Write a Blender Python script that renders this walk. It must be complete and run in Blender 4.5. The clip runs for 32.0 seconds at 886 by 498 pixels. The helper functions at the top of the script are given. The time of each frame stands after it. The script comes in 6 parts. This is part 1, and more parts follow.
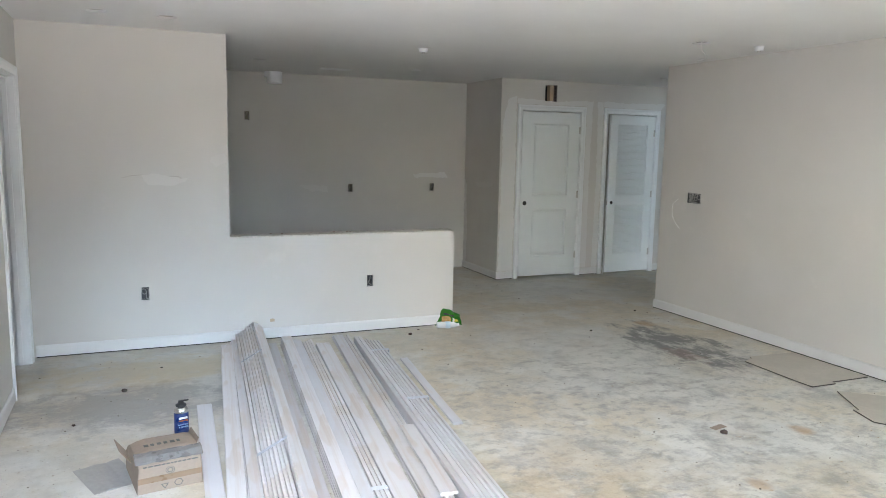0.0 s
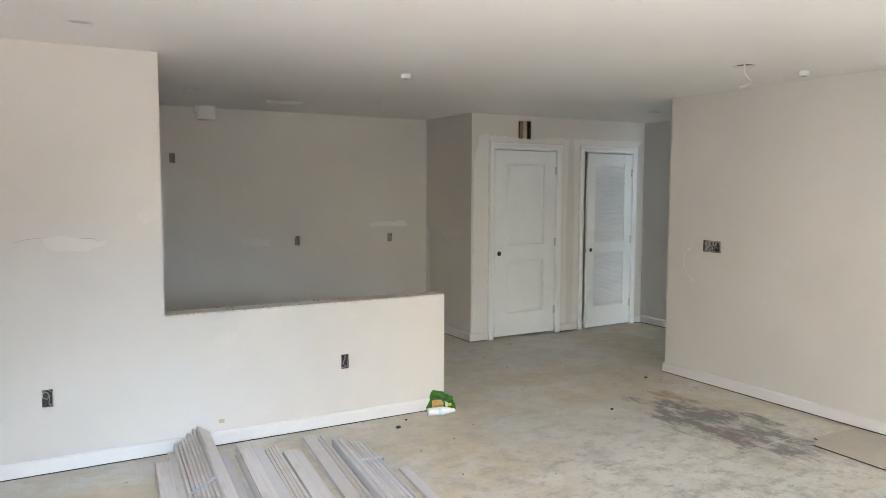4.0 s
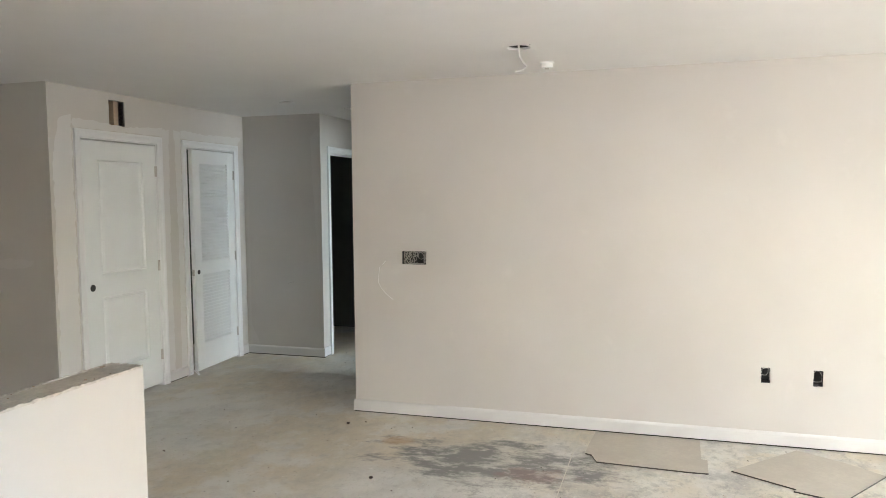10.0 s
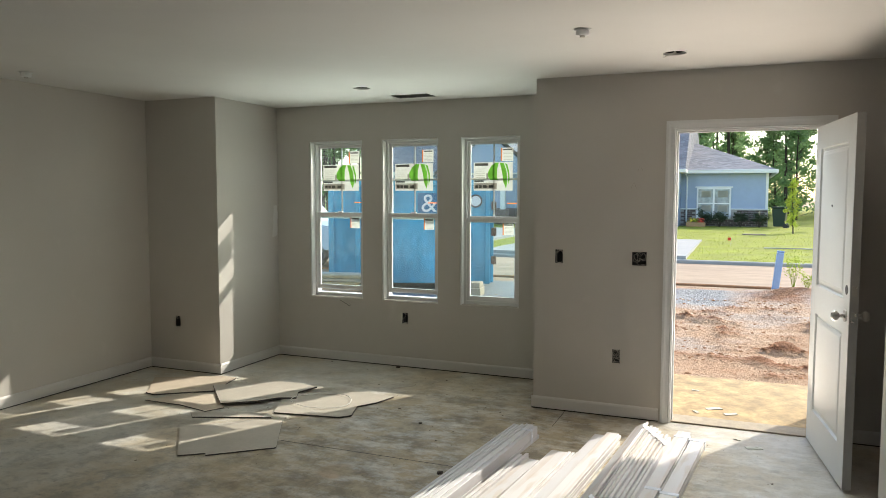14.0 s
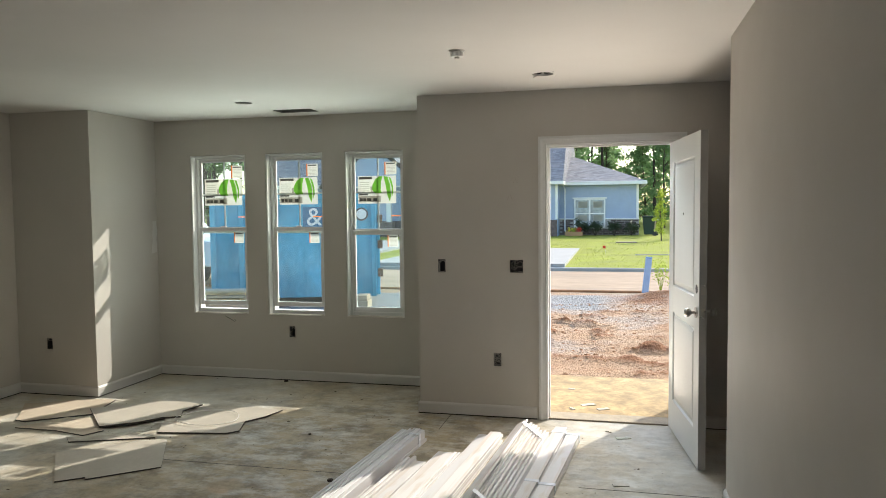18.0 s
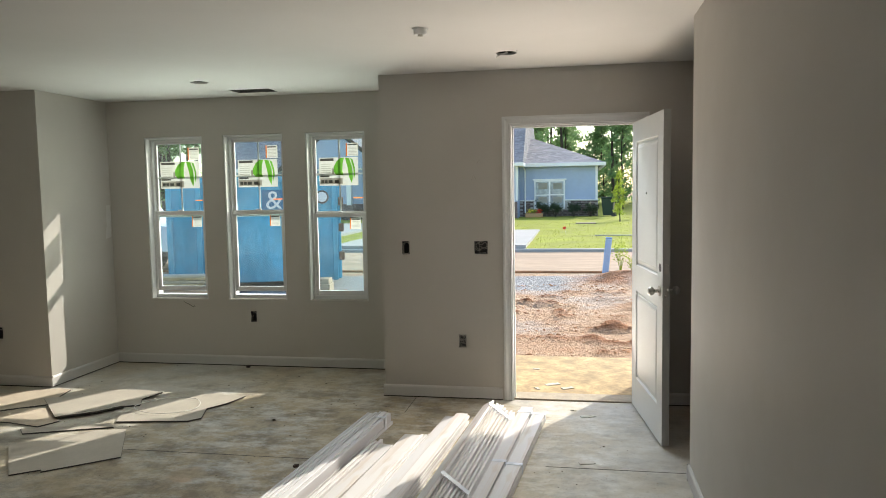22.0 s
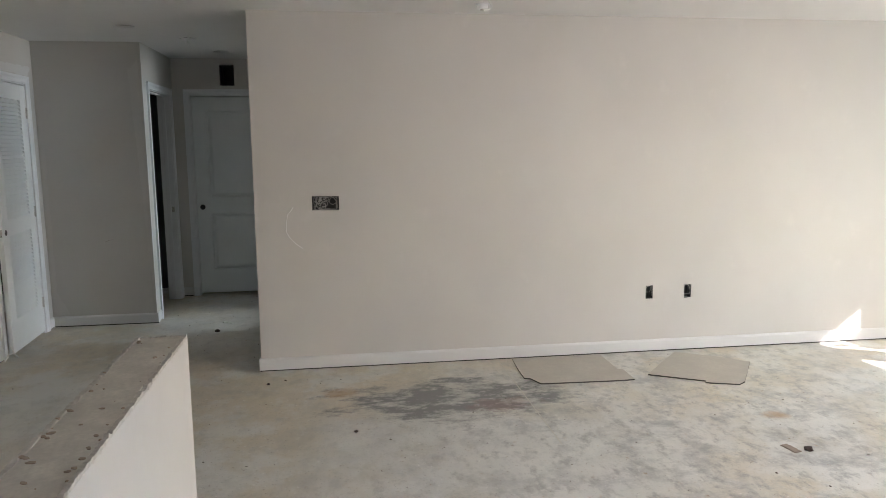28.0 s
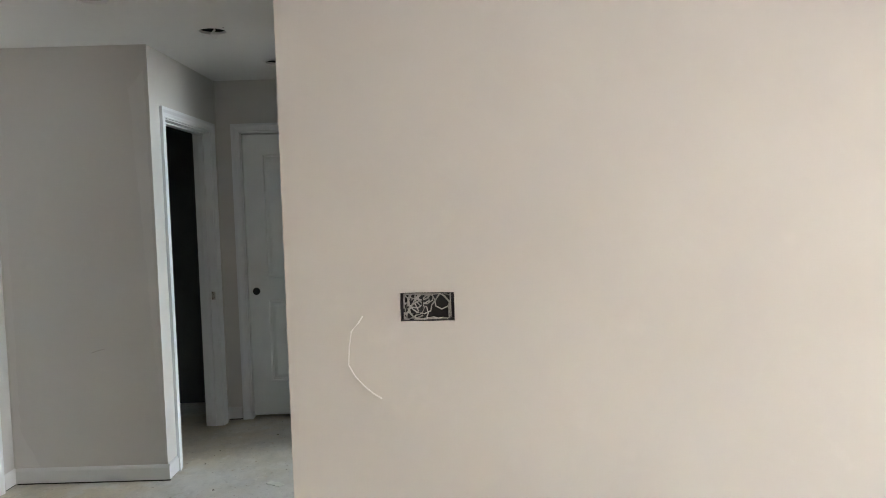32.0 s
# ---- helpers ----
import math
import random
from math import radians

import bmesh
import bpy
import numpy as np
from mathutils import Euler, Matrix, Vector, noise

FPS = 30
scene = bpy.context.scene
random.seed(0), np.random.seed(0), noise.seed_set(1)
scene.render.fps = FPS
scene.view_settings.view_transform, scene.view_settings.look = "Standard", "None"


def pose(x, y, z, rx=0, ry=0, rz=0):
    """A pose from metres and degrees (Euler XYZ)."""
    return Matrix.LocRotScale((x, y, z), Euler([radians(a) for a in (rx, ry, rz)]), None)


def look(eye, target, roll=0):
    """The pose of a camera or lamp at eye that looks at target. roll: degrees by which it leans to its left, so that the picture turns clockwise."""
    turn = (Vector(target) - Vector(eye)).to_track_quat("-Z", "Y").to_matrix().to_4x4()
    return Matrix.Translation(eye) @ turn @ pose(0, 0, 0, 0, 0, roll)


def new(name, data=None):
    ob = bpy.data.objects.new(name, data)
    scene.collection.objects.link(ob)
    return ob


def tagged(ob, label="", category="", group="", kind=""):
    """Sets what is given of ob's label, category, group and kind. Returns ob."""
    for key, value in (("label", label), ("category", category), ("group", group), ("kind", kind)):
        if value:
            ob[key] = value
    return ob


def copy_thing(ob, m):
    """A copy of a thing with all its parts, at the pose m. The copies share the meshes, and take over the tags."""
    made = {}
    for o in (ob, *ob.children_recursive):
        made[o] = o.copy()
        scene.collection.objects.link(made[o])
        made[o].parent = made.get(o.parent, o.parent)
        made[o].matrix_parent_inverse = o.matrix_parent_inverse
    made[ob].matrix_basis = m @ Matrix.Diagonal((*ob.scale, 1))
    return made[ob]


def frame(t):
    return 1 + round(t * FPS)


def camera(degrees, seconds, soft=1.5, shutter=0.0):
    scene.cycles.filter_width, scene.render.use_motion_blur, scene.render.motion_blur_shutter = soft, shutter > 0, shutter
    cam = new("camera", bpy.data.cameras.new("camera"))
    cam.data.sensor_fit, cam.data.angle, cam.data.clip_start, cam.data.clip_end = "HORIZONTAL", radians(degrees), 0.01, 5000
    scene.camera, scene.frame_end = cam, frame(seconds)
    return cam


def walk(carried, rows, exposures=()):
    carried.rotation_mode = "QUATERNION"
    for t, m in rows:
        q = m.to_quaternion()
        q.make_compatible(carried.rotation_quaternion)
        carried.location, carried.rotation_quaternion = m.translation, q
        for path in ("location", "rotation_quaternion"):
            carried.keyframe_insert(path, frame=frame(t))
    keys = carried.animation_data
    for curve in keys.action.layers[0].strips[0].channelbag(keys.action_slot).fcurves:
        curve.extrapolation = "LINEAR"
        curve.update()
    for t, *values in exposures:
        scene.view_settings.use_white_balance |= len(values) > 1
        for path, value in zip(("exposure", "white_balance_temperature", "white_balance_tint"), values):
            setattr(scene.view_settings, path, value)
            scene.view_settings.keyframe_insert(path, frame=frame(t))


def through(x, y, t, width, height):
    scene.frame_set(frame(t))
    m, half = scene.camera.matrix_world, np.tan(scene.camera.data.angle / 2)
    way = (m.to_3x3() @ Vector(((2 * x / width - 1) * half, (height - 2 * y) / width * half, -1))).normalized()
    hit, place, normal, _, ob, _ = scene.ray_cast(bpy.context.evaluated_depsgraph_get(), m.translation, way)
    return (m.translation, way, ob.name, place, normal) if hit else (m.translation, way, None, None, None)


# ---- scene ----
cam = camera(62.5, 32.0, 0.9)
PATH = [
    (0, (0.173, 0.533, 1.615), (0.944, 2.357, 1.337), 1.1),
    (0.5, (0.138, 0.864, 1.625), (0.943, 2.674, 1.345), 1.1),
    (1, (0.099, 1.132, 1.636), (0.947, 2.922, 1.355), 0.8),
    (1.5, (0.101, 1.406, 1.631), (0.981, 3.184, 1.378), 0.4),
    (2, (0.101, 1.586, 1.629), (1.045, 3.332, 1.386), 0.7),
    (2.5, (0.07, 1.812, 1.638), (1.061, 3.533, 1.402), 1.7),
    (3, (0.074, 1.887, 1.626), (1.039, 3.624, 1.397), 2.4),
    (3.5, (0.115, 1.9, 1.642), (0.992, 3.684, 1.432), 1.7),
    (4, (0.15, 1.887, 1.64), (1.138, 3.618, 1.476), 0.2),
    (4.5, (0.135, 1.898, 1.649), (1.181, 3.597, 1.513), -0.1),
    (6.5, (0.03, 2.179, 1.581), (1.134, 3.838, 1.401), 0.5),
    (7, (0.081, 2.426, 1.604), (1.154, 4.104, 1.428), 0.4),
    (7.5, (0.09, 2.706, 1.586), (1.2, 4.36, 1.411), 0.1),
    (8, (0.094, 3.043, 1.601), (1.334, 4.603, 1.423), -0.1),
    (8.5, (0.143, 3.362, 1.578), (1.523, 4.798, 1.397), -0.2),
    (9, (0.19, 3.664, 1.608), (1.753, 4.899, 1.434), -0.3),
    (9.5, (0.13, 3.979, 1.604), (1.884, 4.926, 1.444), -0.4),
    (10, (0.114, 4.291, 1.61), (2.021, 4.877, 1.467), -0.5),
    (10.5, (0.178, 4.637, 1.606), (2.166, 4.818, 1.485), -0.4),
    (11, (0.216, 4.961, 1.581), (2.2, 4.735, 1.469), -0.3),
    (11.5, (0.227, 5.193, 1.594), (2.136, 4.604, 1.485), -0.6),
    (12, (0.302, 5.288, 1.609), (2.061, 4.342, 1.501), -0.7),
    (12.5, (0.365, 5.392, 1.637), (1.848, 4.055, 1.529), -1.1),
    (13, (0.283, 5.539, 1.617), (1.475, 3.938, 1.491), -0.9),
    (13.5, (0.184, 5.585, 1.576), (1.131, 3.828, 1.444), 0.0),
    (14, (0.056, 5.663, 1.587), (0.814, 3.818, 1.442), 0.1),
    (14.5, (-0.047, 5.733, 1.57), (0.583, 3.84, 1.428), -0.5),
    (15, (-0.047, 5.759, 1.564), (0.504, 3.842, 1.427), -1.0),
    (15.5, (-0.028, 5.781, 1.585), (0.482, 3.852, 1.451), -1.3),
    (17.5, (-0.003, 5.809, 1.621), (0.445, 3.862, 1.533), -0.9),
    (18, (-0.011, 5.809, 1.584), (0.455, 3.867, 1.473), -0.6),
    (18.5, (-0.014, 5.812, 1.564), (0.473, 3.877, 1.429), -0.4),
    (19, (-0.002, 5.831, 1.58), (0.492, 3.898, 1.44), -0.4),
    (19.5, (-0.003, 5.815, 1.581), (0.497, 3.882, 1.46), -0.6),
    (20, (-0.012, 5.786, 1.571), (0.483, 3.85, 1.469), -0.8),
    (20.5, (0.015, 5.787, 1.583), (0.469, 3.843, 1.464), -0.8),
    (21, (0.022, 5.785, 1.569), (0.421, 3.83, 1.433), -0.5),
    (21.5, (0.01, 5.755, 1.573), (0.373, 3.794, 1.419), -0.7),
    (22, (0.022, 5.772, 1.575), (0.383, 3.812, 1.415), -1.0),
    (22.5, (0.007, 5.766, 1.576), (0.421, 3.816, 1.408), -1.1),
    (23, (0.007, 5.758, 1.558), (0.522, 3.833, 1.387), -0.9),
    (23.5, (0.028, 5.765, 1.565), (0.726, 3.899, 1.394), -0.7),
    (24, (0.023, 5.752, 1.57), (0.995, 4.011, 1.414), -0.9),
    (24.5, (0.021, 5.719, 1.566), (1.273, 4.166, 1.426), -1.5),
    (26.5, (-0.116, 5.733, 1.518), (1.599, 4.737, 1.257), -0.6),
    (27, (-0.148, 5.839, 1.57), (1.667, 5.052, 1.278), -0.7),
    (27.3, (-0.134, 5.912, 1.58), (1.738, 5.271, 1.287), -0.3),
    (27.5, (-0.116, 5.91, 1.575), (1.792, 5.388, 1.278), -0.4),
    (28, (0.034, 5.977, 1.57), (1.992, 5.689, 1.283), -0.5),
    (28.5, (0.307, 6.071, 1.568), (2.279, 5.862, 1.307), -0.9),
    (29, (0.622, 6.124, 1.552), (2.597, 5.888, 1.34), -1.2),
    (29.5, (0.936, 6.138, 1.545), (2.913, 5.885, 1.377), -1.2),
    (30, (1.264, 6.172, 1.525), (3.234, 5.863, 1.376), -0.9),
    (30.5, (1.614, 6.216, 1.528), (3.573, 5.829, 1.403), -1.1),
    (31, (1.908, 6.163, 1.495), (3.873, 5.807, 1.394), -1.7),
    (31.5, (2.3, 6.055, 1.526), (4.286, 5.846, 1.434), -2.0),
    (32, (2.652, 5.984, 1.506), (4.648, 5.985, 1.389), -1.7),
]
EXPOSURES = [(0.0, 3.9, 6000, 11), (1.0, 4.05, 6350, 14), (4.0, 4.2, 6450, 14), (7.0, 4.35, 6500, 14), (9.0, 4.55, 6500, 14), (10.0, 4.45, 6500, 14), (11.0, 3.8, 6400, 14), (12.0, 3.0, 6500, 13), (13.0, 2.2, 6600, 10), (14.0, 1.55, 7000, 7),
             (23.5, 1.55, 7000, 7), (24.5, 1.75, 6900, 8), (26.5, 2.55, 6450, 14), (28.0, 3.88, 6400, 16), (29.0, 4.18, 6450, 16), (30.0, 4.4, 6500, 17), (31.0, 4.35, 6500, 17), (32.0, 4.6, 6500, 16)]
walk(cam, [(t, look(eye, target, roll)) for t, eye, target, roll in PATH], EXPOSURES)

# ---- light: late-morning sun through the front openings, and the sky ----
SUN_AZ, SUN_EL = radians(209.0), radians(32.7)
world = bpy.data.worlds.new("sky")
scene.world = world
world.use_nodes = True
wt = world.node_tree
sky = wt.nodes.new("ShaderNodeTexSky")
sky.sky_type = "NISHITA"
sky.sun_disc = False
sky.sun_elevation, sky.sun_rotation = SUN_EL, SUN_AZ
background = wt.nodes["Background"]
background.inputs["Strength"].default_value = 0.14
wt.links.new(sky.outputs[0], background.inputs["Color"])
sun_data = bpy.data.lights.new("sun", "SUN")
sun_data.energy, sun_data.angle, sun_data.color = 1.75, radians(0.53), (1.0, 0.955, 0.89)
sun = new("sun", sun_data)
to_sun = Vector((math.sin(SUN_AZ) * math.cos(SUN_EL), math.cos(SUN_AZ) * math.cos(SUN_EL), math.sin(SUN_EL)))
sun.matrix_world = look(to_sun * 60, (0, 0, 0))


def sky_panel(name, eye, target, width, height, watts, colour):
    """A soft lamp outside the openings that stands in for the open sky's light."""
    data = bpy.data.lights.new(name, "AREA")
    data.shape, data.size, data.size_y, data.energy, data.color = "RECTANGLE", width, height, watts, colour
    ob = new(name, data)
    ob.matrix_world = look(eye, target)
    return ob


sky_panel("sky_over_front", (1.7, -2.7, 4.1), (1.9, 3.2, 0.6), 7.0, 2.4, 9.0, (0.78, 0.89, 1.0))


def daylight(cx, y, cz, w, h, watts, azimuth, elevation, spread, colour):
    """Added lamp in place of daylight that enters by an opening: azimuth in degrees from straight in towards the long
    wall, elevation upwards.
    """
    a, e = radians(azimuth), radians(elevation)
    lamp = sky_panel("daylight_stand_in", (cx, y, cz), (cx + math.sin(a) * math.cos(e), y + math.cos(a) * math.cos(e), cz + math.sin(e)), w, h, watts, colour)
    lamp.data.spread = radians(spread)


CLAY_LIGHT, GREEN_LIGHT, BLUE_LIGHT = (1.0, 0.90, 0.82), (0.88, 1.0, 0.95), (0.84, 0.93, 1.0)
daylight(0.04, 0.40, 0.42, 0.86, 0.50, 3.3, 6, 50, 88, CLAY_LIGHT)
daylight(0.04, 0.42, 1.84, 0.86, 0.30, 1.7, 8, -46, 84, BLUE_LIGHT)
daylight(0.04, 0.34, 1.05, 0.60, 1.9, 1.4, 55, 2, 84, CLAY_LIGHT)
# narrow cool beam, added to lift and tint the half wall
daylight(0.10, 0.46, 1.60, 0.50, 0.60, 0.38, 8, -16, 34, (0.56, 0.79, 1.0))
for cx, watts, azimuth in ((3.65, 0.10, 20), (2.88, 0.17, 45), (2.11, 0.24, 50)):
    daylight(cx, -0.44, 0.98, 0.48, 0.40, 0.85, -8, 54, 84, GREEN_LIGHT)
    daylight(cx, -0.435, 1.70, 0.44, 0.60, 0.48, -4, -40, 84, BLUE_LIGHT)
    daylight(cx, -0.43, 1.36, 0.36, 1.36, watts, azimuth, 0, 86, GREEN_LIGHT)
# extra lamp, added to brighten the bay's side wall
daylight(3.60, -0.43, 1.36, 0.36, 1.30, 0.11, 70, 0, 100, BLUE_LIGHT)
# added lamp for an assumed, unseen bedroom window behind the long wall; lights the hall through its doorway
daylight(6.8, 3.66, 1.35, 1.7, 1.4, 1.1, 0, 0, 110, (0.82, 1.0, 0.98))


# ---- materials ----
def nodes_of(name):
    m = bpy.data.materials.new(name)
    m.use_nodes = True
    nt = m.node_tree
    return m, nt, nt.nodes["Principled BSDF"]


def node(nt, kind, **values):
    n = nt.nodes.new(kind)
    for key, value in values.items():
        n.inputs[key.replace("_", " ")].default_value = value
    return n


def coords(nt):
    return nt.nodes.new("ShaderNodeTexCoord").outputs["Object"]


def noise_at(nt, vector, scale, detail=4.0, rough=0.55, stretch=None):
    if stretch:
        mp = nt.nodes.new("ShaderNodeMapping")
        mp.inputs["Scale"].default_value = stretch
        nt.links.new(vector, mp.inputs["Vector"])
        vector = mp.outputs[0]
    n = node(nt, "ShaderNodeTexNoise", Scale=scale, Detail=detail, Roughness=rough)
    nt.links.new(vector, n.inputs["Vector"])
    return n.outputs[0]


def grey(nt, fac, lo, hi, a=0.0, b=1.0):
    mr = nt.nodes.new("ShaderNodeMapRange")
    for i, v in enumerate((lo, hi, a, b)):
        mr.inputs[i + 1].default_value = v
    nt.links.new(fac, mr.inputs[0])
    return mr.outputs[0]


def mix(nt, fac, a, b, blend="MIX"):
    m = nt.nodes.new("ShaderNodeMix")
    m.data_type, m.blend_type = "RGBA", blend
    for sock, v in ((m.inputs[0], fac), (m.inputs[6], a), (m.inputs[7], b)):
        if isinstance(v, (int, float)):
            sock.default_value = v
        elif isinstance(v, tuple):
            sock.default_value = (*v, 1)
        else:
            nt.links.new(v, sock)
    return m.outputs[2]


def math_node(nt, op, a, b=0.5):
    m = nt.nodes.new("ShaderNodeMath")
    m.operation = op
    for sock, v in ((m.inputs[0], a), (m.inputs[1], b)):
        if isinstance(v, (int, float)):
            sock.default_value = v
        else:
            nt.links.new(v, sock)
    return m.outputs[0]


def bump(nt, bsdf, height, strength, distance):
    b = node(nt, "ShaderNodeBump", Strength=strength, Distance=distance)
    nt.links.new(height, b.inputs["Height"])
    nt.links.new(b.outputs[0], bsdf.inputs["Normal"])


def shade(c, k):
    return tuple(min(1.0, v * k) for v in c)


def surf(name, c, rough=0.6, var=0.12, scale=6.0, fine=60.0, relief=0.15, metal=0.0, stretch=None, random_tint=0.0, depth=0.002):
    """A surface with broad and fine colour variation, relief and uneven gloss."""
    m, nt, b = nodes_of(name)
    v = coords(nt)
    broad = noise_at(nt, v, scale, 5, 0.6, stretch)
    small = noise_at(nt, v, fine, 3, 0.6, stretch)
    col = mix(nt, grey(nt, broad, 0.3, 0.7), shade(c, 1 - var), shade(c, 1 + var))
    col = mix(nt, grey(nt, small, 0.3, 0.7, 0.0, 0.5), col, shade(c, 1 - 1.3 * var))
    if random_tint:
        oi = nt.nodes.new("ShaderNodeObjectInfo")
        hsv = node(nt, "ShaderNodeHueSaturation")
        nt.links.new(grey(nt, oi.outputs["Random"], 0, 1, 1 - random_tint, 1 + random_tint), hsv.inputs["Value"])
        nt.links.new(col, hsv.inputs["Color"])
        col = hsv.outputs[0]
    nt.links.new(col, b.inputs["Base Color"])
    nt.links.new(grey(nt, broad, 0.2, 0.8, max(0.03, rough - 0.1), min(1, rough + 0.1)), b.inputs["Roughness"])
    b.inputs["Metallic"].default_value = metal
    if relief:
        bump(nt, b, small, relief, depth)
    return m


def wall_paint(name, c, patchy=0.05):
    """Flat builder's paint on drywall: faint roller stipple, touch-up patches and scuffs."""
    m, nt, b = nodes_of(name)
    v = coords(nt)
    broad = noise_at(nt, v, 0.9, 3, 0.5)
    mid = noise_at(nt, v, 5.0, 4, 0.6)
    stipple = noise_at(nt, v, 220.0, 2, 0.5)
    col = mix(nt, grey(nt, broad, 0.35, 0.65), shade(c, 1 - patchy), shade(c, 1 + patchy * 0.5))
    col = mix(nt, grey(nt, mid, 0.62, 0.75, 0.0, 0.35), col, shade(c, 1 + 2 * patchy))
    nt.links.new(col, b.inputs["Base Color"])
    nt.links.new(grey(nt, mid, 0.3, 0.7, 0.55, 0.72), b.inputs["Roughness"])
    b.inputs["Specular IOR Level"].default_value = 0.35
    bump(nt, b, stipple, 0.06, 0.001)
    return m


def concrete_floor():
    """Bare slab: pale dust and cream clay film, crisp grey scuffs, clay tracked in from the entrance and one large dark spill."""
    m, nt, b = nodes_of("bare_concrete")
    v = coords(nt)
    big = noise_at(nt, v, 0.7, 5, 0.6)
    mid = noise_at(nt, v, 1.9, 9, 0.68)
    mot = noise_at(nt, v, 4.6, 10, 0.74, (1.0, 0.8, 1.0))
    scuffs = noise_at(nt, v, 9.5, 9, 0.72, (0.8, 1.15, 1.0))
    fine = noise_at(nt, v, 17.0, 8, 0.72)
    grit = noise_at(nt, v, 80.0, 5, 0.65)
    streak = noise_at(nt, v, 3.4, 10, 0.72, (1.0, 1.6, 1.0))
    scrape = noise_at(nt, v, 5.0, 9, 0.72, (1.9, 0.75, 1.0))
    speck = noise_at(nt, v, 34.0, 4, 0.6)
    sep = nt.nodes.new("ShaderNodeSeparateXYZ")
    nt.links.new(v, sep.inputs[0])

    def blot(cx, cy, rx, ry, lo=0.3, hi=1.2, ragged=4.0, edge=None):
        dx = math_node(nt, "POWER", math_node(nt, "ABSOLUTE", math_node(nt, "DIVIDE", math_node(nt, "SUBTRACT", sep.outputs[0], cx), rx)), 2.0)
        dy = math_node(nt, "POWER", math_node(nt, "ABSOLUTE", math_node(nt, "DIVIDE", math_node(nt, "SUBTRACT", sep.outputs[1], cy), ry)), 2.0)
        d = math_node(nt, "ADD", math_node(nt, "ADD", dx, dy), math_node(nt, "MULTIPLY", math_node(nt, "SUBTRACT", edge or streak, 0.5), ragged))
        d = math_node(nt, "ADD", d, math_node(nt, "MULTIPLY", math_node(nt, "SUBTRACT", mot, 0.5), ragged))
        return grey(nt, d, hi, lo, 0.0, 1.0)

    col = mix(nt, grey(nt, big, 0.42, 0.58), (0.62, 0.61, 0.575), (0.62, 0.555, 0.445))
    col = mix(nt, grey(nt, mid, 0.50, 0.60, 0.0, 0.8), col, (0.69, 0.675, 0.63))
    col = mix(nt, grey(nt, mid, 0.46, 0.38, 0.0, 0.45), col, (0.49, 0.46, 0.395))
    # foot and trolley scuffs, thickest where people cross the room
    worn = blot(3.3, 3.6, 2.0, 1.9, 0.3, 1.6, 2.0)
    worn = math_node(nt, "ADD", math_node(nt, "MULTIPLY", worn, 0.62), 0.26)
    col = mix(nt, math_node(nt, "MULTIPLY", grey(nt, mot, 0.49, 0.64), worn), col, (0.36, 0.36, 0.35))
    col = mix(nt, math_node(nt, "MULTIPLY", grey(nt, scuffs, 0.51, 0.64), math_node(nt, "MULTIPLY", worn, 0.8)), col, (0.30, 0.295, 0.28))
    col = mix(nt, grey(nt, scuffs, 0.45, 0.33, 0.0, 0.5), col, (0.70, 0.685, 0.645))
    col = mix(nt, grey(nt, fine, 0.60, 0.68, 0.0, 0.45), col, (0.45, 0.34, 0.22))
    col = mix(nt, grey(nt, grit, 0.60, 0.69, 0.0, 0.6), col, (0.24, 0.215, 0.18))
    col = mix(nt, grey(nt, speck, 0.665, 0.71, 0.0, 0.7), col, (0.24, 0.185, 0.12))
    col = mix(nt, grey(nt, speck, 0.36, 0.30, 0.0, 0.5), col, (0.80, 0.79, 0.75))
    # the spill by the long wall, scraped along the wall
    spill = math_node(nt, "MULTIPLY", blot(4.34, 5.27, 0.40, 0.80, 0.0, 1.0, 5.0, scrape), grey(nt, scrape, 0.66, 0.52, 0.35, 0.92))
    col = mix(nt, spill, col, (0.195, 0.195, 0.19))
    col = mix(nt, math_node(nt, "MULTIPLY", blot(4.18, 5.0, 0.12, 0.26, 0.2, 0.9, 5.0), 0.3), col, (0.30, 0.15, 0.12))
    col = mix(nt, math_node(nt, "MULTIPLY", blot(0.1, 5.25, 0.75, 0.4), 0.6), col, (0.24, 0.24, 0.245))
    col = mix(nt, math_node(nt, "MULTIPLY", blot(0.2, 5.95, 0.9, 0.32), 0.55), col, (0.55, 0.46, 0.29))
    col = mix(nt, math_node(nt, "MULTIPLY", blot(4.95, 7.95, 0.42, 0.16), 0.8), col, (0.66, 0.65, 0.62))
    for cx, cy, r in ((4.55, 5.98, 0.09), (2.95, 3.05, 0.06), (2.2, 2.1, 0.10), (3.75, 3.5, 0.07)):
        col = mix(nt, math_node(nt, "MULTIPLY", blot(cx, cy, r, r * 1.3, 0.3, 1.2, 2.0), 0.6), col, (0.44, 0.26, 0.11))
    # clay carried in over the threshold
    dx = math_node(nt, "POWER", math_node(nt, "SUBTRACT", sep.outputs[0], 1.7), 2.0)
    dy = math_node(nt, "POWER", math_node(nt, "SUBTRACT", sep.outputs[1], 1.5), 2.0)
    reach = math_node(nt, "ADD", math_node(nt, "POWER", math_node(nt, "ADD", dx, dy), 0.5), math_node(nt, "MULTIPLY", math_node(nt, "SUBTRACT", mid, 0.5), 3.0))
    dirt = mix(nt, grey(nt, mot, 0.42, 0.58), (0.42, 0.34, 0.22), (0.21, 0.17, 0.115))
    col = mix(nt, math_node(nt, "MULTIPLY", grey(nt, reach, 2.7, 0.9, 0.0, 0.92), grey(nt, streak, 0.36, 0.54)), col, dirt)
    nt.links.new(col, b.inputs["Base Color"])
    nt.links.new(grey(nt, mid, 0.3, 0.7, 0.45, 0.75), b.inputs["Roughness"])
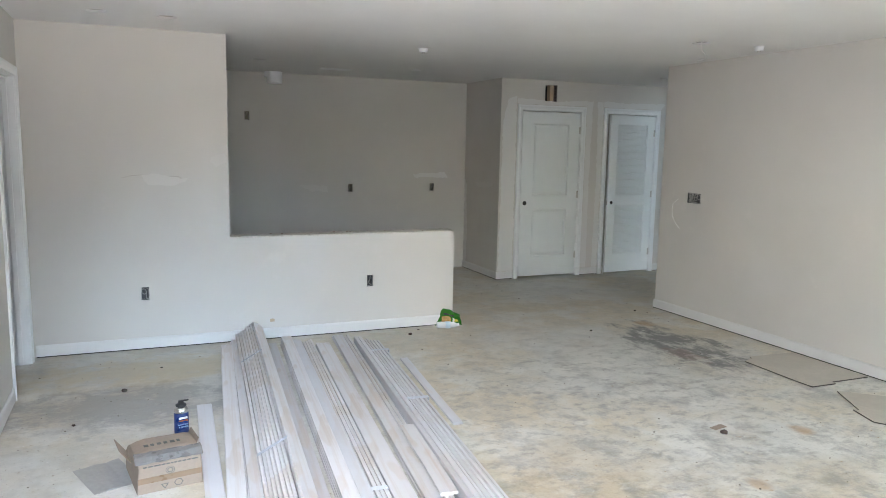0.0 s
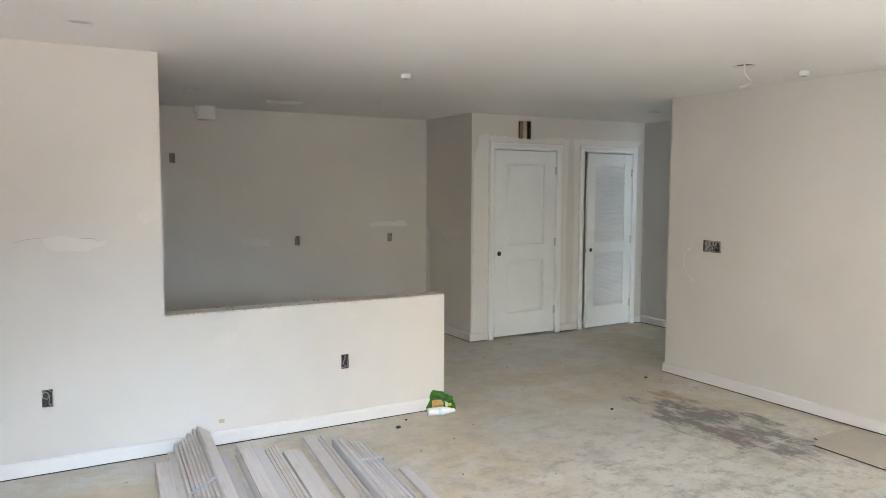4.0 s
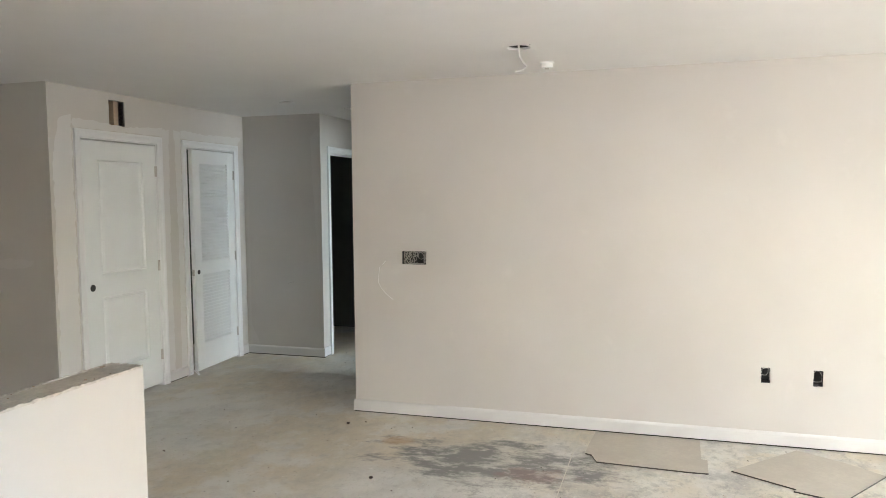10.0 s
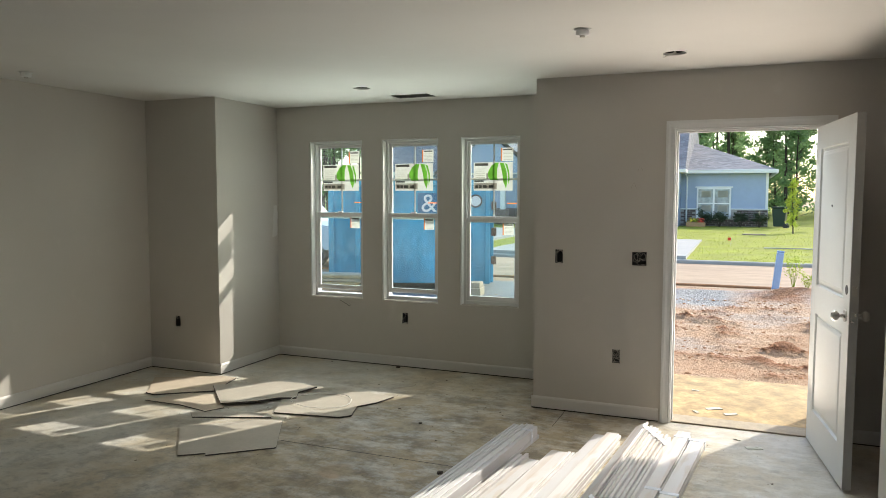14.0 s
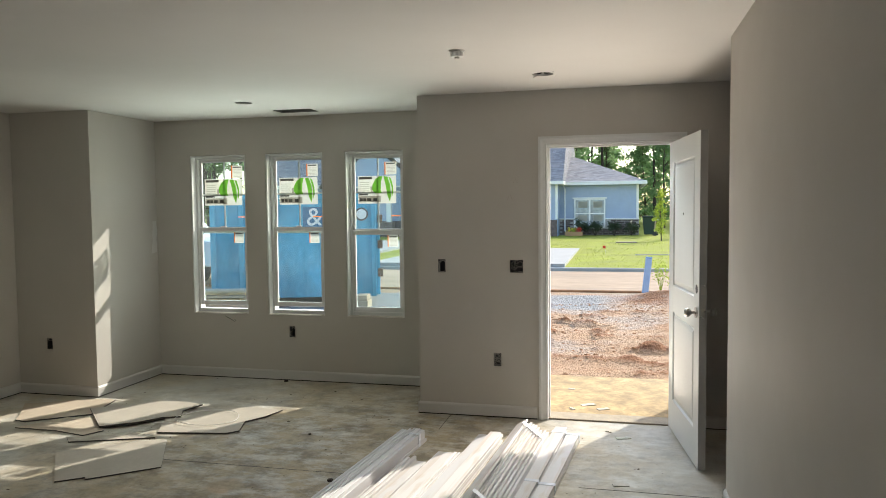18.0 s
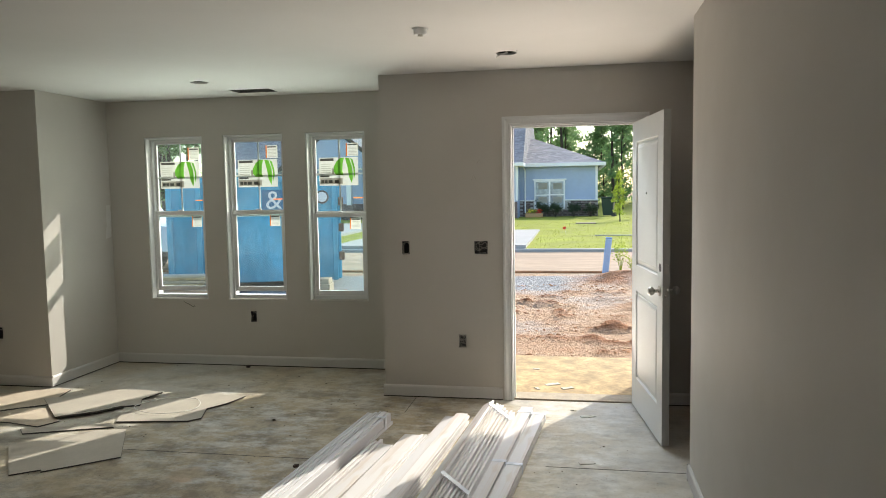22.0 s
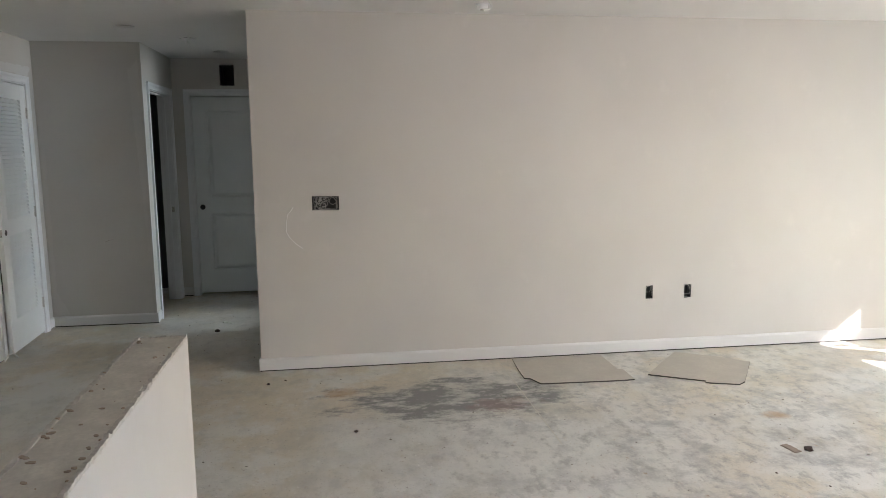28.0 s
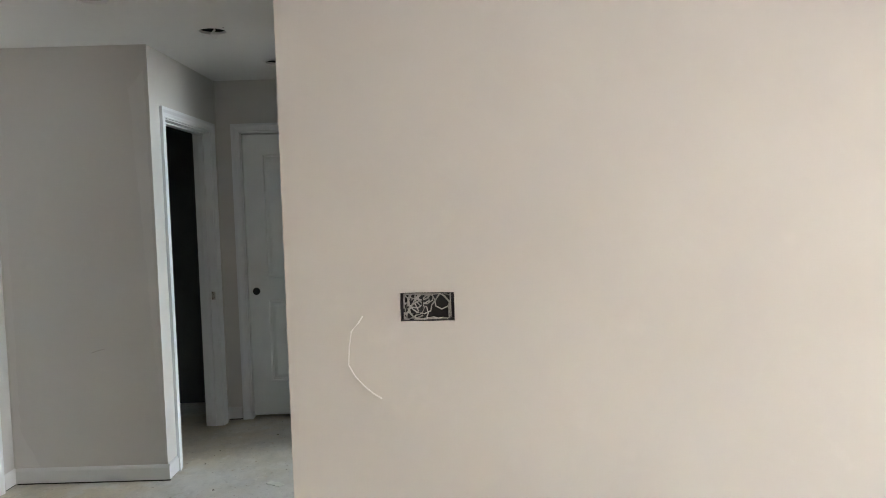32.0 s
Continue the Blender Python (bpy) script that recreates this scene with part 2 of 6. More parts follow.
    b.inputs["Specular IOR Level"].default_value = 0.35
    bump(nt, b, fine, 0.2, 0.004)
    return m


def primed_wood(name, c, knots=0.5):
    """Finger-jointed trim stock with a thin whitewash primer; grain runs along local y."""
    m, nt, b = nodes_of(name)
    v = coords(nt)
    grain = noise_at(nt, v, 30.0, 6, 0.6, (1.0, 0.03, 1.0))
    blocks = noise_at(nt, v, 3.0, 2, 0.5, (3.0, 0.8, 1.0))
    wear = noise_at(nt, v, 5.0, 6, 0.65)
    oi = nt.nodes.new("ShaderNodeObjectInfo")
    tint = mix(nt, oi.outputs["Random"], shade(c, 0.86), shade(c, 1.08))
    col = mix(nt, grey(nt, grain, 0.5, 0.75, 0.0, 0.5 * knots), tint, (0.52, 0.40, 0.32))
    col = mix(nt, grey(nt, blocks, 0.55, 0.6, 0.0, 0.28 * knots), col, (0.55, 0.45, 0.36))
    col = mix(nt, grey(nt, wear, 0.66, 0.76, 0.0, 0.5 * knots), col, (0.55, 0.43, 0.33))
    nt.links.new(col, b.inputs["Base Color"])
    b.inputs["Roughness"].default_value = 0.55
    bump(nt, b, grain, 0.12, 0.001)
    return m


def clear_glass(name, tint=(0.87, 0.955, 0.95)):
    m, nt, b = nodes_of(name)
    nt.nodes.remove(b)
    out = nt.nodes["Material Output"]
    tr = nt.nodes.new("ShaderNodeBsdfTransparent")
    tr.inputs[0].default_value = (*tint, 1)
    gl = nt.nodes.new("ShaderNodeBsdfGlossy")
    gl.inputs["Roughness"].default_value = 0.02
    fr = nt.nodes.new("ShaderNodeFresnel")
    fr.inputs[0].default_value = 1.45
    mx = nt.nodes.new("ShaderNodeMixShader")
    nt.links.new(fr.outputs[0], mx.inputs[0])
    nt.links.new(tr.outputs[0], mx.inputs[1])
    nt.links.new(gl.outputs[0], mx.inputs[2])
    dust = nt.nodes.new("ShaderNodeBsdfTranslucent")
    dust.inputs[0].default_value = (0.82, 0.88, 0.86, 1)
    smear = noise_at(nt, coords(nt), 7.0, 5, 0.6)
    film = nt.nodes.new("ShaderNodeMixShader")
    nt.links.new(grey(nt, smear, 0.3, 0.75, 0.004, 0.022), film.inputs[0])
    nt.links.new(mx.outputs[0], film.inputs[1])
    nt.links.new(dust.outputs[0], film.inputs[2])
    nt.links.new(film.outputs[0], out.inputs[0])
    return m


def plain(name, c, rough=0.5, metal=0.0):
    return surf(name, c, rough, 0.05, 12, 120, 0.04, metal)


WALL = wall_paint("greige_wall_paint", (0.60, 0.575, 0.54))
CEIL = wall_paint("white_ceiling_paint", (0.77, 0.76, 0.745), 0.03)
TRIM = surf("white_trim_paint", (0.77, 0.78, 0.785), 0.42, 0.03, 3, 80, 0.04)
DOORWHITE = surf("primed_white_door", (0.775, 0.80, 0.80), 0.45, 0.03, 3, 90, 0.05)
FLOOR = concrete_floor()
WOOD = primed_wood("primed_trim_stock", (0.70, 0.68, 0.69), 1.15)
WOOD_WHITE = primed_wood("white_primed_trim", (0.66, 0.655, 0.685), 0.5)
RAWWOOD = surf("raw_pine", (0.50, 0.39, 0.27), 0.7, 0.2, 4, 40, 0.2, stretch=(1, 0.1, 1))
GYPSUM = surf("raw_gypsum_edge", (0.60, 0.565, 0.525), 0.9, 0.2, 18, 120, 0.5, depth=0.004)
PLATE = surf("dusty_wall_plate", (0.66, 0.62, 0.55), 0.9, 0.20, 8, 70, 0.4)
DARKBOX = surf("dark_plastic_box", (0.055, 0.055, 0.057), 0.5, 0.2, 30, 200, 0.1)
TANBOX = surf("dusty_fibre_box", (0.24, 0.205, 0.16), 0.7, 0.25, 30, 200, 0.1)
BASE = surf("eggshell_baseboard_paint", (0.67, 0.66, 0.65), 0.45, 0.03, 3, 80, 0.04)
WIRE = plain("white_wire", (0.80, 0.79, 0.77), 0.45)
BOXWIRE = plain("dusty_cable_sheath", (0.43, 0.415, 0.39), 0.6)
STEEL = surf("brushed_nickel", (0.55, 0.53, 0.50), 0.3, 0.08, 20, 200, 0.05, 1.0)
VINYL = surf("white_vinyl", (0.84, 0.85, 0.85), 0.35, 0.02, 3, 90, 0.02)
# dark wall colour that paints in the unlit bathroom's shade
BATH_SHADE = surf("bath_shade_board", (0.10, 0.115, 0.11), 0.9, 0.15, 5, 60, 0.2)
GLASS = clear_glass("window_glass")
CARD = surf("brown_cardboard", (0.31, 0.245, 0.195), 0.85, 0.12, 5, 60, 0.15)
SHEET = surf("grey_chipboard_sheet", (0.505, 0.462, 0.40), 0.9, 0.10, 4, 50, 0.2)
SHEET_TAN = surf("tan_chipboard_sheet", (0.60, 0.51, 0.41), 0.9, 0.10, 4, 50, 0.2)
SHEET_EDGE = plain("dark_sheet_edge", (0.10, 0.09, 0.08), 0.9)
BLACK = plain("black_plastic", (0.02, 0.02, 0.022), 0.4)
DARKHOLE = plain("dark_duct", (0.03, 0.03, 0.03), 0.8)
ALU = surf("dusty_aluminium", (0.44, 0.37, 0.28), 0.75, 0.25, 12, 90, 0.15, 0.15)
WEATHERSTRIP = plain("grey_weatherstrip", (0.48, 0.48, 0.47), 0.6)


# ---- mesh helpers ----
def part(name, bm, material, parent=None, label="", smooth=False):
    me = bpy.data.meshes.new(name)
    bm.to_mesh(me)
    bm.free()
    for m in material if isinstance(material, (list, tuple)) else (material,):
        me.materials.append(m)
    if smooth:
        for p in me.polygons:
            p.use_smooth = True
    ob = new(name, me)
    if parent:
        ob.parent = parent
    if label:
        ob["label"] = label
    return ob


def thing(name, m, label, category, group="", kind=""):
    ob = new(name)
    ob.empty_display_size = 0.1
    ob.matrix_world = m
    return tagged(ob, label, category, group, kind)


def add_box(bm, x0, x1, y0, y1, z0, z1, bevel=0.0, slot=0):
    m = Matrix.Translation(((x0 + x1) / 2, (y0 + y1) / 2, (z0 + z1) / 2)) @ Matrix.Diagonal((x1 - x0, y1 - y0, z1 - z0, 1))
    got = bmesh.ops.create_cube(bm, size=1.0, matrix=m)
    if bevel:
        edges = list({e for v in got["verts"] for e in v.link_edges})
        done = bmesh.ops.bevel(bm, geom=edges, offset=bevel, segments=1, affect="EDGES")
        if slot:
            for f in done["faces"]:
                f.material_index = slot
    if slot:
        for v in got["verts"]:
            if v.is_valid:
                for f in v.link_faces:
                    f.material_index = slot
    return bm


def box(x0, x1, y0, y1, z0, z1, bevel=0.0):
    return add_box(bmesh.new(), x0, x1, y0, y1, z0, z1, bevel)


def add_cyl(bm, centre, radius, depth, axis="z", segments=24, radius2=None):
    turn = {"z": Matrix(), "x": Matrix.Rotation(math.pi / 2, 4, "Y"), "y": Matrix.Rotation(-math.pi / 2, 4, "X")}[axis]
    bmesh.ops.create_cone(bm, cap_ends=True, segments=segments, radius1=radius, radius2=radius if radius2 is None else radius2,
                          depth=depth, matrix=Matrix.Translation(centre) @ turn)
    return bm


def cyl(centre, radius, depth, axis="z", segments=24, radius2=None):
    return add_cyl(bmesh.new(), centre, radius, depth, axis, segments, radius2)


def add_tube(bm, points, radius, sides=6):
    pts = [Vector(p) for p in points]
    rings = []
    for i, p in enumerate(pts):
        d = (pts[min(i + 1, len(pts) - 1)] - pts[max(i - 1, 0)]).normalized()
        a = d.cross(Vector((0, 0, 1)) if abs(d.z) < 0.9 else Vector((1, 0, 0))).normalized()
        b = d.cross(a)
        rings.append([bm.verts.new(p + radius * (math.cos(k * math.tau / sides) * a + math.sin(k * math.tau / sides) * b)) for k in range(sides)])
    for r, s in zip(rings, rings[1:]):
        for k in range(sides):
            bm.faces.new((r[k], r[(k + 1) % sides], s[(k + 1) % sides], s[k]))
    for r in (rings[0][::-1], rings[-1]):
        bm.faces.new(r)
    bmesh.ops.recalc_face_normals(bm, faces=bm.faces)
    return bm


def wall(name, axis, face, back, a0, a1, openings=(), z0=0.0, z1=2.44, material=None, label=""):
    """A wall whose faces are the planes axis = face and axis = back, from a0 to a1, with openings (a0, a1, z0, z1) right through it."""
    us = sorted({a0, a1, *(v for o in openings for v in o[:2])})
    zs = sorted({z0, z1, *(v for o in openings for v in o[2:])})
    us = [u for u in us if a0 <= u <= a1]
    zs = [z for z in zs if z0 <= z <= z1]

    def solid(i, j):
        if not (0 <= i < len(us) - 1 and 0 <= j < len(zs) - 1):
            return False
        u, z = (us[i] + us[i + 1]) / 2, (zs[j] + zs[j + 1]) / 2
        return not any(o[0] < u < o[1] and o[2] < z < o[3] for o in openings)

    bm = bmesh.new()
    seen = {}

    def vert(u, w, z):
        key = (u, w, z)
        if key not in seen:
            seen[key] = bm.verts.new((u, w, z) if axis == "y" else (w, u, z))
        return seen[key]

    for i in range(len(us) - 1):
        for j in range(len(zs) - 1):
            if not solid(i, j):
                continue
            u0, u1, q0, q1 = us[i], us[i + 1], zs[j], zs[j + 1]
            for w in (face, back):
                bm.faces.new([vert(u0, w, q0), vert(u1, w, q0), vert(u1, w, q1), vert(u0, w, q1)])
            for du, dz, a, b in ((-1, 0, (u0, q0), (u0, q1)), (1, 0, (u1, q0), (u1, q1)), (0, -1, (u0, q0), (u1, q0)), (0, 1, (u0, q1), (u1, q1))):
                if not solid(i + du, j + dz):
                    bm.faces.new([vert(a[0], face, a[1]), vert(b[0], face, b[1]), vert(b[0], back, b[1]), vert(a[0], back, a[1])])
    bmesh.ops.recalc_face_normals(bm, faces=bm.faces)
    ob = part(name, bm, material or WALL)
    return tagged(ob, label or "greige painted drywall wall", "wall", kind="structure")


# ---- plan ----
H = 2.44
XR, YR = 5.10, 6.52          # living room's long wall and its free end
YP, XP, XH = 6.543, 0.859, 2.82   # partition, its full-height end, the half wall's end
HALF = 0.866
YK, XC, YC = 9.45, 4.24, 8.45     # kitchen back, closet side, closet front
XL, YL = -0.568, 1.80        # entry's side wall and its free end
YF, XF, YB = 0.41, 1.478, -0.398  # front wall, bay's return, bay wall
XCH, YCH = 4.312, 0.50       # boxed-out corner
XG, YG, XE = 6.712, 7.58, 7.893   # hall corner, hall side wall, hall end wall
OW, OH = 0.062, 0.105        # outlet holes


def hole(u, z, w=OW, h=OH):
    return (u - w / 2, u + w / 2, z - h / 2, z + h / 2)


WINDOWS = [(3.364, 3.938), (2.594, 3.160), (1.835, 2.380)]
WZ0, WZ1 = 0.612, 2.105

bm = box(-3.8, 8.6, 0.215, 9.9, -0.12, 0.0)
add_box(bm, 1.32, 8.6, -0.5, 0.215, -0.12, 0.0)
floor = part("floor", bm, FLOOR)
tagged(floor, "bare concrete slab floor, dusty, clay-stained and scuffed", "floor", kind="structure")

wall("wall_living_east", "x", XR, XR + 0.12, YCH, YR, [hole(3.679, 0.455), hole(3.374, 0.453), (5.950, 6.138, 1.118, 1.220)],
     label="long greige painted drywall wall with open outlet cut-outs")
# its doorway is unseen, cut to let the added hall light through
wall("wall_hall_south", "y", YR, YR - 0.12, XR + 0.12, XE, [(6.35, 7.15, 0, 2.05)])
wall("wall_closet_front", "y", YC, YC + 0.12, XC, XG, [(4.515, 5.385, 0, 2.086), (5.76, 6.54, 0, 2.086), (4.838, 5.008, 2.19, 2.385)],
     label="greige drywall wall with two closet doors and an open duct hole")
wall("wall_closet_side", "x", XC, XC + 0.12, YC + 0.12, YK)
wall("wall_kitchen_back", "y", YK, YK + 0.12, -0.7, XC + 0.12, [hole(1.41, 1.931), hole(2.664, 1.08), hole(3.762, 1.087), hole(3.887, 0.368, 0.075, 0.11)],
     label="greige kitchen wall with unfinished outlet cut-outs")
wall("wall_kitchen_west", "x", XL, XL - 0.12, YP + 0.18, YK)
wall("wall_partition", "y", YP, YP + 0.18, XL, XP, [hole(0.215, 0.442)], label="full-height greige partition wall beside the half wall")
wall("wall_entry_west", "x", XL, XL - 0.12, YL, YP + 0.18, [(5.61, 6.40, 0, 2.05)], label="greige drywall wall with a cased doorway")
wall("wall_entry_alcove", "y", YL, YL + 0.12, -2.0, XL - 0.12)
wall("wall_alcove_end", "x", -2.0, -2.12, YF, YL + 0.12)
wall("wall_front", "y", YF, YF - 0.16, -2.12, XF, [(-0.43, 0.508, 0, 2.05), hole(1.294, 1.147), hole(0.723, 1.148, 0.105, 0.10), hole(0.871, 0.442)],
     label="pale greige front wall beside the open entrance door")
wall("wall_bay_return", "x", XF, XF - 0.16, YB - 0.16, YF - 0.16)
wall("wall_bay", "y", YB, YB - 0.16, XF, XCH, [(a, b, WZ0, WZ1) for a, b in WINDOWS] + [hole(2.924, 0.457)],
     label="greige wall with three tall windows")
wall("wall_bay_side", "x", XCH, XCH + 0.12, YB - 0.16, YCH)
wall("wall_box_out", "y", YCH, YCH - 0.12, XCH + 0.12, XR + 0.12, [hole(4.779, 0.448)])
wall("wall_hall_corner", "x", XG, XG + 0.12, YG, YC + 0.12, label="short greige wall between closet and hall doorway")
wall("wall_hall_north", "y", YG, YG + 0.12, XG + 0.12, XE, [(6.905, 7.765, 0, 2.075)])
wall("wall_hall_end", "x", XE, XE + 0.12, YR - 0.12, YG + 0.12, [(6.59, 7.42, 0, 2.083), (6.962, 7.106, 2.170, 2.380)])
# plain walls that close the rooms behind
# the bathroom's darkness is put into these two walls' colour
wall("wall_bath_north", "y", 9.3, 9.42, XG + 0.12, 8.5, material=BATH_SHADE, label="bathroom wall in a dark tone standing in for shade")
wall("wall_bath_east", "x", 8.4, 8.52, YG + 0.12, 9.3, material=BATH_SHADE, label="bathroom wall in a dark tone standing in for shade")
wall("wall_closet_back", "y", 9.3, 9.42, XC + 0.12, XG + 0.12)
wall("wall_closet_middle", "x", 5.55, 5.61, YC + 0.12, 9.3)
wall("wall_bedroom_west", "x", -3.6, -3.72, 3.2, YP + 0.3)
wall("wall_bedroom_north", "y", YP + 0.18, YP + 0.3, -3.6, XL - 0.12)
wall("wall_bedroom_south", "y", 3.2, 3.08, -3.6, XL - 0.12)
wall("wall_rear_room", "x", 8.5, 8.6, YR - 0.5, YG + 0.12)
# unseen side room with an assumed window, built round the hall's added lamp
wall("wall_side_room_south", "y", 3.6, 3.48, XR + 0.12, 8.5, [(5.9, 7.7, 0.6, 2.1)])
wall("wall_side_room_east", "x", 8.5, 8.6, 3.48, YR - 0.5)
wall("wall_rear_south", "y", YR - 0.12, YR - 0.24, XE, 8.5)
wall("wall_rear_north", "y", YG, YG + 0.12, XE + 0.12, 8.5)

# half wall: two skins of drywall with a dusty plate between them
half = wall("wall_half", "y", YP, YP + 0.18, XP, XH, [hole(2.03, 0.447)], 0.0, HALF - 0.012, label="white half wall with a raw unfinished top")


# ---- ceiling with its round cut-outs ----
def slab(name, x0, x1, y0, y1, z0, z1, holes, material):
    """A horizontal slab with rectangular openings (x0, x1, y0, y1)."""
    us = sorted({x0, x1, *(v for h in holes for v in h[:2])})
    vs = sorted({y0, y1, *(v for h in holes for v in h[2:])})
    bm = bmesh.new()
    seen = {}

    def vert(*key):
        if key not in seen:
            seen[key] = bm.verts.new(key)
        return seen[key]

    def solid(i, j):
        if not (0 <= i < len(us) - 1 and 0 <= j < len(vs) - 1):
            return False
        u, v = (us[i] + us[i + 1]) / 2, (vs[j] + vs[j + 1]) / 2
        return not any(h[0] < u < h[1] and h[2] < v < h[3] for h in holes)

    for i in range(len(us) - 1):
        for j in range(len(vs) - 1):
            if not solid(i, j):
                continue
            a, b, c, d = us[i], us[i + 1], vs[j], vs[j + 1]
            for z in (z0, z1):
                bm.faces.new([vert(a, c, z), vert(b, c, z), vert(b, d, z), vert(a, d, z)])
            for di, dj, p, q in ((-1, 0, (a, c), (a, d)), (1, 0, (b, c), (b, d)), (0, -1, (a, c), (b, c)), (0, 1, (a, d), (b, d))):
                if not solid(i + di, j + dj):
                    bm.faces.new([vert(*p, z0), vert(*q, z0), vert(*q, z1), vert(*p, z1)])
    bmesh.ops.recalc_face_normals(bm, faces=bm.faces)
    return part(name, bm, material)


CUTOUTS = [(-0.02, 5.90), (0.41, 5.94), (1.37, 8.16), (3.05, 8.21), (0.463, 1.03), (2.896, 0.46), (5.86, 7.47), (6.48, 7.14), (7.32, 7.0), (4.228, 5.10)]
BOOTS = [(2.53, 2.88, -0.19, 0.0)]
R = 0.078
ceiling = slab("ceiling", -3.8, 8.6, -0.55, 9.9, H, H + 0.12, [(x - R, x + R, y - R, y + R) for x, y in CUTOUTS] + BOOTS, CEIL)
tagged(ceiling, "flat white painted drywall ceiling with open light cut-outs", "ceiling", kind="structure")


def square_with_round_hole(half_side, radius, z, n=32):
    bm = bmesh.new()
    outer, inner, lip = [], [], []
    for k in range(n):
        a = (k + 0.5) * math.tau / n
        c, s = math.cos(a), math.sin(a)
        r = half_side / max(abs(c), abs(s))
        outer.append(bm.verts.new((r * c, r * s, z)))
        inner.append(bm.verts.new((radius * c, radius * s, z)))
        lip.append(bm.verts.new((radius * c, radius * s, z + 0.014)))
    for k in range(n):
        j = (k + 1) % n
        bm.faces.new((outer[k], inner[k], inner[j], outer[j]))
        bm.faces.new((inner[k], lip[k], lip[j], inner[j]))
    return bm


def light_cutout(x, y, wire=0, pale_inside=False):
    t = thing("light_cutout", pose(x, y, H), "round light cut-out in the ceiling, fixture not yet fitted", "light cutout", "ceiling light cut-outs")
    part("drywall_rim", square_with_round_hole(R, 0.068, 0.0), CEIL, t)
    bm = cyl((0, 0, 0.055), 0.069, 0.09, segments=32)
    bm.faces.ensure_lookup_table()
    bmesh.ops.delete(bm, geom=[f for f in bm.faces if f.calc_center_median().z < 0.03 and abs(f.normal.z) > 0.9], context="FACES")
    bmesh.ops.reverse_faces(bm, faces=bm.faces)
    # housing colour only: pale for some cut-outs, dark for the rest
    part("housing", bm, CARDGREY if pale_inside else DARKHOLE, t)
    if wire:
        pts = [(0.01 * math.sin(6 * k), 0.012 * math.cos(5 * k), 0.05 - wire * k) for k in (0, 0.2, 0.4, 0.6)]
        pts += [(0.02, 0.015, 0.05 - wire * 0.8), (0.05, 0.02, 0.05 - wire * 0.95), (0.06, 0.0, 0.05 - wire)]
        if wire > 0.1:
            pts = [(0, 0, 0.05), (0, 0, -0.02), (0.004, -0.004, -0.05), (0.020, -0.024, -0.082), (0.030, -0.038, -0.104), (0.016, -0.02, -0.122), (-0.016, 0.02, -0.134)]
        part("cable", add_tube(bmesh.new(), pts, 0.0055), WIRE, t, "white loose cable")
    return t


CARDGREY = surf("pale_tin", (0.55, 0.53, 0.5), 0.6, 0.1)
for n, (x, y) in enumerate(CUTOUTS):
    light_cutout(x, y, 0.20 if n == 9 else 0.07 if n in (4, 7) else 0, n in (0, 1, 2, 3, 6))


def sprinkler_cap(x, y):
    t = thing("sprinkler_cap", pose(x, y, H), "small white plastic sprinkler cover on the ceiling", "sprinkler", "ceiling sprinklers")
    part("flange", cyl((0, 0, -0.0025), 0.044, 0.005, segments=32), TRIM, t)
    bm = cyl((0, 0, -0.019), 0.035, 0.028, segments=32)
    bmesh.ops.bevel(bm, geom=[e for e in bm.edges if e.calc_face_angle(0) > 1], offset=0.003, segments=2, affect="EDGES")
    part("cup", bm, VINYL, t)
    part("sprinkler_head", cyl((0, 0, -0.037), 0.014, 0.008, segments=16), STEEL, t)


for x, y in ((2.482, 6.507), (4.735, 5.02), (0.845, 1.868), (4.70, 2.0)):
    sprinkler_cap(x, y)

vent = thing("ceiling_register", pose(2.70, -0.095, H), "open metal duct boot without a grille in the ceiling", "vent")
bm = box(-0.174, 0.174, -0.094, 0.094, 0.0, 0.11)
bmesh.ops.delete(bm, geom=[f for f in bm.faces if f.normal.z < -0.9], context="FACES")
part("duct_boot", bm, surf("galvanised_duct", (0.32, 0.32, 0.31), 0.45, 0.15, 12, 90, 0.1, 0.7), vent)
vent = thing("ceiling_register", pose(2.26, 8.60, H, 0, 0, -4), "white slatted air register on the kitchen ceiling", "vent")
part("frame", box(-0.17, 0.17, -0.075, 0.075, -0.007, 0.0, 0.003), TRIM, vent)
for k in range(7):
    part("slat", box(-0.14, 0.14, -0.055 + k * 0.017, -0.046 + k * 0.017, -0.012, -0.0075), TRIM, vent)
duct = thing("vent_pipe", pose(1.72, 9.34, H), "white capped vent pipe hanging from the kitchen ceiling", "pipe")
part("pipe", cyl((0, 0, -0.065), 0.088, 0.13, segments=36), TRIM, duct, smooth=False)
part("collar", cyl((-0.07, 0.02, -0.03), 0.05, 0.06, segments=28), TRIM, duct)


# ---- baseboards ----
# near-black strip under each baseboard paints the shade of its gap
GAP_SHADE = surf("baseboard_gap_shade", (0.035, 0.03, 0.025), 0.9, 0.3, 9, 60, 0.2)


def baseboard(axis, face, side, a0, a1, mitre=0):
    """side: the way from the wall into the room along the axis."""
    bm = bmesh.new()
    prof = [(0.0, 0.010), (0.013, 0.010), (0.013, 0.078), (0.010, 0.086), (0.004, 0.094), (0.0, 0.094)]
    ends = []
    for a in (a0, a1):
        ends.append([bm.verts.new((face + side * d, a, z) if axis == "x" else (a, face + side * d, z)) for d, z in prof])
    n = len(prof)
    for k in range(n):
        bm.faces.new((ends[0][k], ends[0][(k + 1) % n], ends[1][(k + 1) % n], ends[1][k]))
    bm.faces.new(ends[0])
    bm.faces.new(ends[1])
    bmesh.ops.recalc_face_normals(bm, faces=bm.faces)
    ob = part("baseboard", bm, BASE)
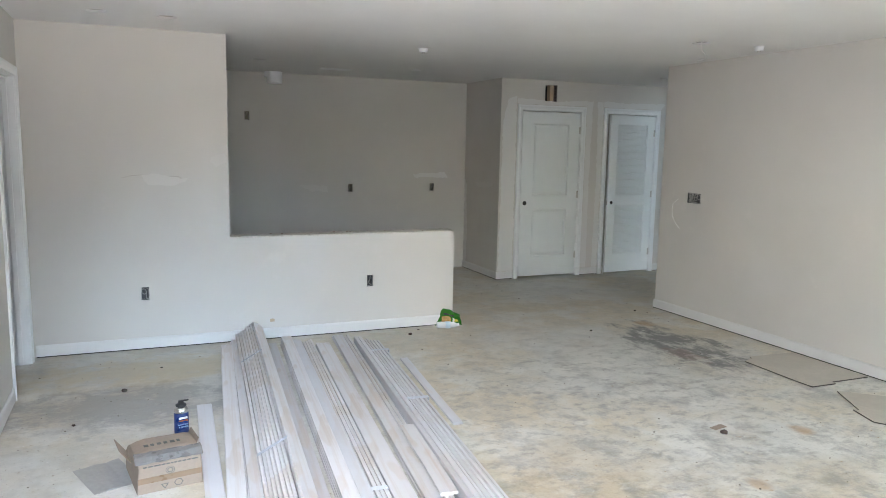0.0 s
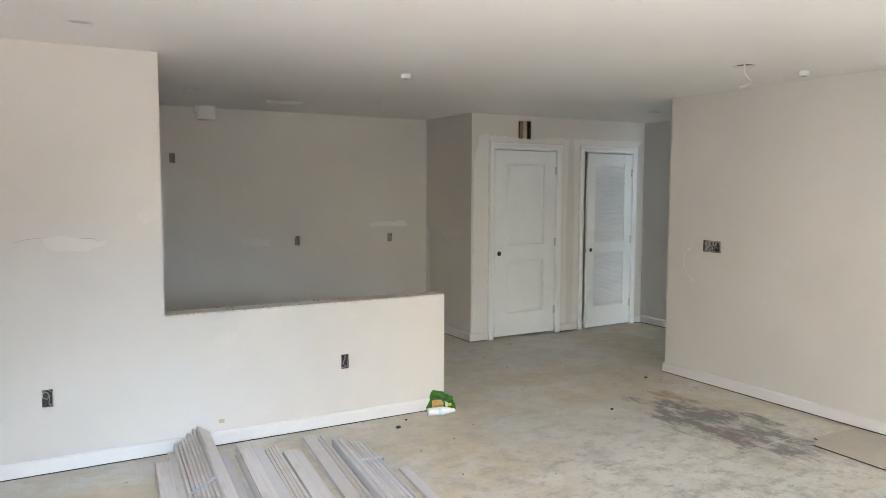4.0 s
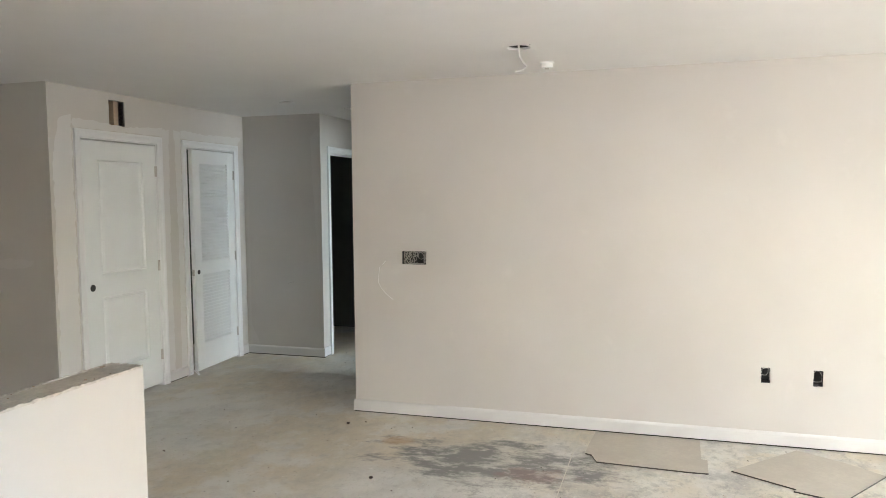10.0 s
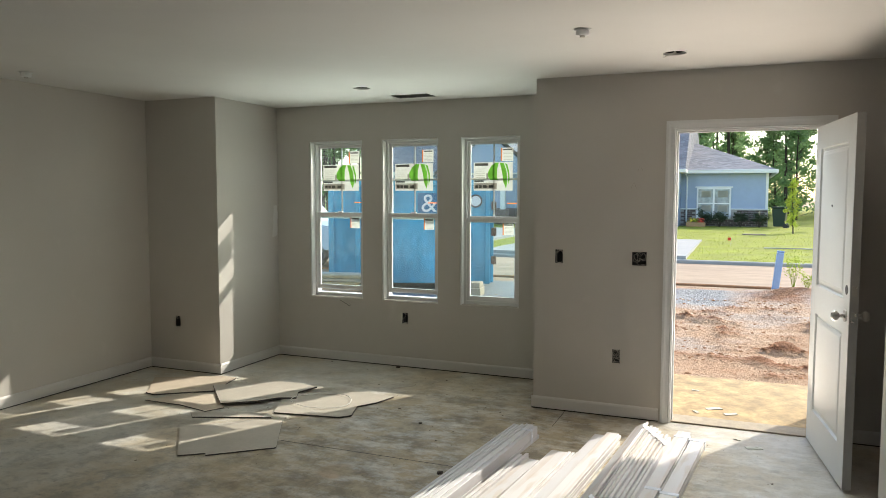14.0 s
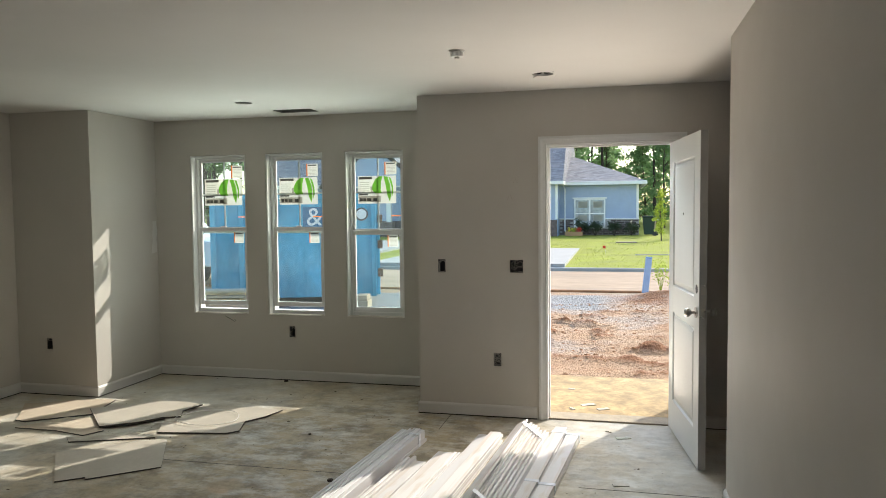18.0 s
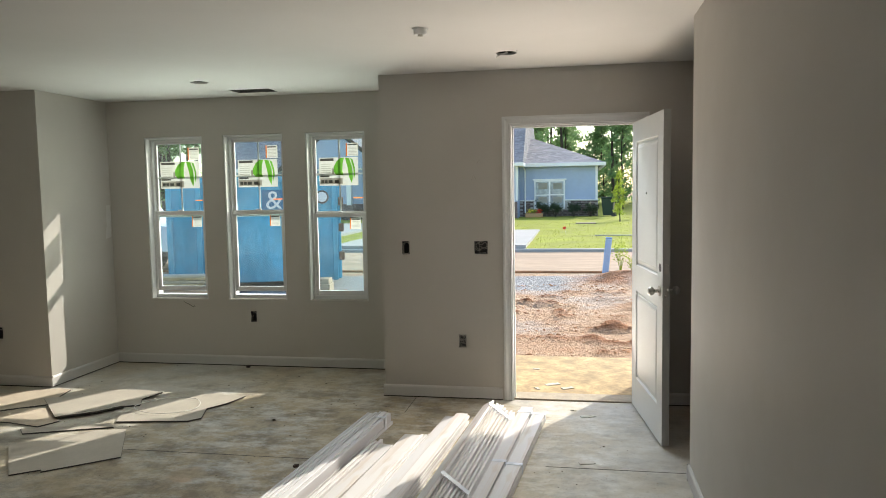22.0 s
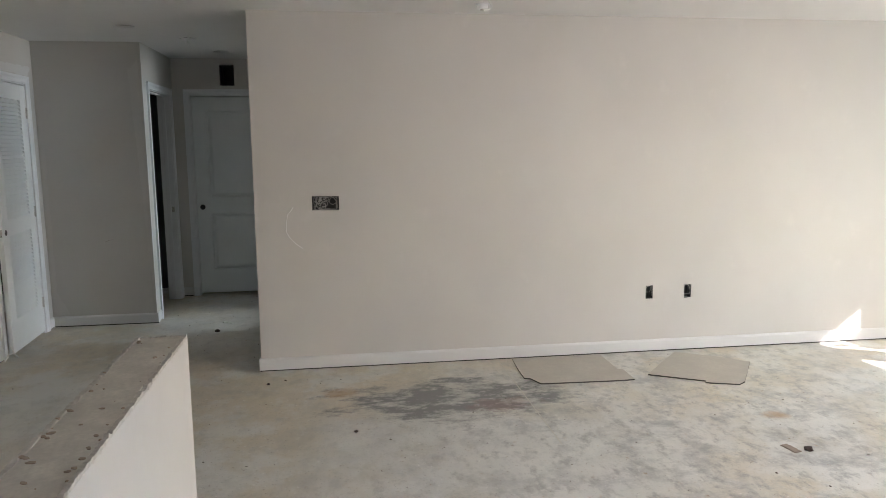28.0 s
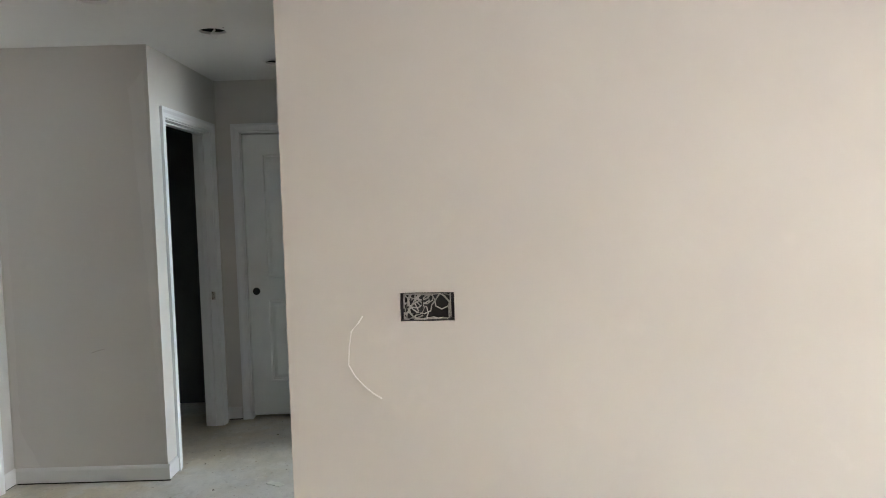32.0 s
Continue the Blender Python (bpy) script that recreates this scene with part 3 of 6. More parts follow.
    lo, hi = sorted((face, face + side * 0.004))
    part("gap_shade_strip", box(lo, hi, a0, a1, 0.0002, 0.0096) if axis == "x" else box(a0, a1, lo, hi, 0.0002, 0.0096), GAP_SHADE, ob, "dark strip that paints shade into the gap")
    return tagged(ob, "white painted baseboard set just above the slab", "baseboard", kind="structure")


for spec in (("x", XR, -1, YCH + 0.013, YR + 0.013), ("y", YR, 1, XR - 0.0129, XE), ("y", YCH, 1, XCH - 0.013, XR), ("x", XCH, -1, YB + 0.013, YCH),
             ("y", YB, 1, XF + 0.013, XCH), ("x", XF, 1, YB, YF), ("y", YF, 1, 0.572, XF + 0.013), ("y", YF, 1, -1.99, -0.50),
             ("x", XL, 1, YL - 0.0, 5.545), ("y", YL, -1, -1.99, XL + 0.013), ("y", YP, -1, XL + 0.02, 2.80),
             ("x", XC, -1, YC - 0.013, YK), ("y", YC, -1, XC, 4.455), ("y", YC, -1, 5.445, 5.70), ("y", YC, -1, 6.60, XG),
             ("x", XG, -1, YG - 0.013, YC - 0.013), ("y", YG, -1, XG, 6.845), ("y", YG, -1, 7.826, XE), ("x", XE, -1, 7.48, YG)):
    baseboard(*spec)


# ---- doors ----
def ring_faces(bm, rings):
    for r, s in zip(rings, rings[1:]):
        for k in range(4):
            j = (k + 1) % 4
            bm.faces.new((r[k], r[j], s[j], s[k]))
    bm.faces.new(rings[-1])


def panel_leaf(w, h, t, panels):
    """A moulded panel door: x across, front face at y = 0 and back at y = t; panels are (x0, x1, z0, z1)."""
    bm = bmesh.new()
    us = sorted({0, w, *(v for p in panels for v in p[:2])})
    zs = sorted({0, h, *(v for p in panels for v in p[2:])})
    for y, sign in ((0.0, 1), (t, -1)):
        for i in range(len(us) - 1):
            for j in range(len(zs) - 1):
                cell = (us[i], us[i + 1], zs[j], zs[j + 1])
                steps = [(0, 0), (0.007, 0.013), (0.021, 0.013), (0.026, 0.007), (0.046, 0.002)] if cell in [tuple(p) for p in panels] else [(0, 0)]
                rings = []
                for d, deep in steps:
                    a, b, c, e = cell[0] + d, cell[1] - d, cell[2] + d, cell[3] - d
                    rings.append([bm.verts.new((u, y + sign * deep, z)) for u, z in ((a, c), (b, c), (b, e), (a, e))])
                ring_faces(bm, rings)
    for (x0, z0), (x1, z1) in (((0, 0), (w, 0)), ((w, 0), (w, h)), ((w, h), (0, h)), ((0, h), (0, 0))):
        bm.faces.new([bm.verts.new(p) for p in ((x0, 0, z0), (x1, 0, z1), (x1, t, z1), (x0, t, z0))])
    bmesh.ops.remove_doubles(bm, verts=bm.verts, dist=0.0002)
    bmesh.ops.recalc_face_normals(bm, faces=bm.faces)
    return bm


def casing(parent, w, h, reveal=0.006, cw=0.062):
    """Three mitred casings round an opening that runs from x = 0 to w, on a wall face at y = 0 that looks to -y."""
    prof = [(0.0, 0.0), (0.0, -0.009), (0.006, -0.012), (0.012, -0.009), (0.030, -0.011), (0.046, -0.017), (cw, -0.017), (cw, 0.0)]

    def run(path):
        bm = bmesh.new()
        rings = [[bm.verts.new(p(d, y)) for d, y in prof] for p in path]
        n = len(prof)
        for k in range(n):
            bm.faces.new((rings[0][k], rings[0][(k + 1) % n], rings[1][(k + 1) % n], rings[1][k]))
        for r in rings:
            bm.faces.new(r)
        bmesh.ops.recalc_face_normals(bm, faces=bm.faces)
        part("casing", bm, TRIM, parent)

    run([lambda d, y: (-reveal - d, y, 0.0), lambda d, y: (-reveal - d, y, h + reveal + d)])
    run([lambda d, y: (w + reveal + d, y, 0.0), lambda d, y: (w + reveal + d, y, h + reveal + d)])
    run([lambda d, y: (-reveal - d, y, h + reveal + d), lambda d, y: (w + reveal + d, y, h + reveal + d)])


def jambs(parent, w, h, depth, stop_at=None):
    """Lining of an opening whose rough hole is 18 mm wider on each side."""
    for x0, x1 in ((-0.017, 0.0), (w, w + 0.017)):
        part("jamb", box(x0, x1, 0.001, depth - 0.001, 0, h + 0.016), TRIM, parent)
    part("jamb", box(-0.0005, w + 0.0005, 0.001, depth - 0.001, h, h + 0.016), TRIM, parent, "head jamb")
    if stop_at is not None:
        for x0, x1 in ((0.0, 0.011), (w - 0.011, w)):
            part("door_stop", box(x0, x1, stop_at, stop_at + 0.034, 0, h - 0.011, 0.002), TRIM, parent)
        part("door_stop", box(0.0, w, stop_at, stop_at + 0.034, h - 0.011, h, 0.002), TRIM, parent)


def bore(parent, x, z, y=0.0, r=0.0265):
    """An empty knob bore: a flat black disc paints the dark of the hole."""
    part("knob_bore", cyl((x, y - 0.0006, z), r, 0.0012, "y", 28), BLACK, parent, "flat black disc painting the dark of a knob bore")


def hinge(parent, x, z, y=0.0):
    bm = cyl((x, y - 0.006, z), 0.006, 0.089, "z", 12)
    add_box(bm, x - 0.016, x + 0.016, y - 0.0022, y - 0.0004, z - 0.044, z + 0.044)
    part("hinge", bm, STEEL, parent, "nickel butt hinge")


def two_panels(w, h, m=0.155):
    return [(m, w - m, 0.25, 0.835), (m, w - m, 1.005, h - 0.145)]


# closet door with two moulded panels, shut
d = thing("door_1", pose(4.533, YC, 0), "white two-panel closet door without a knob, shut", "door", kind="structure")
W1 = 0.834
casing(d, W1, 2.068)
jambs(d, W1, 2.068, 0.12)
lf = part("leaf", panel_leaf(W1 - 0.016, 2.034, 0.035, two_panels(W1 - 0.016, 2.034)), DOORWHITE, d)
lf.location = (0.009, 0.004, 0.024)
bore(lf, 0.06, 0.915)
part("latch_plate", box(-0.012, -0.0035, -0.002, 0.02, 0.885, 0.942), STEEL, lf, "dark strike at the door edge")
for z in (0.25, 1.02, 1.82):
    hinge(lf, W1 - 0.013, z)


# louvred closet door, ajar by a hand
def louvre_leaf(w, h, t, parent):
    st = 0.118
    part("stile", box(0, st, 0, t, 0, h, 0.0015), DOORWHITE, parent)
    part("stile", box(w - st, w, 0, t, 0, h, 0.0015), DOORWHITE, parent)
    for z0, z1 in ((0, 0.245), (0.885, 1.005), (h - 0.12, h)):
        part("rail", box(st, w - st, 0.0005, t - 0.0005, z0, z1), DOORWHITE, parent)
    for z0, z1 in ((0.245, 0.885), (1.005, h - 0.12)):
        n = round((z1 - z0) / 0.0305)
        pitch = (z1 - z0) / n
        bm0 = bmesh.new()
        add_box(bm0, st, w - st, -0.003, 0.003, -0.0235, 0.0235)
        bmesh.ops.rotate(bm0, verts=bm0.verts, cent=(0, 0, 0), matrix=Matrix.Rotation(radians(-38), 3, "X"))
        first = part("slat", bm0, DOORWHITE, parent)
        first.location = (0, t / 2, z0 + pitch / 2)
        for k in range(1, n):
            s = first.copy()
            scene.collection.objects.link(s)
            s.location = (0, t / 2, z0 + pitch * (k + 0.5))


d = thing("door_2", pose(5.778, YC, 0), "white louvred closet door standing slightly ajar", "door", kind="structure")
W2 = 0.744
casing(d, W2, 2.068)
jambs(d, W2, 2.068, 0.12)
lf = new("leaf")
lf.parent = d
lf.matrix_local = pose(W2 - 0.003, 0.0, 0.020, 0, 0, 3.2) @ pose(-(W2 - 0.024), 0, 0)
louvre_leaf(W2 - 0.024, 2.036, 0.035, lf)
bore(lf, 0.06, 0.915, 0, 0.022)
part("latch_plate", box(-0.002, 0.0, 0.006, 0.029, 0.885, 0.942), STEEL, lf, "nickel latch plate")
for z in (0.25, 1.02, 1.82):
    hinge(lf, W2 - 0.026, z)

# hall-end door, shut
d = thing("door_3", pose(XE, 7.403, 0, 0, 0, -90), "white two-panel hall door without a knob, shut", "door", kind="structure")
W3 = 0.796
casing(d, W3, 2.065)
jambs(d, W3, 2.065, 0.12)
lf = part("leaf", panel_leaf(W3 - 0.014, 2.028, 0.035, two_panels(W3 - 0.014, 2.028, 0.14)), DOORWHITE, d)
lf.location = (0.007, 0.004, 0.028)
bore(lf, 0.055, 0.905)

# cased doorway to the dark bath
d = thing("door_4", pose(6.922, YG, 0), "white cased doorway into an unlit bathroom, no door hung", "doorway", kind="structure")
casing(d, 0.826, 2.058)
jambs(d, 0.826, 2.058, 0.12, 0.045)
part("strike_plate", box(0.822, 0.827, 0.012, 0.036, 0.90, 0.955), STEEL, d, "small brass strike plate")

# cased doorway in the entry's side wall
d = thing("door_5", pose(XL, 5.627, 0, 0, 0, 90), "white cased doorway in the entry wall, no door hung", "doorway", kind="structure")
casing(d, 0.756, 2.033)
jambs(d, 0.756, 2.033, 0.12, 0.045)

# entrance: frame, threshold and the open leaf
d = thing("door_6", pose(0.490, YF, 0, 0, 0, 180), "white panelled entrance door standing wide open", "door", kind="structure")
WE, HE = 0.902, 2.032
casing(d, WE, HE)
jambs(d, WE, HE, 0.16, 0.048)
part("threshold", box(0, WE, 0.02, 0.20, 0.0, 0.011, 0.003), ALU, d, "dusty aluminium threshold")
lf = new("leaf")
lf.parent = d
lf.matrix_local = pose(WE - 0.002, -0.004, 0.014, 0, 0, 97.0) @ pose(-0.898, 0, 0)
slabm = panel_leaf(0.898, 2.010, 0.044, [(0.13, 0.768, 0.22, 0.84), (0.13, 0.768, 1.02, 1.87)])
part("door_slab", slabm, DOORWHITE, lf)
part("edge_strip", box(-0.003, 0.0, 0.002, 0.042, 0.0, 2.010), WEATHERSTRIP, lf, "grey weatherstripped edge")
for z in (0.935, 1.075):
    part("latch_plate", box(-0.0055, -0.003, 0.010, 0.034, z - 0.028, z + 0.028), STEEL, lf, "nickel latch plate")
for side, y in ((-1, 0.0), (1, 0.044)):
    bm = cyl((0.062, y + side * 0.004, 0.935), 0.032, 0.008, "y", 28)
    add_cyl(bm, (0.062, y + side * 0.022, 0.935), 0.011, 0.03, "y", 16)
    got = bmesh.ops.create_uvsphere(bm, u_segments=20, v_segments=12, radius=0.027, matrix=Matrix.Translation((0.062, y + side * 0.052, 0.935)) @ Matrix.Diagonal((1, 0.8, 1, 1)))
    part("door_knob", bm, STEEL, lf, "satin nickel door knob", smooth=False)
    # black disc in place of the shade inside the deadbolt hole
    part("deadbolt_bore", cyl((0.062, y + side * 0.0006, 1.075), 0.0265, 0.0012, "y", 28), BLACK, lf, "flat black disc painting the dark of a deadbolt bore")
for z in (0.2, 1.0, 1.82):
    hinge(lf, 0.894, z)
part("peephole", cyl((0.449, 0.0445, 1.52), 0.007, 0.003, "y", 12), BLACK, lf)


# ---- rough-in boxes ----
def rough_box(m, w, h, n_wires, seed, label, kind_name="outlet_box", dark=0.35, lining=None):
    """An open electrical box in a wall: opening centred on the origin, room towards -y."""
    rnd = random.Random(seed)
    t = thing(kind_name, m, label, "outlet box", "rough-in boxes")
    bm = box(-w / 2, w / 2, 0.004, 0.075, -h / 2, h / 2)
    bmesh.ops.delete(bm, geom=[f for f in bm.faces if f.normal.y < -0.9], context="FACES")
    bmesh.ops.solidify(bm, geom=bm.faces, thickness=0.002)
    part("back_box", bm, lining or DARKBOX, t)
    for k in range(n_wires):
        x, z = (rnd.random() - 0.5) * w * 0.7, h * 0.4
        pts, heading = [], rnd.uniform(-2.2, -0.9)
        for s in range(13):
            pts.append((x, 0.005 + 0.022 * rnd.random(), z))
            heading += rnd.uniform(-1.3, 1.3)
            x = max(-w * 0.42, min(w * 0.42, x + h * 0.22 * math.cos(heading)))
            z = max(-h * 0.42, min(h * 0.42, z + h * 0.22 * math.sin(heading)))
        part("cable", add_tube(bmesh.new(), pts, 0.0025, 5), BOXWIRE if rnd.random() > dark else BLACK, t, "loose coiled wire")
    # ragged paper edge round the cut
    for x0, x1, z0, z1 in ((-w / 2 - 0.003, -w / 2 + 0.002, -h / 2, h / 2), (w / 2 - 0.002, w / 2 + 0.003, -h / 2, h / 2),
                           (-w / 2, w / 2, h / 2 - 0.002, h / 2 + 0.003), (-w / 2, w / 2, -h / 2 - 0.003, -h / 2 + 0.002)):
        bm = box(x0, x1, -0.0015, 0.006, z0, z1)
        bmesh.ops.subdivide_edges(bm, edges=bm.edges, cuts=3)
        for v in bm.verts:
            v.co += Vector((rnd.uniform(-1, 1), 0, rnd.uniform(-1, 1))) * 0.0022
        part("torn_edge", bm, WALL, t)
    return t


FACE_S = lambda x, y, z: pose(x, y, z)
FACE_W = lambda x, y, z: pose(x, y, z, 0, 0, -90)
FACE_N = lambda x, y, z: pose(x, y, z, 0, 0, 180)
OUT = "open outlet box with loose wires in the drywall"
for n, m in enumerate((FACE_W(XR, 3.679, 0.455), FACE_W(XR, 3.374, 0.453), FACE_S(2.03, YP, 0.447), FACE_S(0.215, YP, 0.442), FACE_S(1.41, YK, 1.931),
                       FACE_S(2.664, YK, 1.08), FACE_S(3.762, YK, 1.087), FACE_N(1.294, YF, 1.147), FACE_N(0.871, YF, 0.442), FACE_N(2.924, YB, 0.457),
                       FACE_N(4.779, YCH, 0.448))):
    rough_box(m, OW, OH, 2 if n in (4, 5, 6) else 4, n + 5, OUT, dark=0.35, lining=TANBOX if n in (4, 5, 6) else None)
rough_box(FACE_S(3.887, YK, 0.368), 0.075, 0.11, 2, 40, "open range outlet box near the kitchen floor", "outlet_box", lining=TANBOX)
rough_box(FACE_N(0.723, YF, 1.148), 0.105, 0.10, 9, 41, "double switch box stuffed with wires beside the entrance", "switch_box")
rough_box(FACE_W(XR, 6.044, 1.169), 0.188, 0.102, 17, 42, "triple switch box full of looped wires in the long wall", "switch_box", 0.25)

for nm, m, w, h in (("return_duct", FACE_S(4.923, YC, 2.2875), 0.17, 0.195), ("return_duct", FACE_W(XE, 7.034, 2.275), 0.144, 0.21)):
    t = thing(nm, m, "square unfinished duct opening above a door", "vent")
    bm = box(-w / 2, w / 2, 0.01, 0.30, -h / 2, h / 2)
    bmesh.ops.delete(bm, geom=[f for f in bm.faces if f.normal.y < -0.9], context="FACES")
    part("duct_lining", bm, DARKHOLE, t)
    if m.translation.y > 8:
        part("stud", box(0.0, 0.05, 0.03, 0.10, -h / 2, h / 2), RAWWOOD, t, "raw timber stud in the opening")

wire = thing("thermostat_wire", FACE_W(XR, 6.264, 1.142), "thin white wire hanging out of the wall", "wire")
part("wire", add_tube(bmesh.new(), [(0, 0.02, 0.002), (0, -0.006, 0), (-0.012, -0.022, -0.018), (-0.036, -0.03, -0.045), (-0.046, -0.026, -0.10), (-0.05, -0.02, -0.16), (-0.03, -0.016, -0.20),
     (0.0, -0.014, -0.235), (0.03, -0.012, -0.262), (0.058, -0.012, -0.280)], 0.0027), WIRE, wire)
wire = thing("phone_wire", pose(5.66, YC - 0.03, 0.0), "short white cable poking up from the slab", "wire")
part("wire", add_tube(bmesh.new(), [(0, 0, 0), (0.01, -0.02, 0.05), (0.03, -0.05, 0.055), (0.06, -0.07, 0.012), (0.09, -0.06, 0.006), (0.10, -0.03, 0.03), (0.10, 0.0, 0.10)], 0.005), WIRE, wire)


# ---- half wall's raw top ----
def ragged_ridge(x0, x1, y0, y1, z0, z1, seed, step=0.02):
    rnd = random.Random(seed)
    bm = bmesh.new()
    n = max(2, round((x1 - x0) / step))
    rows = []
    for k in range(n + 1):
        x = x0 + (x1 - x0) * k / n
        dz = rnd.uniform(-0.002, 0.002) + 0.004 * noise.noise(Vector((k * 0.23, seed, 0.0))) + 0.003 * noise.noise(Vector((k * 0.9, seed, 3.0)))
        dy = 0.004 * noise.noise(Vector((k * 0.4, seed, 7.0)))
        rows.append([bm.verts.new(p) for p in ((x, y0, z0), (x, y1, z0), (x, y1 + dy, z1 + dz), (x, y0 + dy, z1 + dz + rnd.uniform(-0.002, 0.002)))])
    for r, s in zip(rows, rows[1:]):
        for k in range(4):
            j = (k + 1) % 4
            bm.faces.new((r[k], r[j], s[j], s[k]))
    bm.faces.new(rows[0])
    bm.faces.new(rows[-1])
    bmesh.ops.recalc_face_normals(bm, faces=bm.faces)
    return bm


TORN = surf("torn_drywall_paper", (0.60, 0.565, 0.51), 0.9, 0.25, 40, 160, 0.6)
for y0, y1, seed in ((YP + 0.0005, YP + 0.0135, 3), (YP + 0.1665, YP + 0.1795, 4)):
    part("board_edge", ragged_ridge(XP, XH - 0.0145, y0, y1, HALF - 0.014, HALF - 0.0015, seed, 0.008), TORN, half, "torn drywall paper edge")
cap = part("board_edge", ragged_ridge(YP + 0.001, YP + 0.179, 0.0, 0.013, HALF - 0.014, HALF - 0.0012, 6, 0.008), TORN, half, "torn drywall paper edge")
cap.matrix_local = pose(XH - 0.0005, 0, 0, 0, 0, 90)
part("top_plate", box(XP, XH - 0.0155, YP + 0.0150, YP + 0.1650, HALF - 0.0115, HALF - 0.0035, 0.001), PLATE, half, "dusty timber top plate with mud spatter")
rnd = random.Random(8)
bm, paper = bmesh.new(), bmesh.new()
for k in range(60):
    x, y, r = rnd.uniform(XP + 0.05, XH - 0.05), YP + rnd.choice((rnd.uniform(0.012, 0.035), rnd.uniform(0.03, 0.15), rnd.uniform(0.15, 0.17))), rnd.uniform(0.002, 0.008)
    got = bmesh.ops.create_icosphere(bm, subdivisions=1, radius=r, matrix=pose(x, y, HALF - 0.002, 0, 0, rnd.uniform(0, 90)) @ Matrix.Diagonal((rnd.uniform(0.8, 2.2), 1, 0.5, 1)))
    for v in got["verts"]:
        v.co += Vector((rnd.uniform(-1, 1), rnd.uniform(-1, 1), 0)) * r * 0.35
for k in range(70):
    x, r = rnd.uniform(XP + 0.02, XH - 0.02), rnd.uniform(0.004, 0.013)
    y = YP - 0.001 if k % 3 else YP + 0.1805
    c = [paper.verts.new((x + r * a, y + (-0.003 if k % 3 else 0.003) * b, HALF - 0.004 + r * 0.6 * d)) for a, b, d in ((-1, 0, -0.7), (rnd.uniform(-0.4, 0.4), 1, -1.3), (1, 0.2, -0.5), (0.2, rnd.uniform(0, 1.5), rnd.uniform(0.1, 0.7)))]
    paper.faces.new(c)
part("mud_spatter", bm, surf("dried_mud", (0.40, 0.32, 0.245), 0.9, 0.25, 20, 90, 0.2), half, "dried brown mud crumbs")
part("paper_shreds", paper, TORN, half, "shreds of torn wallboard paper")

# ---- lighter cut-in paint, filler marks, and wall sheen painted as patches ----
SHEEN = wall_paint("sheen_and_cut_in_paint", (0.625, 0.60, 0.567), 0.02)
PATCH = wall_paint("touch_up_and_sheen", (0.68, 0.67, 0.65), 0.02)


def ragged_patch(m, outline, seed, jitter=0.012, material=None, label="lighter wall patch, touch-up paint and painted-in sheen"):
    """A flat, uneven-edged patch of lighter colour, a little proud; outline in the wall's plane (u, z)."""
    rnd = random.Random(seed)
    pts = []
    for (a, b), (c, d2) in zip(outline, outline[1:] + outline[:1]):
        n = max(1, round(math.hypot(c - a, d2 - b) / 0.035))
        for k in range(n):
            f = k / n
            pts.append((a + (c - a) * f + rnd.uniform(-jitter, jitter), b + (d2 - b) * f + rnd.uniform(-jitter, jitter)))
    bm = bmesh.new()
    fc = bm.faces.new([bm.verts.new((u, -0.0025, z)) for u, z in pts])
    fc.normal_update()
    if fc.normal.y > 0:
        fc.normal_flip()
    bmesh.ops.triangulate(bm, faces=bm.faces)
    ob = part("touch_up_and_sheen", bm, material or PATCH)
    ob.matrix_world = m
    return tagged(ob, label, "paint patch", kind="structure")


wf = pose(0, YC, 0)
ragged_patch(wf, [(XC + 0.01, 0.10), (4.45, 0.10), (4.45, 2.145), (4.46, 2.24), (XC + 0.1, 2.20), (XC + 0.03, 1.9), (XC + 0.02, 0.5)], 1, 0.010)
ragged_patch(wf, [(4.46, 2.142), (5.44, 2.142), (5.46, 2.22), (5.0, 2.185), (4.46, 2.215)], 2, 0.008)
ragged_patch(wf, [(5.445, 0.10), (5.53, 0.10), (5.52, 1.2), (5.54, 2.21), (5.45, 2.2), (5.447, 1.0)], 3, 0.008)
ragged_patch(wf, [(5.62, 0.10), (5.70, 0.10), (5.70, 2.2), (5.61, 2.22), (5.63, 1.2)], 4, 0.008)
ragged_patch(wf, [(5.70, 2.142), (6.60, 2.142), (6.66, 2.22), (6.1, 2.205), (5.70, 2.22)], 5, 0.008)
# gloss highlight on the kitchen wall, painted as a lighter patch
ragged_patch(pose(0, YK, 0), [(3.52, 1.205), (3.70, 1.215), (3.98, 1.205), (3.99, 1.235), (3.93, 1.28), (3.80, 1.26), (3.66, 1.275), (3.50, 1.25)], 6, 0.010)
ragged_patch(pose(XG, 0, 0, 0, 0, -90), [(-7.585, 0.1), (-7.60, 2.3), (-7.69, 2.2), (-7.64, 1.2), (-7.61, 0.6)], 9, 0.006, SHEEN)
ragged_patch(pose(XG, 0, 0, 0, 0, -90), [(-8.44, 0.1), (-8.30, 0.1), (-8.40, 0.3), (-8.40, 2.25), (-8.44, 2.25)], 10, 0.006, SHEEN)
ragged_patch(pose(XC, 0, 0, 0, 0, -90), [(-9.44, 0.1), (-9.36, 0.1), (-9.34, 0.55), (-9.38, 0.9), (-9.37, 1.12), (-9.44, 1.2)], 12, 0.010)
ragged_patch(pose(XCH, 0, 0, 0, 0, -90), [(0.30, 1.18), (0.385, 1.2), (0.385, 1.50), (0.33, 1.49)], 11, 0.008)


SCUFF = plain("grey_scuff", (0.40, 0.36, 0.32), 0.8)


def scuff(m, points, label="thin dark scuff mark on the painted wall"):
    """A hair-thin scratch on a wall face; points in the wall's plane (u, z)."""
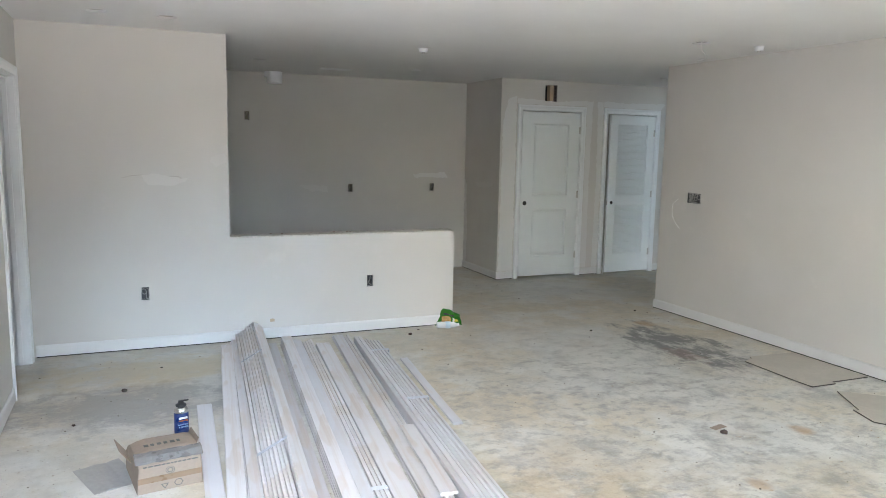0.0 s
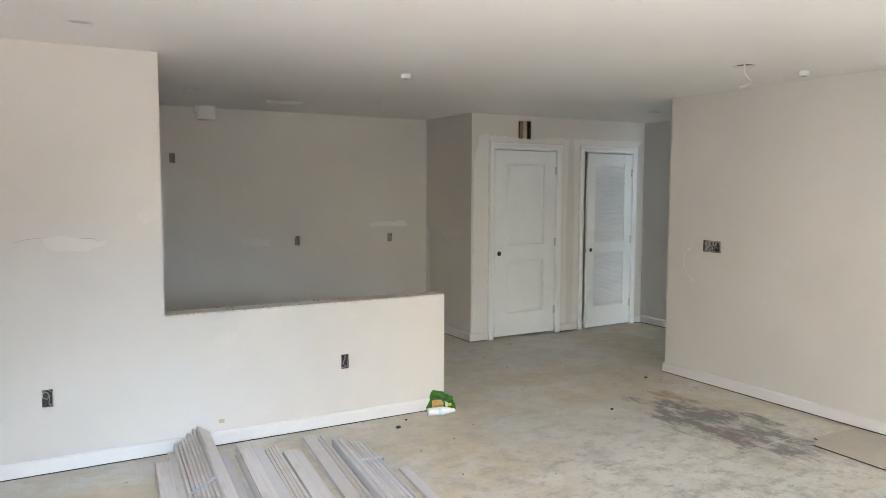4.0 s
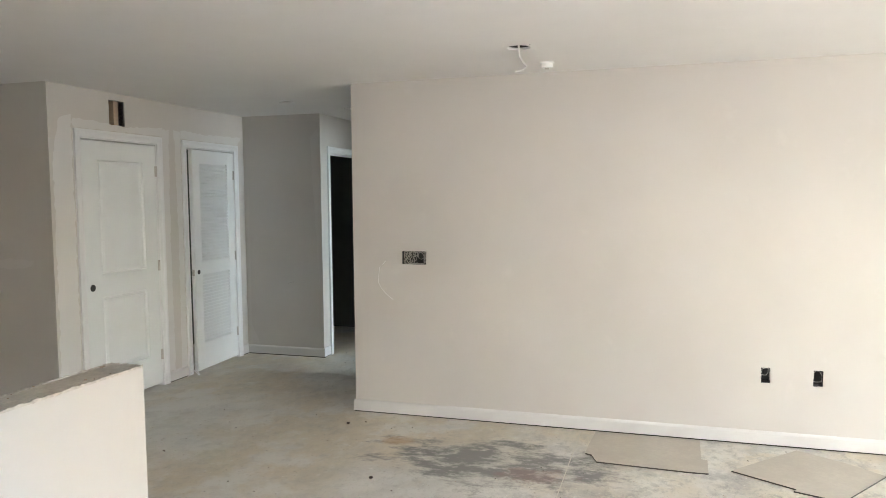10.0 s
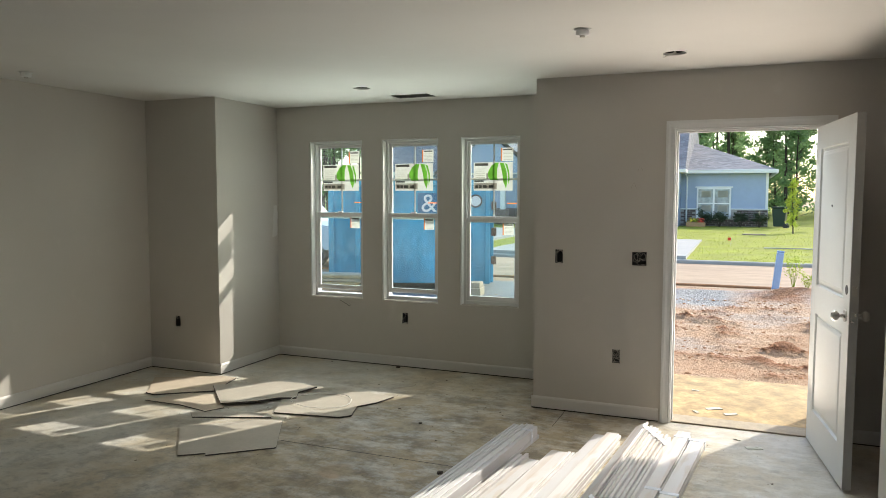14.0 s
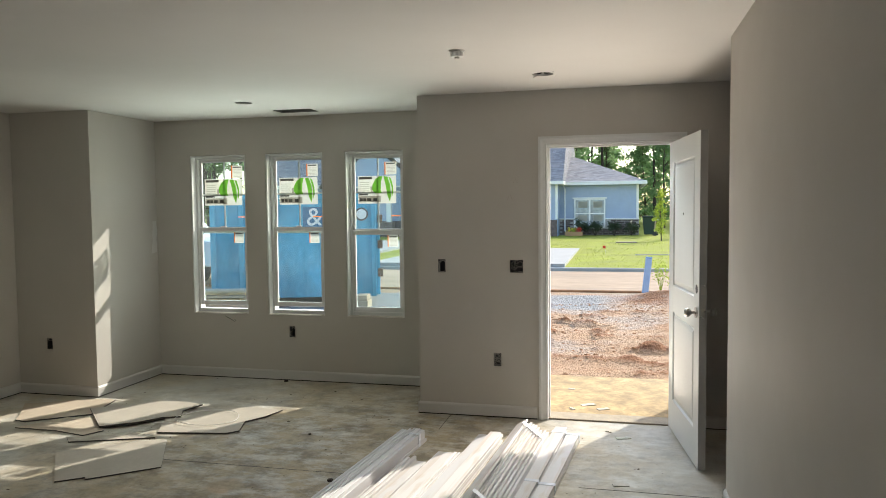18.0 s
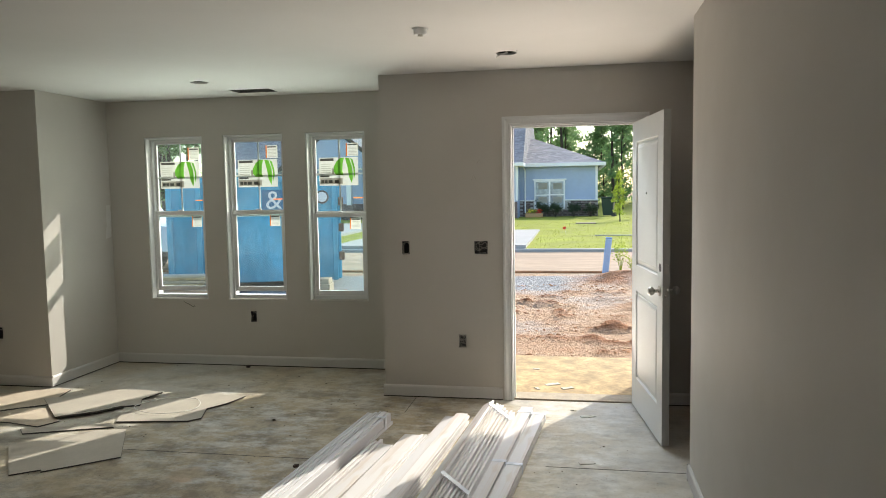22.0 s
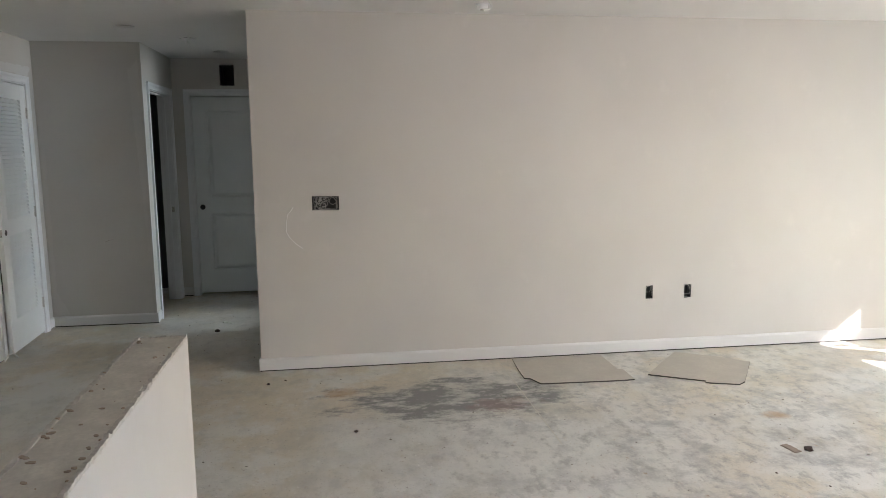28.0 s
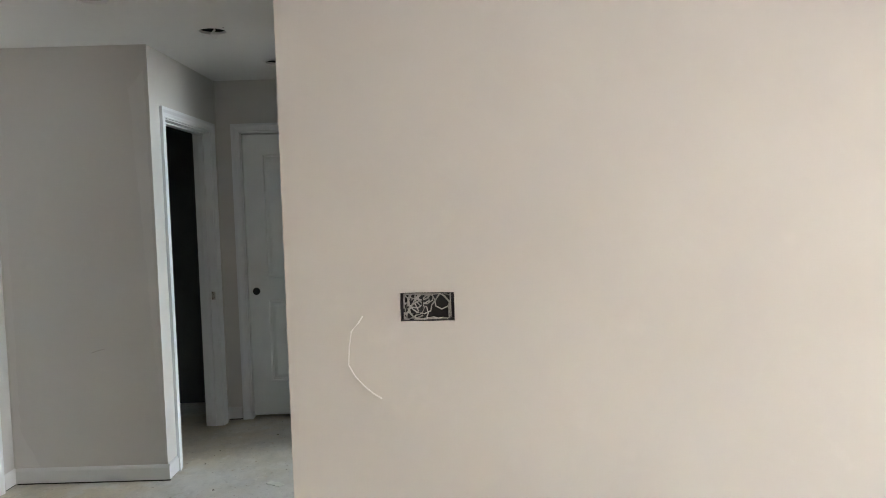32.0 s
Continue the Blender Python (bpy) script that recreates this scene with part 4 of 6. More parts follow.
    ob = part("scuff_mark", add_tube(bmesh.new(), [(u, -0.0005, z) for u, z in points], 0.0014, 5), SCUFF)
    ob.matrix_world = m
    return tagged(ob, label, "scuff", kind="structure")


scuff(pose(0, YP, 0), [(0.081, 1.335), (0.143, 1.352), (0.228, 1.359), (0.3, 1.351), (0.418, 1.349), (0.484, 1.347), (0.509, 1.334), (0.463, 1.324), (0.412, 1.32)])
scuff(pose(0, YP, 0), [(0.754, 1.47), (0.779, 1.46), (0.818, 1.464), (0.844, 1.479)])
scuff(pose(XG, 0, 0, 0, 0, -90), [(-7.974, 0.742), (-7.942, 0.754), (-7.904, 0.761)])
scuff(pose(0, YF, 0, 0, 0, 180), [(-0.745, 1.767), (-0.729, 1.799), (-0.712, 1.766)])
scuff(pose(0, YF, 0, 0, 0, 180), [(-0.788, 1.643), (-0.771, 1.688), (-0.751, 1.642)])
# soft highlights on the walls, painted in as slightly lighter patches
ragged_patch(pose(0, YP, 0), [(0.228, 1.353), (0.33, 1.368), (0.463, 1.35), (0.545, 1.331), (0.524, 1.304), (0.387, 1.27), (0.27, 1.283)], 21, 0.012, SHEEN)
ragged_patch(pose(0, YP, 0), [(0.712, 1.468), (0.76, 1.514), (0.818, 1.533), (0.844, 1.493), (0.831, 1.444), (0.76, 1.426)], 22, 0.008, SHEEN)
ragged_patch(pose(0, YK, 0), [(2.019, 1.104), (2.162, 1.116), (2.383, 1.095), (2.366, 1.036), (2.159, 1.037)], 24, 0.012, SHEEN)
ragged_patch(pose(XC, 0, 0, 0, 0, -90), [(-9.117, 1.169), (-8.872, 1.191), (-8.622, 1.175), (-8.658, 1.13), (-9.018, 1.112)], 23, 0.012, SHEEN)


# ---- windows ----
def sheer(name, c, through=0.5, clear=0.0):
    """Thin printed paper that daylight shines through."""
    m, nt, b = nodes_of(name)
    n = noise_at(nt, coords(nt), 40.0, 3)
    col = mix(nt, grey(nt, n, 0.3, 0.7), shade(c, 0.93), shade(c, 1.05))
    tr = nt.nodes.new("ShaderNodeBsdfTranslucent")
    nt.links.new(col, b.inputs["Base Color"])
    nt.links.new(col, tr.inputs["Color"])
    b.inputs["Roughness"].default_value = 0.6
    mx = nt.nodes.new("ShaderNodeMixShader")
    mx.inputs[0].default_value = through
    nt.links.new(b.outputs[0], mx.inputs[1])
    nt.links.new(tr.outputs[0], mx.inputs[2])
    film = nt.nodes.new("ShaderNodeMixShader")
    film.inputs[0].default_value = clear
    nt.links.new(mx.outputs[0], film.inputs[1])
    nt.links.new(nt.nodes.new("ShaderNodeBsdfTransparent").outputs[0], film.inputs[2])
    nt.links.new(film.outputs[0], nt.nodes["Material Output"].inputs[0])
    return m


PAPER = sheer("label_paper", (0.78, 0.79, 0.72), 0.45, 0.12)
GREEN = sheer("leaf_green_print", (0.22, 0.62, 0.08), 0.6)
INK = sheer("grey_ink", (0.12, 0.12, 0.11), 0.4)
ORANGE = sheer("orange_print", (0.85, 0.25, 0.07), 0.8)
FADED = sheer("faded_print", (0.46, 0.44, 0.38), 0.30, 0.15)


def flat_poly(points, y, flip=False):
    bm = bmesh.new()
    fc = bm.faces.new([bm.verts.new((x, y, z)) for x, z in points])
    return bm


def rect(x0, x1, z0, z1, y, t=0.0):
    """One flat printed face."""
    return flat_poly([(x0, z0), (x1, z0), (x1, z1), (x0, z1)], y)


def frame_bars(parent, name, x0, x1, z0, z1, w_side, w_top, w_bot, y0, y1):
    part(name, box(x0, x0 + w_side, y0, y1, z0, z1, 0.003), VINYL, parent)
    part(name, box(x1 - w_side, x1, y0, y1, z0, z1, 0.003), VINYL, parent)
    part(name, box(x0 + w_side, x1 - w_side, y0 + 0.0005, y1 - 0.0005, z1 - w_top, z1, 0.003), VINYL, parent)
    part(name, box(x0 + w_side, x1 - w_side, y0 + 0.0005, y1 - 0.0005, z0, z0 + w_bot, 0.003), VINYL, parent)


def pane(parent, x0, x1, z0, z1, y):
    ob = part("pane", box(x0, x1, y - 0.002, y + 0.002, z0, z1), GLASS, parent)
    ob.visible_shadow = False
    return ob


def label_sheet(parent, x0, z0, w, h, y):
    """The maker's sheet: white paper, green leaf mark, dark header bar and a tan strip; its print is left as plain shapes."""
    sh = part("label", rect(x0, x0 + w, z0, z0 + h, y, 0.0006), PAPER, parent, "white paper label with a green leaf mark")
    f = y + 0.0012
    for k, pts in enumerate((((0.376, 0.66), (0.455, 0.87), (0.56, 0.985), (0.65, 0.985), (0.61, 0.78), (0.60, 0.49), (0.63, 0.37), (0.44, 0.37), (0.376, 0.50)),
                             ((0.675, 0.985), (0.78, 0.965), (0.85, 0.68), (0.867, 0.29), (0.836, 0.07), (0.77, 0.29), (0.735, 0.63)),
                             ((0.805, 0.965), (0.867, 0.92), (0.92, 0.63), (0.927, 0.39), (0.885, 0.19), (0.885, 0.58)))):
        bm = flat_poly([(x0 + (1 - u) * w, z0 + v * h) for u, v in pts], f + 0.0002 * k)
        part("leaf_mark", bm, GREEN, sh)
    part("header_bar", rect(x0 + w * 0.62, x0 + w * 0.97, z0 + h * 0.88, z0 + h * 0.97, f, 0.0004), INK, sh)
    part("tan_strip", rect(x0 + w * 0.40, x0 + w * 0.98, z0 + h * 0.05, z0 + h * 0.27, f, 0.0004), FADED, sh)
    for a, b in ((0.66, 0.76), (0.79, 0.86), (0.88, 0.95), (0.50, 0.60)):
        part("print_bar", rect(x0 + w * a, x0 + w * b, z0 + h * 0.09, z0 + h * 0.20, f + 0.0006, 0.0004), INK, sh)
    part("print_bar", rect(x0 + w * 0.74, x0 + w * 0.98, z0 + h * 0.30, z0 + h * 0.36, f, 0.0004), INK, sh)
    for k in range(5):
        part("print_bar", rect(x0 + w * 0.70, x0 + w * 0.95, z0 + h * (0.46 + k * 0.075), z0 + h * (0.475 + k * 0.075), f, 0.0004), FADED, sh)
    part("figure_frame", rect(x0 + w * 0.62, x0 + w * 0.67, z0 + h * 0.42, z0 + h * 0.62, f, 0.0004), FADED, sh)


def small_label(parent, x0, z0, w, h, y):
    sh = part("label", rect(x0, x0 + w, z0, z0 + h, y, 0.0006), PAPER, parent, "small white rating label with an orange edge")
    f = y + 0.0012
    part("orange_edge", rect(x0 + w * 0.9, x0 + w, z0, z0 + h, f, 0.0004), ORANGE, sh)
    part("print_bar", rect(x0 + w * 0.1, x0 + w * 0.85, z0 + h * 0.82, z0 + h * 0.92, f, 0.0004), INK, sh)
    for k in range(6):
        part("print_bar", rect(x0 + w * 0.1, x0 + w * 0.8, z0 + h * (0.1 + k * 0.11), z0 + h * (0.125 + k * 0.11), f, 0.0004), FADED, sh)


def window(n, x0, x1, open_by):
    """A single-hung vinyl window set in its drywall return, room towards +y, seen from inside."""
    w = x1 - x0
    t = thing(f"window_{n}", pose(x0, YB, 0), "white vinyl single-hung window with paper labels" + (", lower sash raised a crack" if open_by else ", shut"), "window", kind="structure")
    z0, z1, mid = WZ0 + 0.002, WZ1 - 0.002, 1.372
    yo, yi = -0.150, -0.070
    frame_bars(t, "window_frame", 0.002, w - 0.002, z0, z1, 0.030, 0.032, 0.034, yo, yi)
    # white liner from the frame to the wall's face
    for a0, a1, b0, b1 in ((0.001, 0.013, z0, z1), (w - 0.013, w - 0.001, z0, z1), (0.013, w - 0.013, z1 - 0.012, z1)):
        part("liner", box(a0, a1, yi + 0.0005, -0.004, b0, b1, 0.002), VINYL, t, "white vinyl jamb liner")
    # upper sash, outer track
    us = part("upper_sash", box(0.032, w - 0.032, -0.130, -0.105, mid - 0.004, mid + 0.034, 0.003), VINYL, t, "meeting rail of the upper sash")
    part("sash_rail", box(0.032, 0.056, -0.1295, -0.1055, mid + 0.034, z1 - 0.032, 0.002), VINYL, us)
    part("sash_rail", box(w - 0.056, w - 0.032, -0.1295, -0.1055, mid + 0.034, z1 - 0.032, 0.002), VINYL, us)
    part("sash_rail", box(0.056, w - 0.056, -0.1295, -0.1055, z1 - 0.058, z1 - 0.032, 0.002), VINYL, us)
    pane(us, 0.054, w - 0.054, mid + 0.03, z1 - 0.056, -0.118)
    part("muntin", box(w / 2 - 0.008, w / 2 + 0.008, -0.122, -0.1195, mid + 0.034, z1 - 0.056), VINYL, us)
    zc = (mid + z1) / 2
    part("muntin", box(0.054, w - 0.054, -0.1222, -0.1197, zc - 0.008, zc + 0.008), VINYL, us)
    # lower sash, inner track
    b = z0 + 0.034 + open_by
    ls = part("lower_sash", box(0.032, w - 0.032, -0.102, -0.076, mid - 0.020 + open_by, mid + 0.020 + open_by, 0.003), VINYL, t, "lower sash's meeting rail with finger lifts")
    top = mid - 0.020 + open_by
    part("sash_rail", box(0.032, 0.064, -0.1015, -0.0765, b, top, 0.002), VINYL, ls)
    part("sash_rail", box(w - 0.064, w - 0.032, -0.1015, -0.0765, b, top, 0.002), VINYL, ls)
    part("sash_rail", box(0.064, w - 0.064, -0.1015, -0.0765, b, b + 0.042, 0.002), VINYL, ls)
    pane(ls, 0.062, w - 0.062, b + 0.04, top + 0.002, -0.088)
    part("sash_lock", box(w / 2 - 0.028, w / 2 + 0.028, -0.100, -0.080, top + 0.0402, top + 0.052, 0.004), VINYL, ls)
    part("dusty_sill", box(0.004, w - 0.004, -0.0695, -0.012, z0 - 0.0015, z0 + 0.003), GYPSUM, t, "dusty unfinished sill")
    label_sheet(us, 0.100, 1.635, w - 0.182, 0.25, -0.1155)
    small_label(us, 0.095, 1.895, 0.113, 0.115, -0.1155)
    small_label(ls, 0.078, top - 0.108, 0.10, 0.102, -0.0855)
    part("red_tag", rect(0.06, 0.15, 1.518, 1.527, -0.1155), ORANGE, us, "thin red tape strip")


window(1, *WINDOWS[0], 0.034)
window(2, *WINDOWS[1], 0.034)
window(3, *WINDOWS[2], 0.0)
tie = thing("wire_tie", pose(3.55, YB + 0.004, 0.56), "bent dark wire poking from the wall under a window", "wire")
part("wire", add_tube(bmesh.new(), [(0.06, -0.01, 0.03), (0.05, 0.012, 0.03), (-0.02, 0.02, 0.0), (-0.05, 0.02, -0.018), (-0.065, 0.02, -0.01), (-0.05, 0.018, 0.004)], 0.003), INK, tie)


# ---- trim stock on the floor ----
STRAP = plain("clear_plastic_strap", (0.80, 0.83, 0.90), 0.25)


def bundle(x_near, x_far, y0, y1, boards, label, straps=(), material=None, seed=0, group="stacks of trim stock"):
    """A stack of trim boards that run from (x_near, y0) to (x_far, y1); boards are (x, width, z, height, lean)."""
    rnd = random.Random(seed)
    length = math.hypot(x_far - x_near, y1 - y0)
    t = thing("trim_bundle", pose(x_near, y0, 0, 0, 0, -math.degrees(math.atan2(x_far - x_near, y1 - y0))), label, "lumber", group)
    for x, w, z, h, lean in boards:
        a, b = rnd.uniform(0, 0.05), length - rnd.uniform(0, 0.07)
        bm = bmesh.new()
        c = min(w, h) * 0.22
        prof = [(0, 0), (w, 0), (w, h - c), (w - c, h), (c * 0.4, h), (0, h - c * 0.4)]
        n = 6
        rings = []
        for s in (a, a + (b - a) * 0.35, a + (b - a) * 0.7, b):
            sway = rnd.uniform(-0.004, 0.004)
            rings.append([bm.verts.new((u + sway, s, v)) for u, v in prof])
        for r, q in zip(rings, rings[1:]):
            for k in range(n):
                bm.faces.new((r[k], r[(k + 1) % n], q[(k + 1) % n], q[k]))
        bm.faces.new(rings[0])
        bm.faces.new(rings[-1])
        bmesh.ops.recalc_face_normals(bm, faces=bm.faces)
        ob = part("board", bm, material or WOOD, t)
        ob.matrix_local = pose(x, 0, z, 0, lean, 0)
    x0, x1 = min(b[0] for b in boards), max(b[0] + b[1] for b in boards)
    top = max(b[2] + b[3] for b in boards)
    for s in straps:
        bm = bmesh.new()
        add_box(bm, x0 - 0.004, x1 + 0.004, s, s + 0.035, top + 0.001, top + 0.0025)
        add_box(bm, x0 - 0.0045, x0 - 0.002, s, s + 0.035, 0.005, top + 0.001)
        add_box(bm, x1 + 0.002, x1 + 0.0045, s, s + 0.035, 0.005, top + 0.001)
        part("strap", bm, STRAP, t, "clear plastic band")
    return t


def on_edge(n, w, h, step, x=0.0, jump=0.0):
    return [(x + k * w * 1.015, w, 0.0, h + step * k + (jump if k % 2 else 0), 0) for k in range(n)]


PALE = "whitewashed finger-jointed trim boards stacked on the concrete floor"
def layers(n, w, h, seed):
    """Flat boards of one width laid on each other, a little out of line."""
    rnd = random.Random(seed)
    return [(rnd.uniform(0, 0.004), w - rnd.uniform(0, 0.003), k * (h + 0.0008), h, 0) for k in range(n)]


bundle(0.232, 0.738, 0.84, 6.27, layers(3, 0.086, 0.018, 1), "flat pale trim boards in a low stack", (0.98, 0.05), seed=1)
bundle(0.322, 0.830, 0.73, 6.43, layers(3, 0.086, 0.018, 2), "flat pale trim boards in a low stack", (1.05, 0.12), seed=2)
ridges = on_edge(7, 0.0172, 0.094, 0.0112, 0.0) + [(0.1285, 0.016, 0, 0.150, 0), (0.146, 0.016, 0.0, 0.136, 0), (0.128, 0.088, 0.170, 0.014, 33)]
tall = bundle(0.433, 0.880, 1.0, 6.47, ridges, "tall sloping bundle of pale primed casing strips", (), seed=3)
for s in (0.16, 1.35, 3.0, 4.6):
    band = part("strap", box(0, 0.17, 0, 0.034, 0.001, 0.0024), STRAP, tall, "clear plastic band")
    band.matrix_local = pose(-0.004, s, 0.101, 0, -32.0, -9)
bundle(0.655, 1.115, 1.12, 6.40, layers(1, 0.072, 0.018, 3), PALE, (), seed=14)
bundle(0.742, 1.205, 0.98, 6.31, layers(4, 0.082, 0.0185, 4), PALE, (), seed=4)
bundle(0.832, 1.292, 1.0, 6.27, layers(3, 0.070, 0.018, 5), PALE, (), WOOD_WHITE, 5)
bundle(0.906, 1.368, 1.36, 6.26, on_edge(4, 0.020, 0.046, 0.002), PALE, (2.2,), seed=6)
bundle(0.995, 1.462, 1.38, 6.18, layers(2, 0.108, 0.020, 7), PALE, (), seed=7)
bundle(1.118, 1.657, 1.53, 6.40, layers(2, 0.084, 0.019, 8), PALE, (), seed=15)
bundle(1.206, 1.724, 1.50, 6.30, on_edge(2, 0.022, 0.05, 0.002), PALE, (), seed=8)
bundle(1.255, 1.756, 1.05, 6.10, [(0, 0.064, 0, 0.022, 0), (0.002, 0.030, 0.023, 0.060, 0), (0.033, 0.030, 0.023, 0.064, 0)], "box-shaped stack of white primed trim boards", (0.14,), WOOD_WHITE, 9)
bundle(1.324, 1.822, 1.0, 6.05, on_edge(8, 0.0155, 0.070, -0.003, 0, 0.006), "bundle of thin white primed strips on edge", (2.0, 3.6, 4.7), WOOD_WHITE, 10)
bundle(1.835, 1.99, 4.25, 5.66, [(0, 0.06, 0, 0.014, 0)], "single loose white trim board lying on concrete", (), WOOD_WHITE, 11)
bundle(0.392, 0.475, 3.2, 5.12, [(0, 0.088, 0, 0.016, 0)], "single white trim board lying beside a carton", (), WOOD_WHITE, 12)
bundle(1.390, 1.497, 3.38, 4.27, [(0, 0.085, 0.0525, 0.014, 0)], "short pale board lying across the trim bundles", (), None, 13)


# ---- loose sheets of board on the slab ----
def sheet(points, z, thick, material, label, curl=0.0, seed=0):
    rnd = random.Random(seed)
    bm = bmesh.new()
    cx, cy = sum(p[0] for p in points) / len(points), sum(p[1] for p in points) / len(points)
    fc = bm.faces.new([bm.verts.new((x - cx, y - cy, 0)) for x, y in points])
    if fc.normal.z < 0:
        fc.normal_flip()
    got = bmesh.ops.extrude_face_region(bm, geom=[fc])
    for v in got["geom"]:
        if isinstance(v, bmesh.types.BMVert):
            v.co.z += thick
    bmesh.ops.recalc_face_normals(bm, faces=bm.faces)
    for f in bm.faces:
        f.material_index = 0 if f.normal.z > 0.5 else 1
    ob = part("board_sheet", bm, (material, SHEET_EDGE))
    ob.matrix_world = pose(cx, cy, z, rnd.uniform(-curl, curl), rnd.uniform(-curl, curl), 0)
    return tagged(ob, label, "board", "cut sheets on the floor")


sheet([(5.06, 4.735), (5.055, 4.07), (4.70, 4.075), (4.69, 4.04), (4.47, 4.045), (4.465, 4.15), (4.49, 4.68), (4.60, 4.72), (4.62, 4.76), (4.80, 4.755)], 0.002, 0.008, SHEET,
      "notched grey-brown board sheet beside the baseboard")
sheet([(5.02, 3.50), (4.80, 3.70), (4.552, 3.916), (4.36, 3.60), (4.33, 3.62), (4.258, 3.423), (4.30, 3.36), (4.696, 3.086), (4.86, 3.26)], 0.002, 0.008, SHEET,
      "rough-cut grey-brown board sheet on the concrete")
sheet([(4.75, 0.83), (4.20, 0.56), (4.08, 0.58), (3.98, 0.99), (4.20, 1.15), (4.35, 1.26), (4.45, 1.24), (4.51, 1.14)], 0.003, 0.009, SHEET_TAN, "tan board offcut lying in window light")
sheet([(4.30, 1.40), (4.11, 1.10), (3.90, 1.06), (3.60, 1.33), (3.67, 1.46), (3.95, 1.40)], 0.002, 0.007, SHEET_TAN, "small tan board offcut under paler sheets")
sheet([(4.09, 0.87), (3.65, 0.56), (3.45, 0.55), (3.25, 0.60), (3.30, 0.80), (3.22, 0.95), (3.35, 1.00), (3.45, 1.15), (3.66, 1.30)], 0.014, 0.010, SHEET, "pale cut board sheet stacked over offcuts", 0.5, 2)
sheet([(3.18, 1.30), (3.38, 0.86), (2.95, 0.58), (2.55, 0.60), (2.60, 0.80), (2.69, 0.94), (2.62, 1.15), (2.68, 1.22)], 0.005, 0.010, SHEET, "curled pale board sheet with a dark cut edge", 0.6, 3)
sheet([(3.58, 1.82), (3.20, 2.26), (3.07, 2.16), (3.05, 2.19), (2.73, 1.91), (3.02, 1.42), (3.21, 1.49)], 0.002, 0.007, SHEET, "large notched board sheet lying flat on concrete")
sheet([(3.75, 1.52), (3.66, 1.61), (3.13, 1.40), (3.20, 1.33)], 0.002, 0.008, SHEET, "narrow board strip beside the cut sheets")
cable = thing("wire_loop", pose(3.0, 0.93, 0.022), "thin pale wire loop lying on a board sheet", "wire")
part("wire", add_tube(bmesh.new(), [(0.24 * math.cos(a) * (1 + 0.05 * math.sin(3 * a)), 0.2 * math.sin(a), 0.004 + 0.003 * math.sin(2 * a)) for a in [k * 0.24 for k in range(27)]], 0.0025), WIRE, cable)

# ---- carton, foam can ----
TAPE = plain("brown_packing_tape", (0.235, 0.155, 0.095), 0.3)
FILM = plain("dusty_plastic_film", (0.155, 0.145, 0.14), 0.3)
carton = thing("carton", pose(0.252, 4.15, 0, 0, 0, 9), "worn brown cardboard carton with torn plastic wrap, open flaps", "box")
carton.scale.z = 0.86
bm = bmesh.new()
prof = [(-0.15, 0.0), (0.17, 0.0), (0.172, 0.12), (0.150, 0.165), (0.095, 0.197), (-0.070, 0.206), (-0.128, 0.190), (-0.150, 0.158)]
rings = []
for k in range(9):
    x = -0.146 + 0.292 * k / 8
    sag = 0.90 if k == 0 else 0.965 if k in (1, 8) else 1.0
    rings.append([bm.verts.new((x + 0.012 * (1 - sag) * 8 * (1 if k < 4 else -1) * (z > 0.13), y, z * sag + 0.004 * noise.noise(Vector((x * 14, y * 14, z * 9))) * (z > 0.01))) for y, z in prof])
for r, q in zip(rings, rings[1:]):
    for k in range(8):
        bm.faces.new((r[k], r[(k + 1) % 8], q[(k + 1) % 8], q[k]))
bm.faces.new(rings[0])
bm.faces.new(rings[-1])
bmesh.ops.recalc_face_normals(bm, faces=bm.faces)
part("body", bm, CARD, carton)
sleeve = bmesh.new()
rows = []
rnd = random.Random(5)
for k in range(13):
    x = -0.152 + 0.304 * k / 12
    rows.append([sleeve.verts.new((x, y + rnd.uniform(-0.004, 0.004), z + rnd.uniform(-0.002, 0.003))) for y, z in ((-0.152, 0.166), (-0.148, 0.176), (-0.130, 0.197), (-0.112, 0.204), (-0.100, 0.208))])
for r, q in zip(rows, rows[1:]):
    for k in range(4):
        sleeve.faces.new((r[k], r[k + 1], q[k + 1], q[k]))
bmesh.ops.recalc_face_normals(sleeve, faces=sleeve.faces)
bmesh.ops.solidify(sleeve, geom=sleeve.faces, thickness=0.0012)
part("wrap_band", sleeve, FILM, carton, "torn grey plastic wrap")
part("tape", box(-0.1435, 0.1435, -0.1540, -0.1525, 0.058, 0.090), TAPE, carton, "brown packing tape")
for x0, y0, ang, w in ((-0.149, 0.05, -32, 0.095), (0.148, 0.09, 22, 0.06)):
    fl = part("flap", box(-0.003, 0.001, -0.08, 0.08, 0, w, 0.001), CARD, carton, "loose cardboard flap")
    fl.matrix_local = pose(x0, y0, 0.13, 0, ang, 0)
rnd = random.Random(8)
x = -0.118
while x < 0.10:
    w = rnd.choice((0.010, 0.016, 0.022, 0.028))
    part("print_bar", box(x, x + w, -0.1545, -0.1505, 0.146, 0.151), INK, carton)
    x += w + 0.005


def ring_mark(x, z, r, parent, y, sides=24, wid=0.12, turn=0.0):
    bm = bmesh.new()
    a = [bm.verts.new((x + r * math.cos(turn + k * math.tau / sides), y, z + r * math.sin(turn + k * math.tau / sides))) for k in range(sides)]
    b = [bm.verts.new((x + r * (1 - wid) * math.cos(turn + k * math.tau / sides), y, z + r * (1 - wid) * math.sin(turn + k * math.tau / sides))) for k in range(sides)]
    for k in range(sides):
        j = (k + 1) % sides
        bm.faces.new((a[k], a[j], b[j], b[k]))
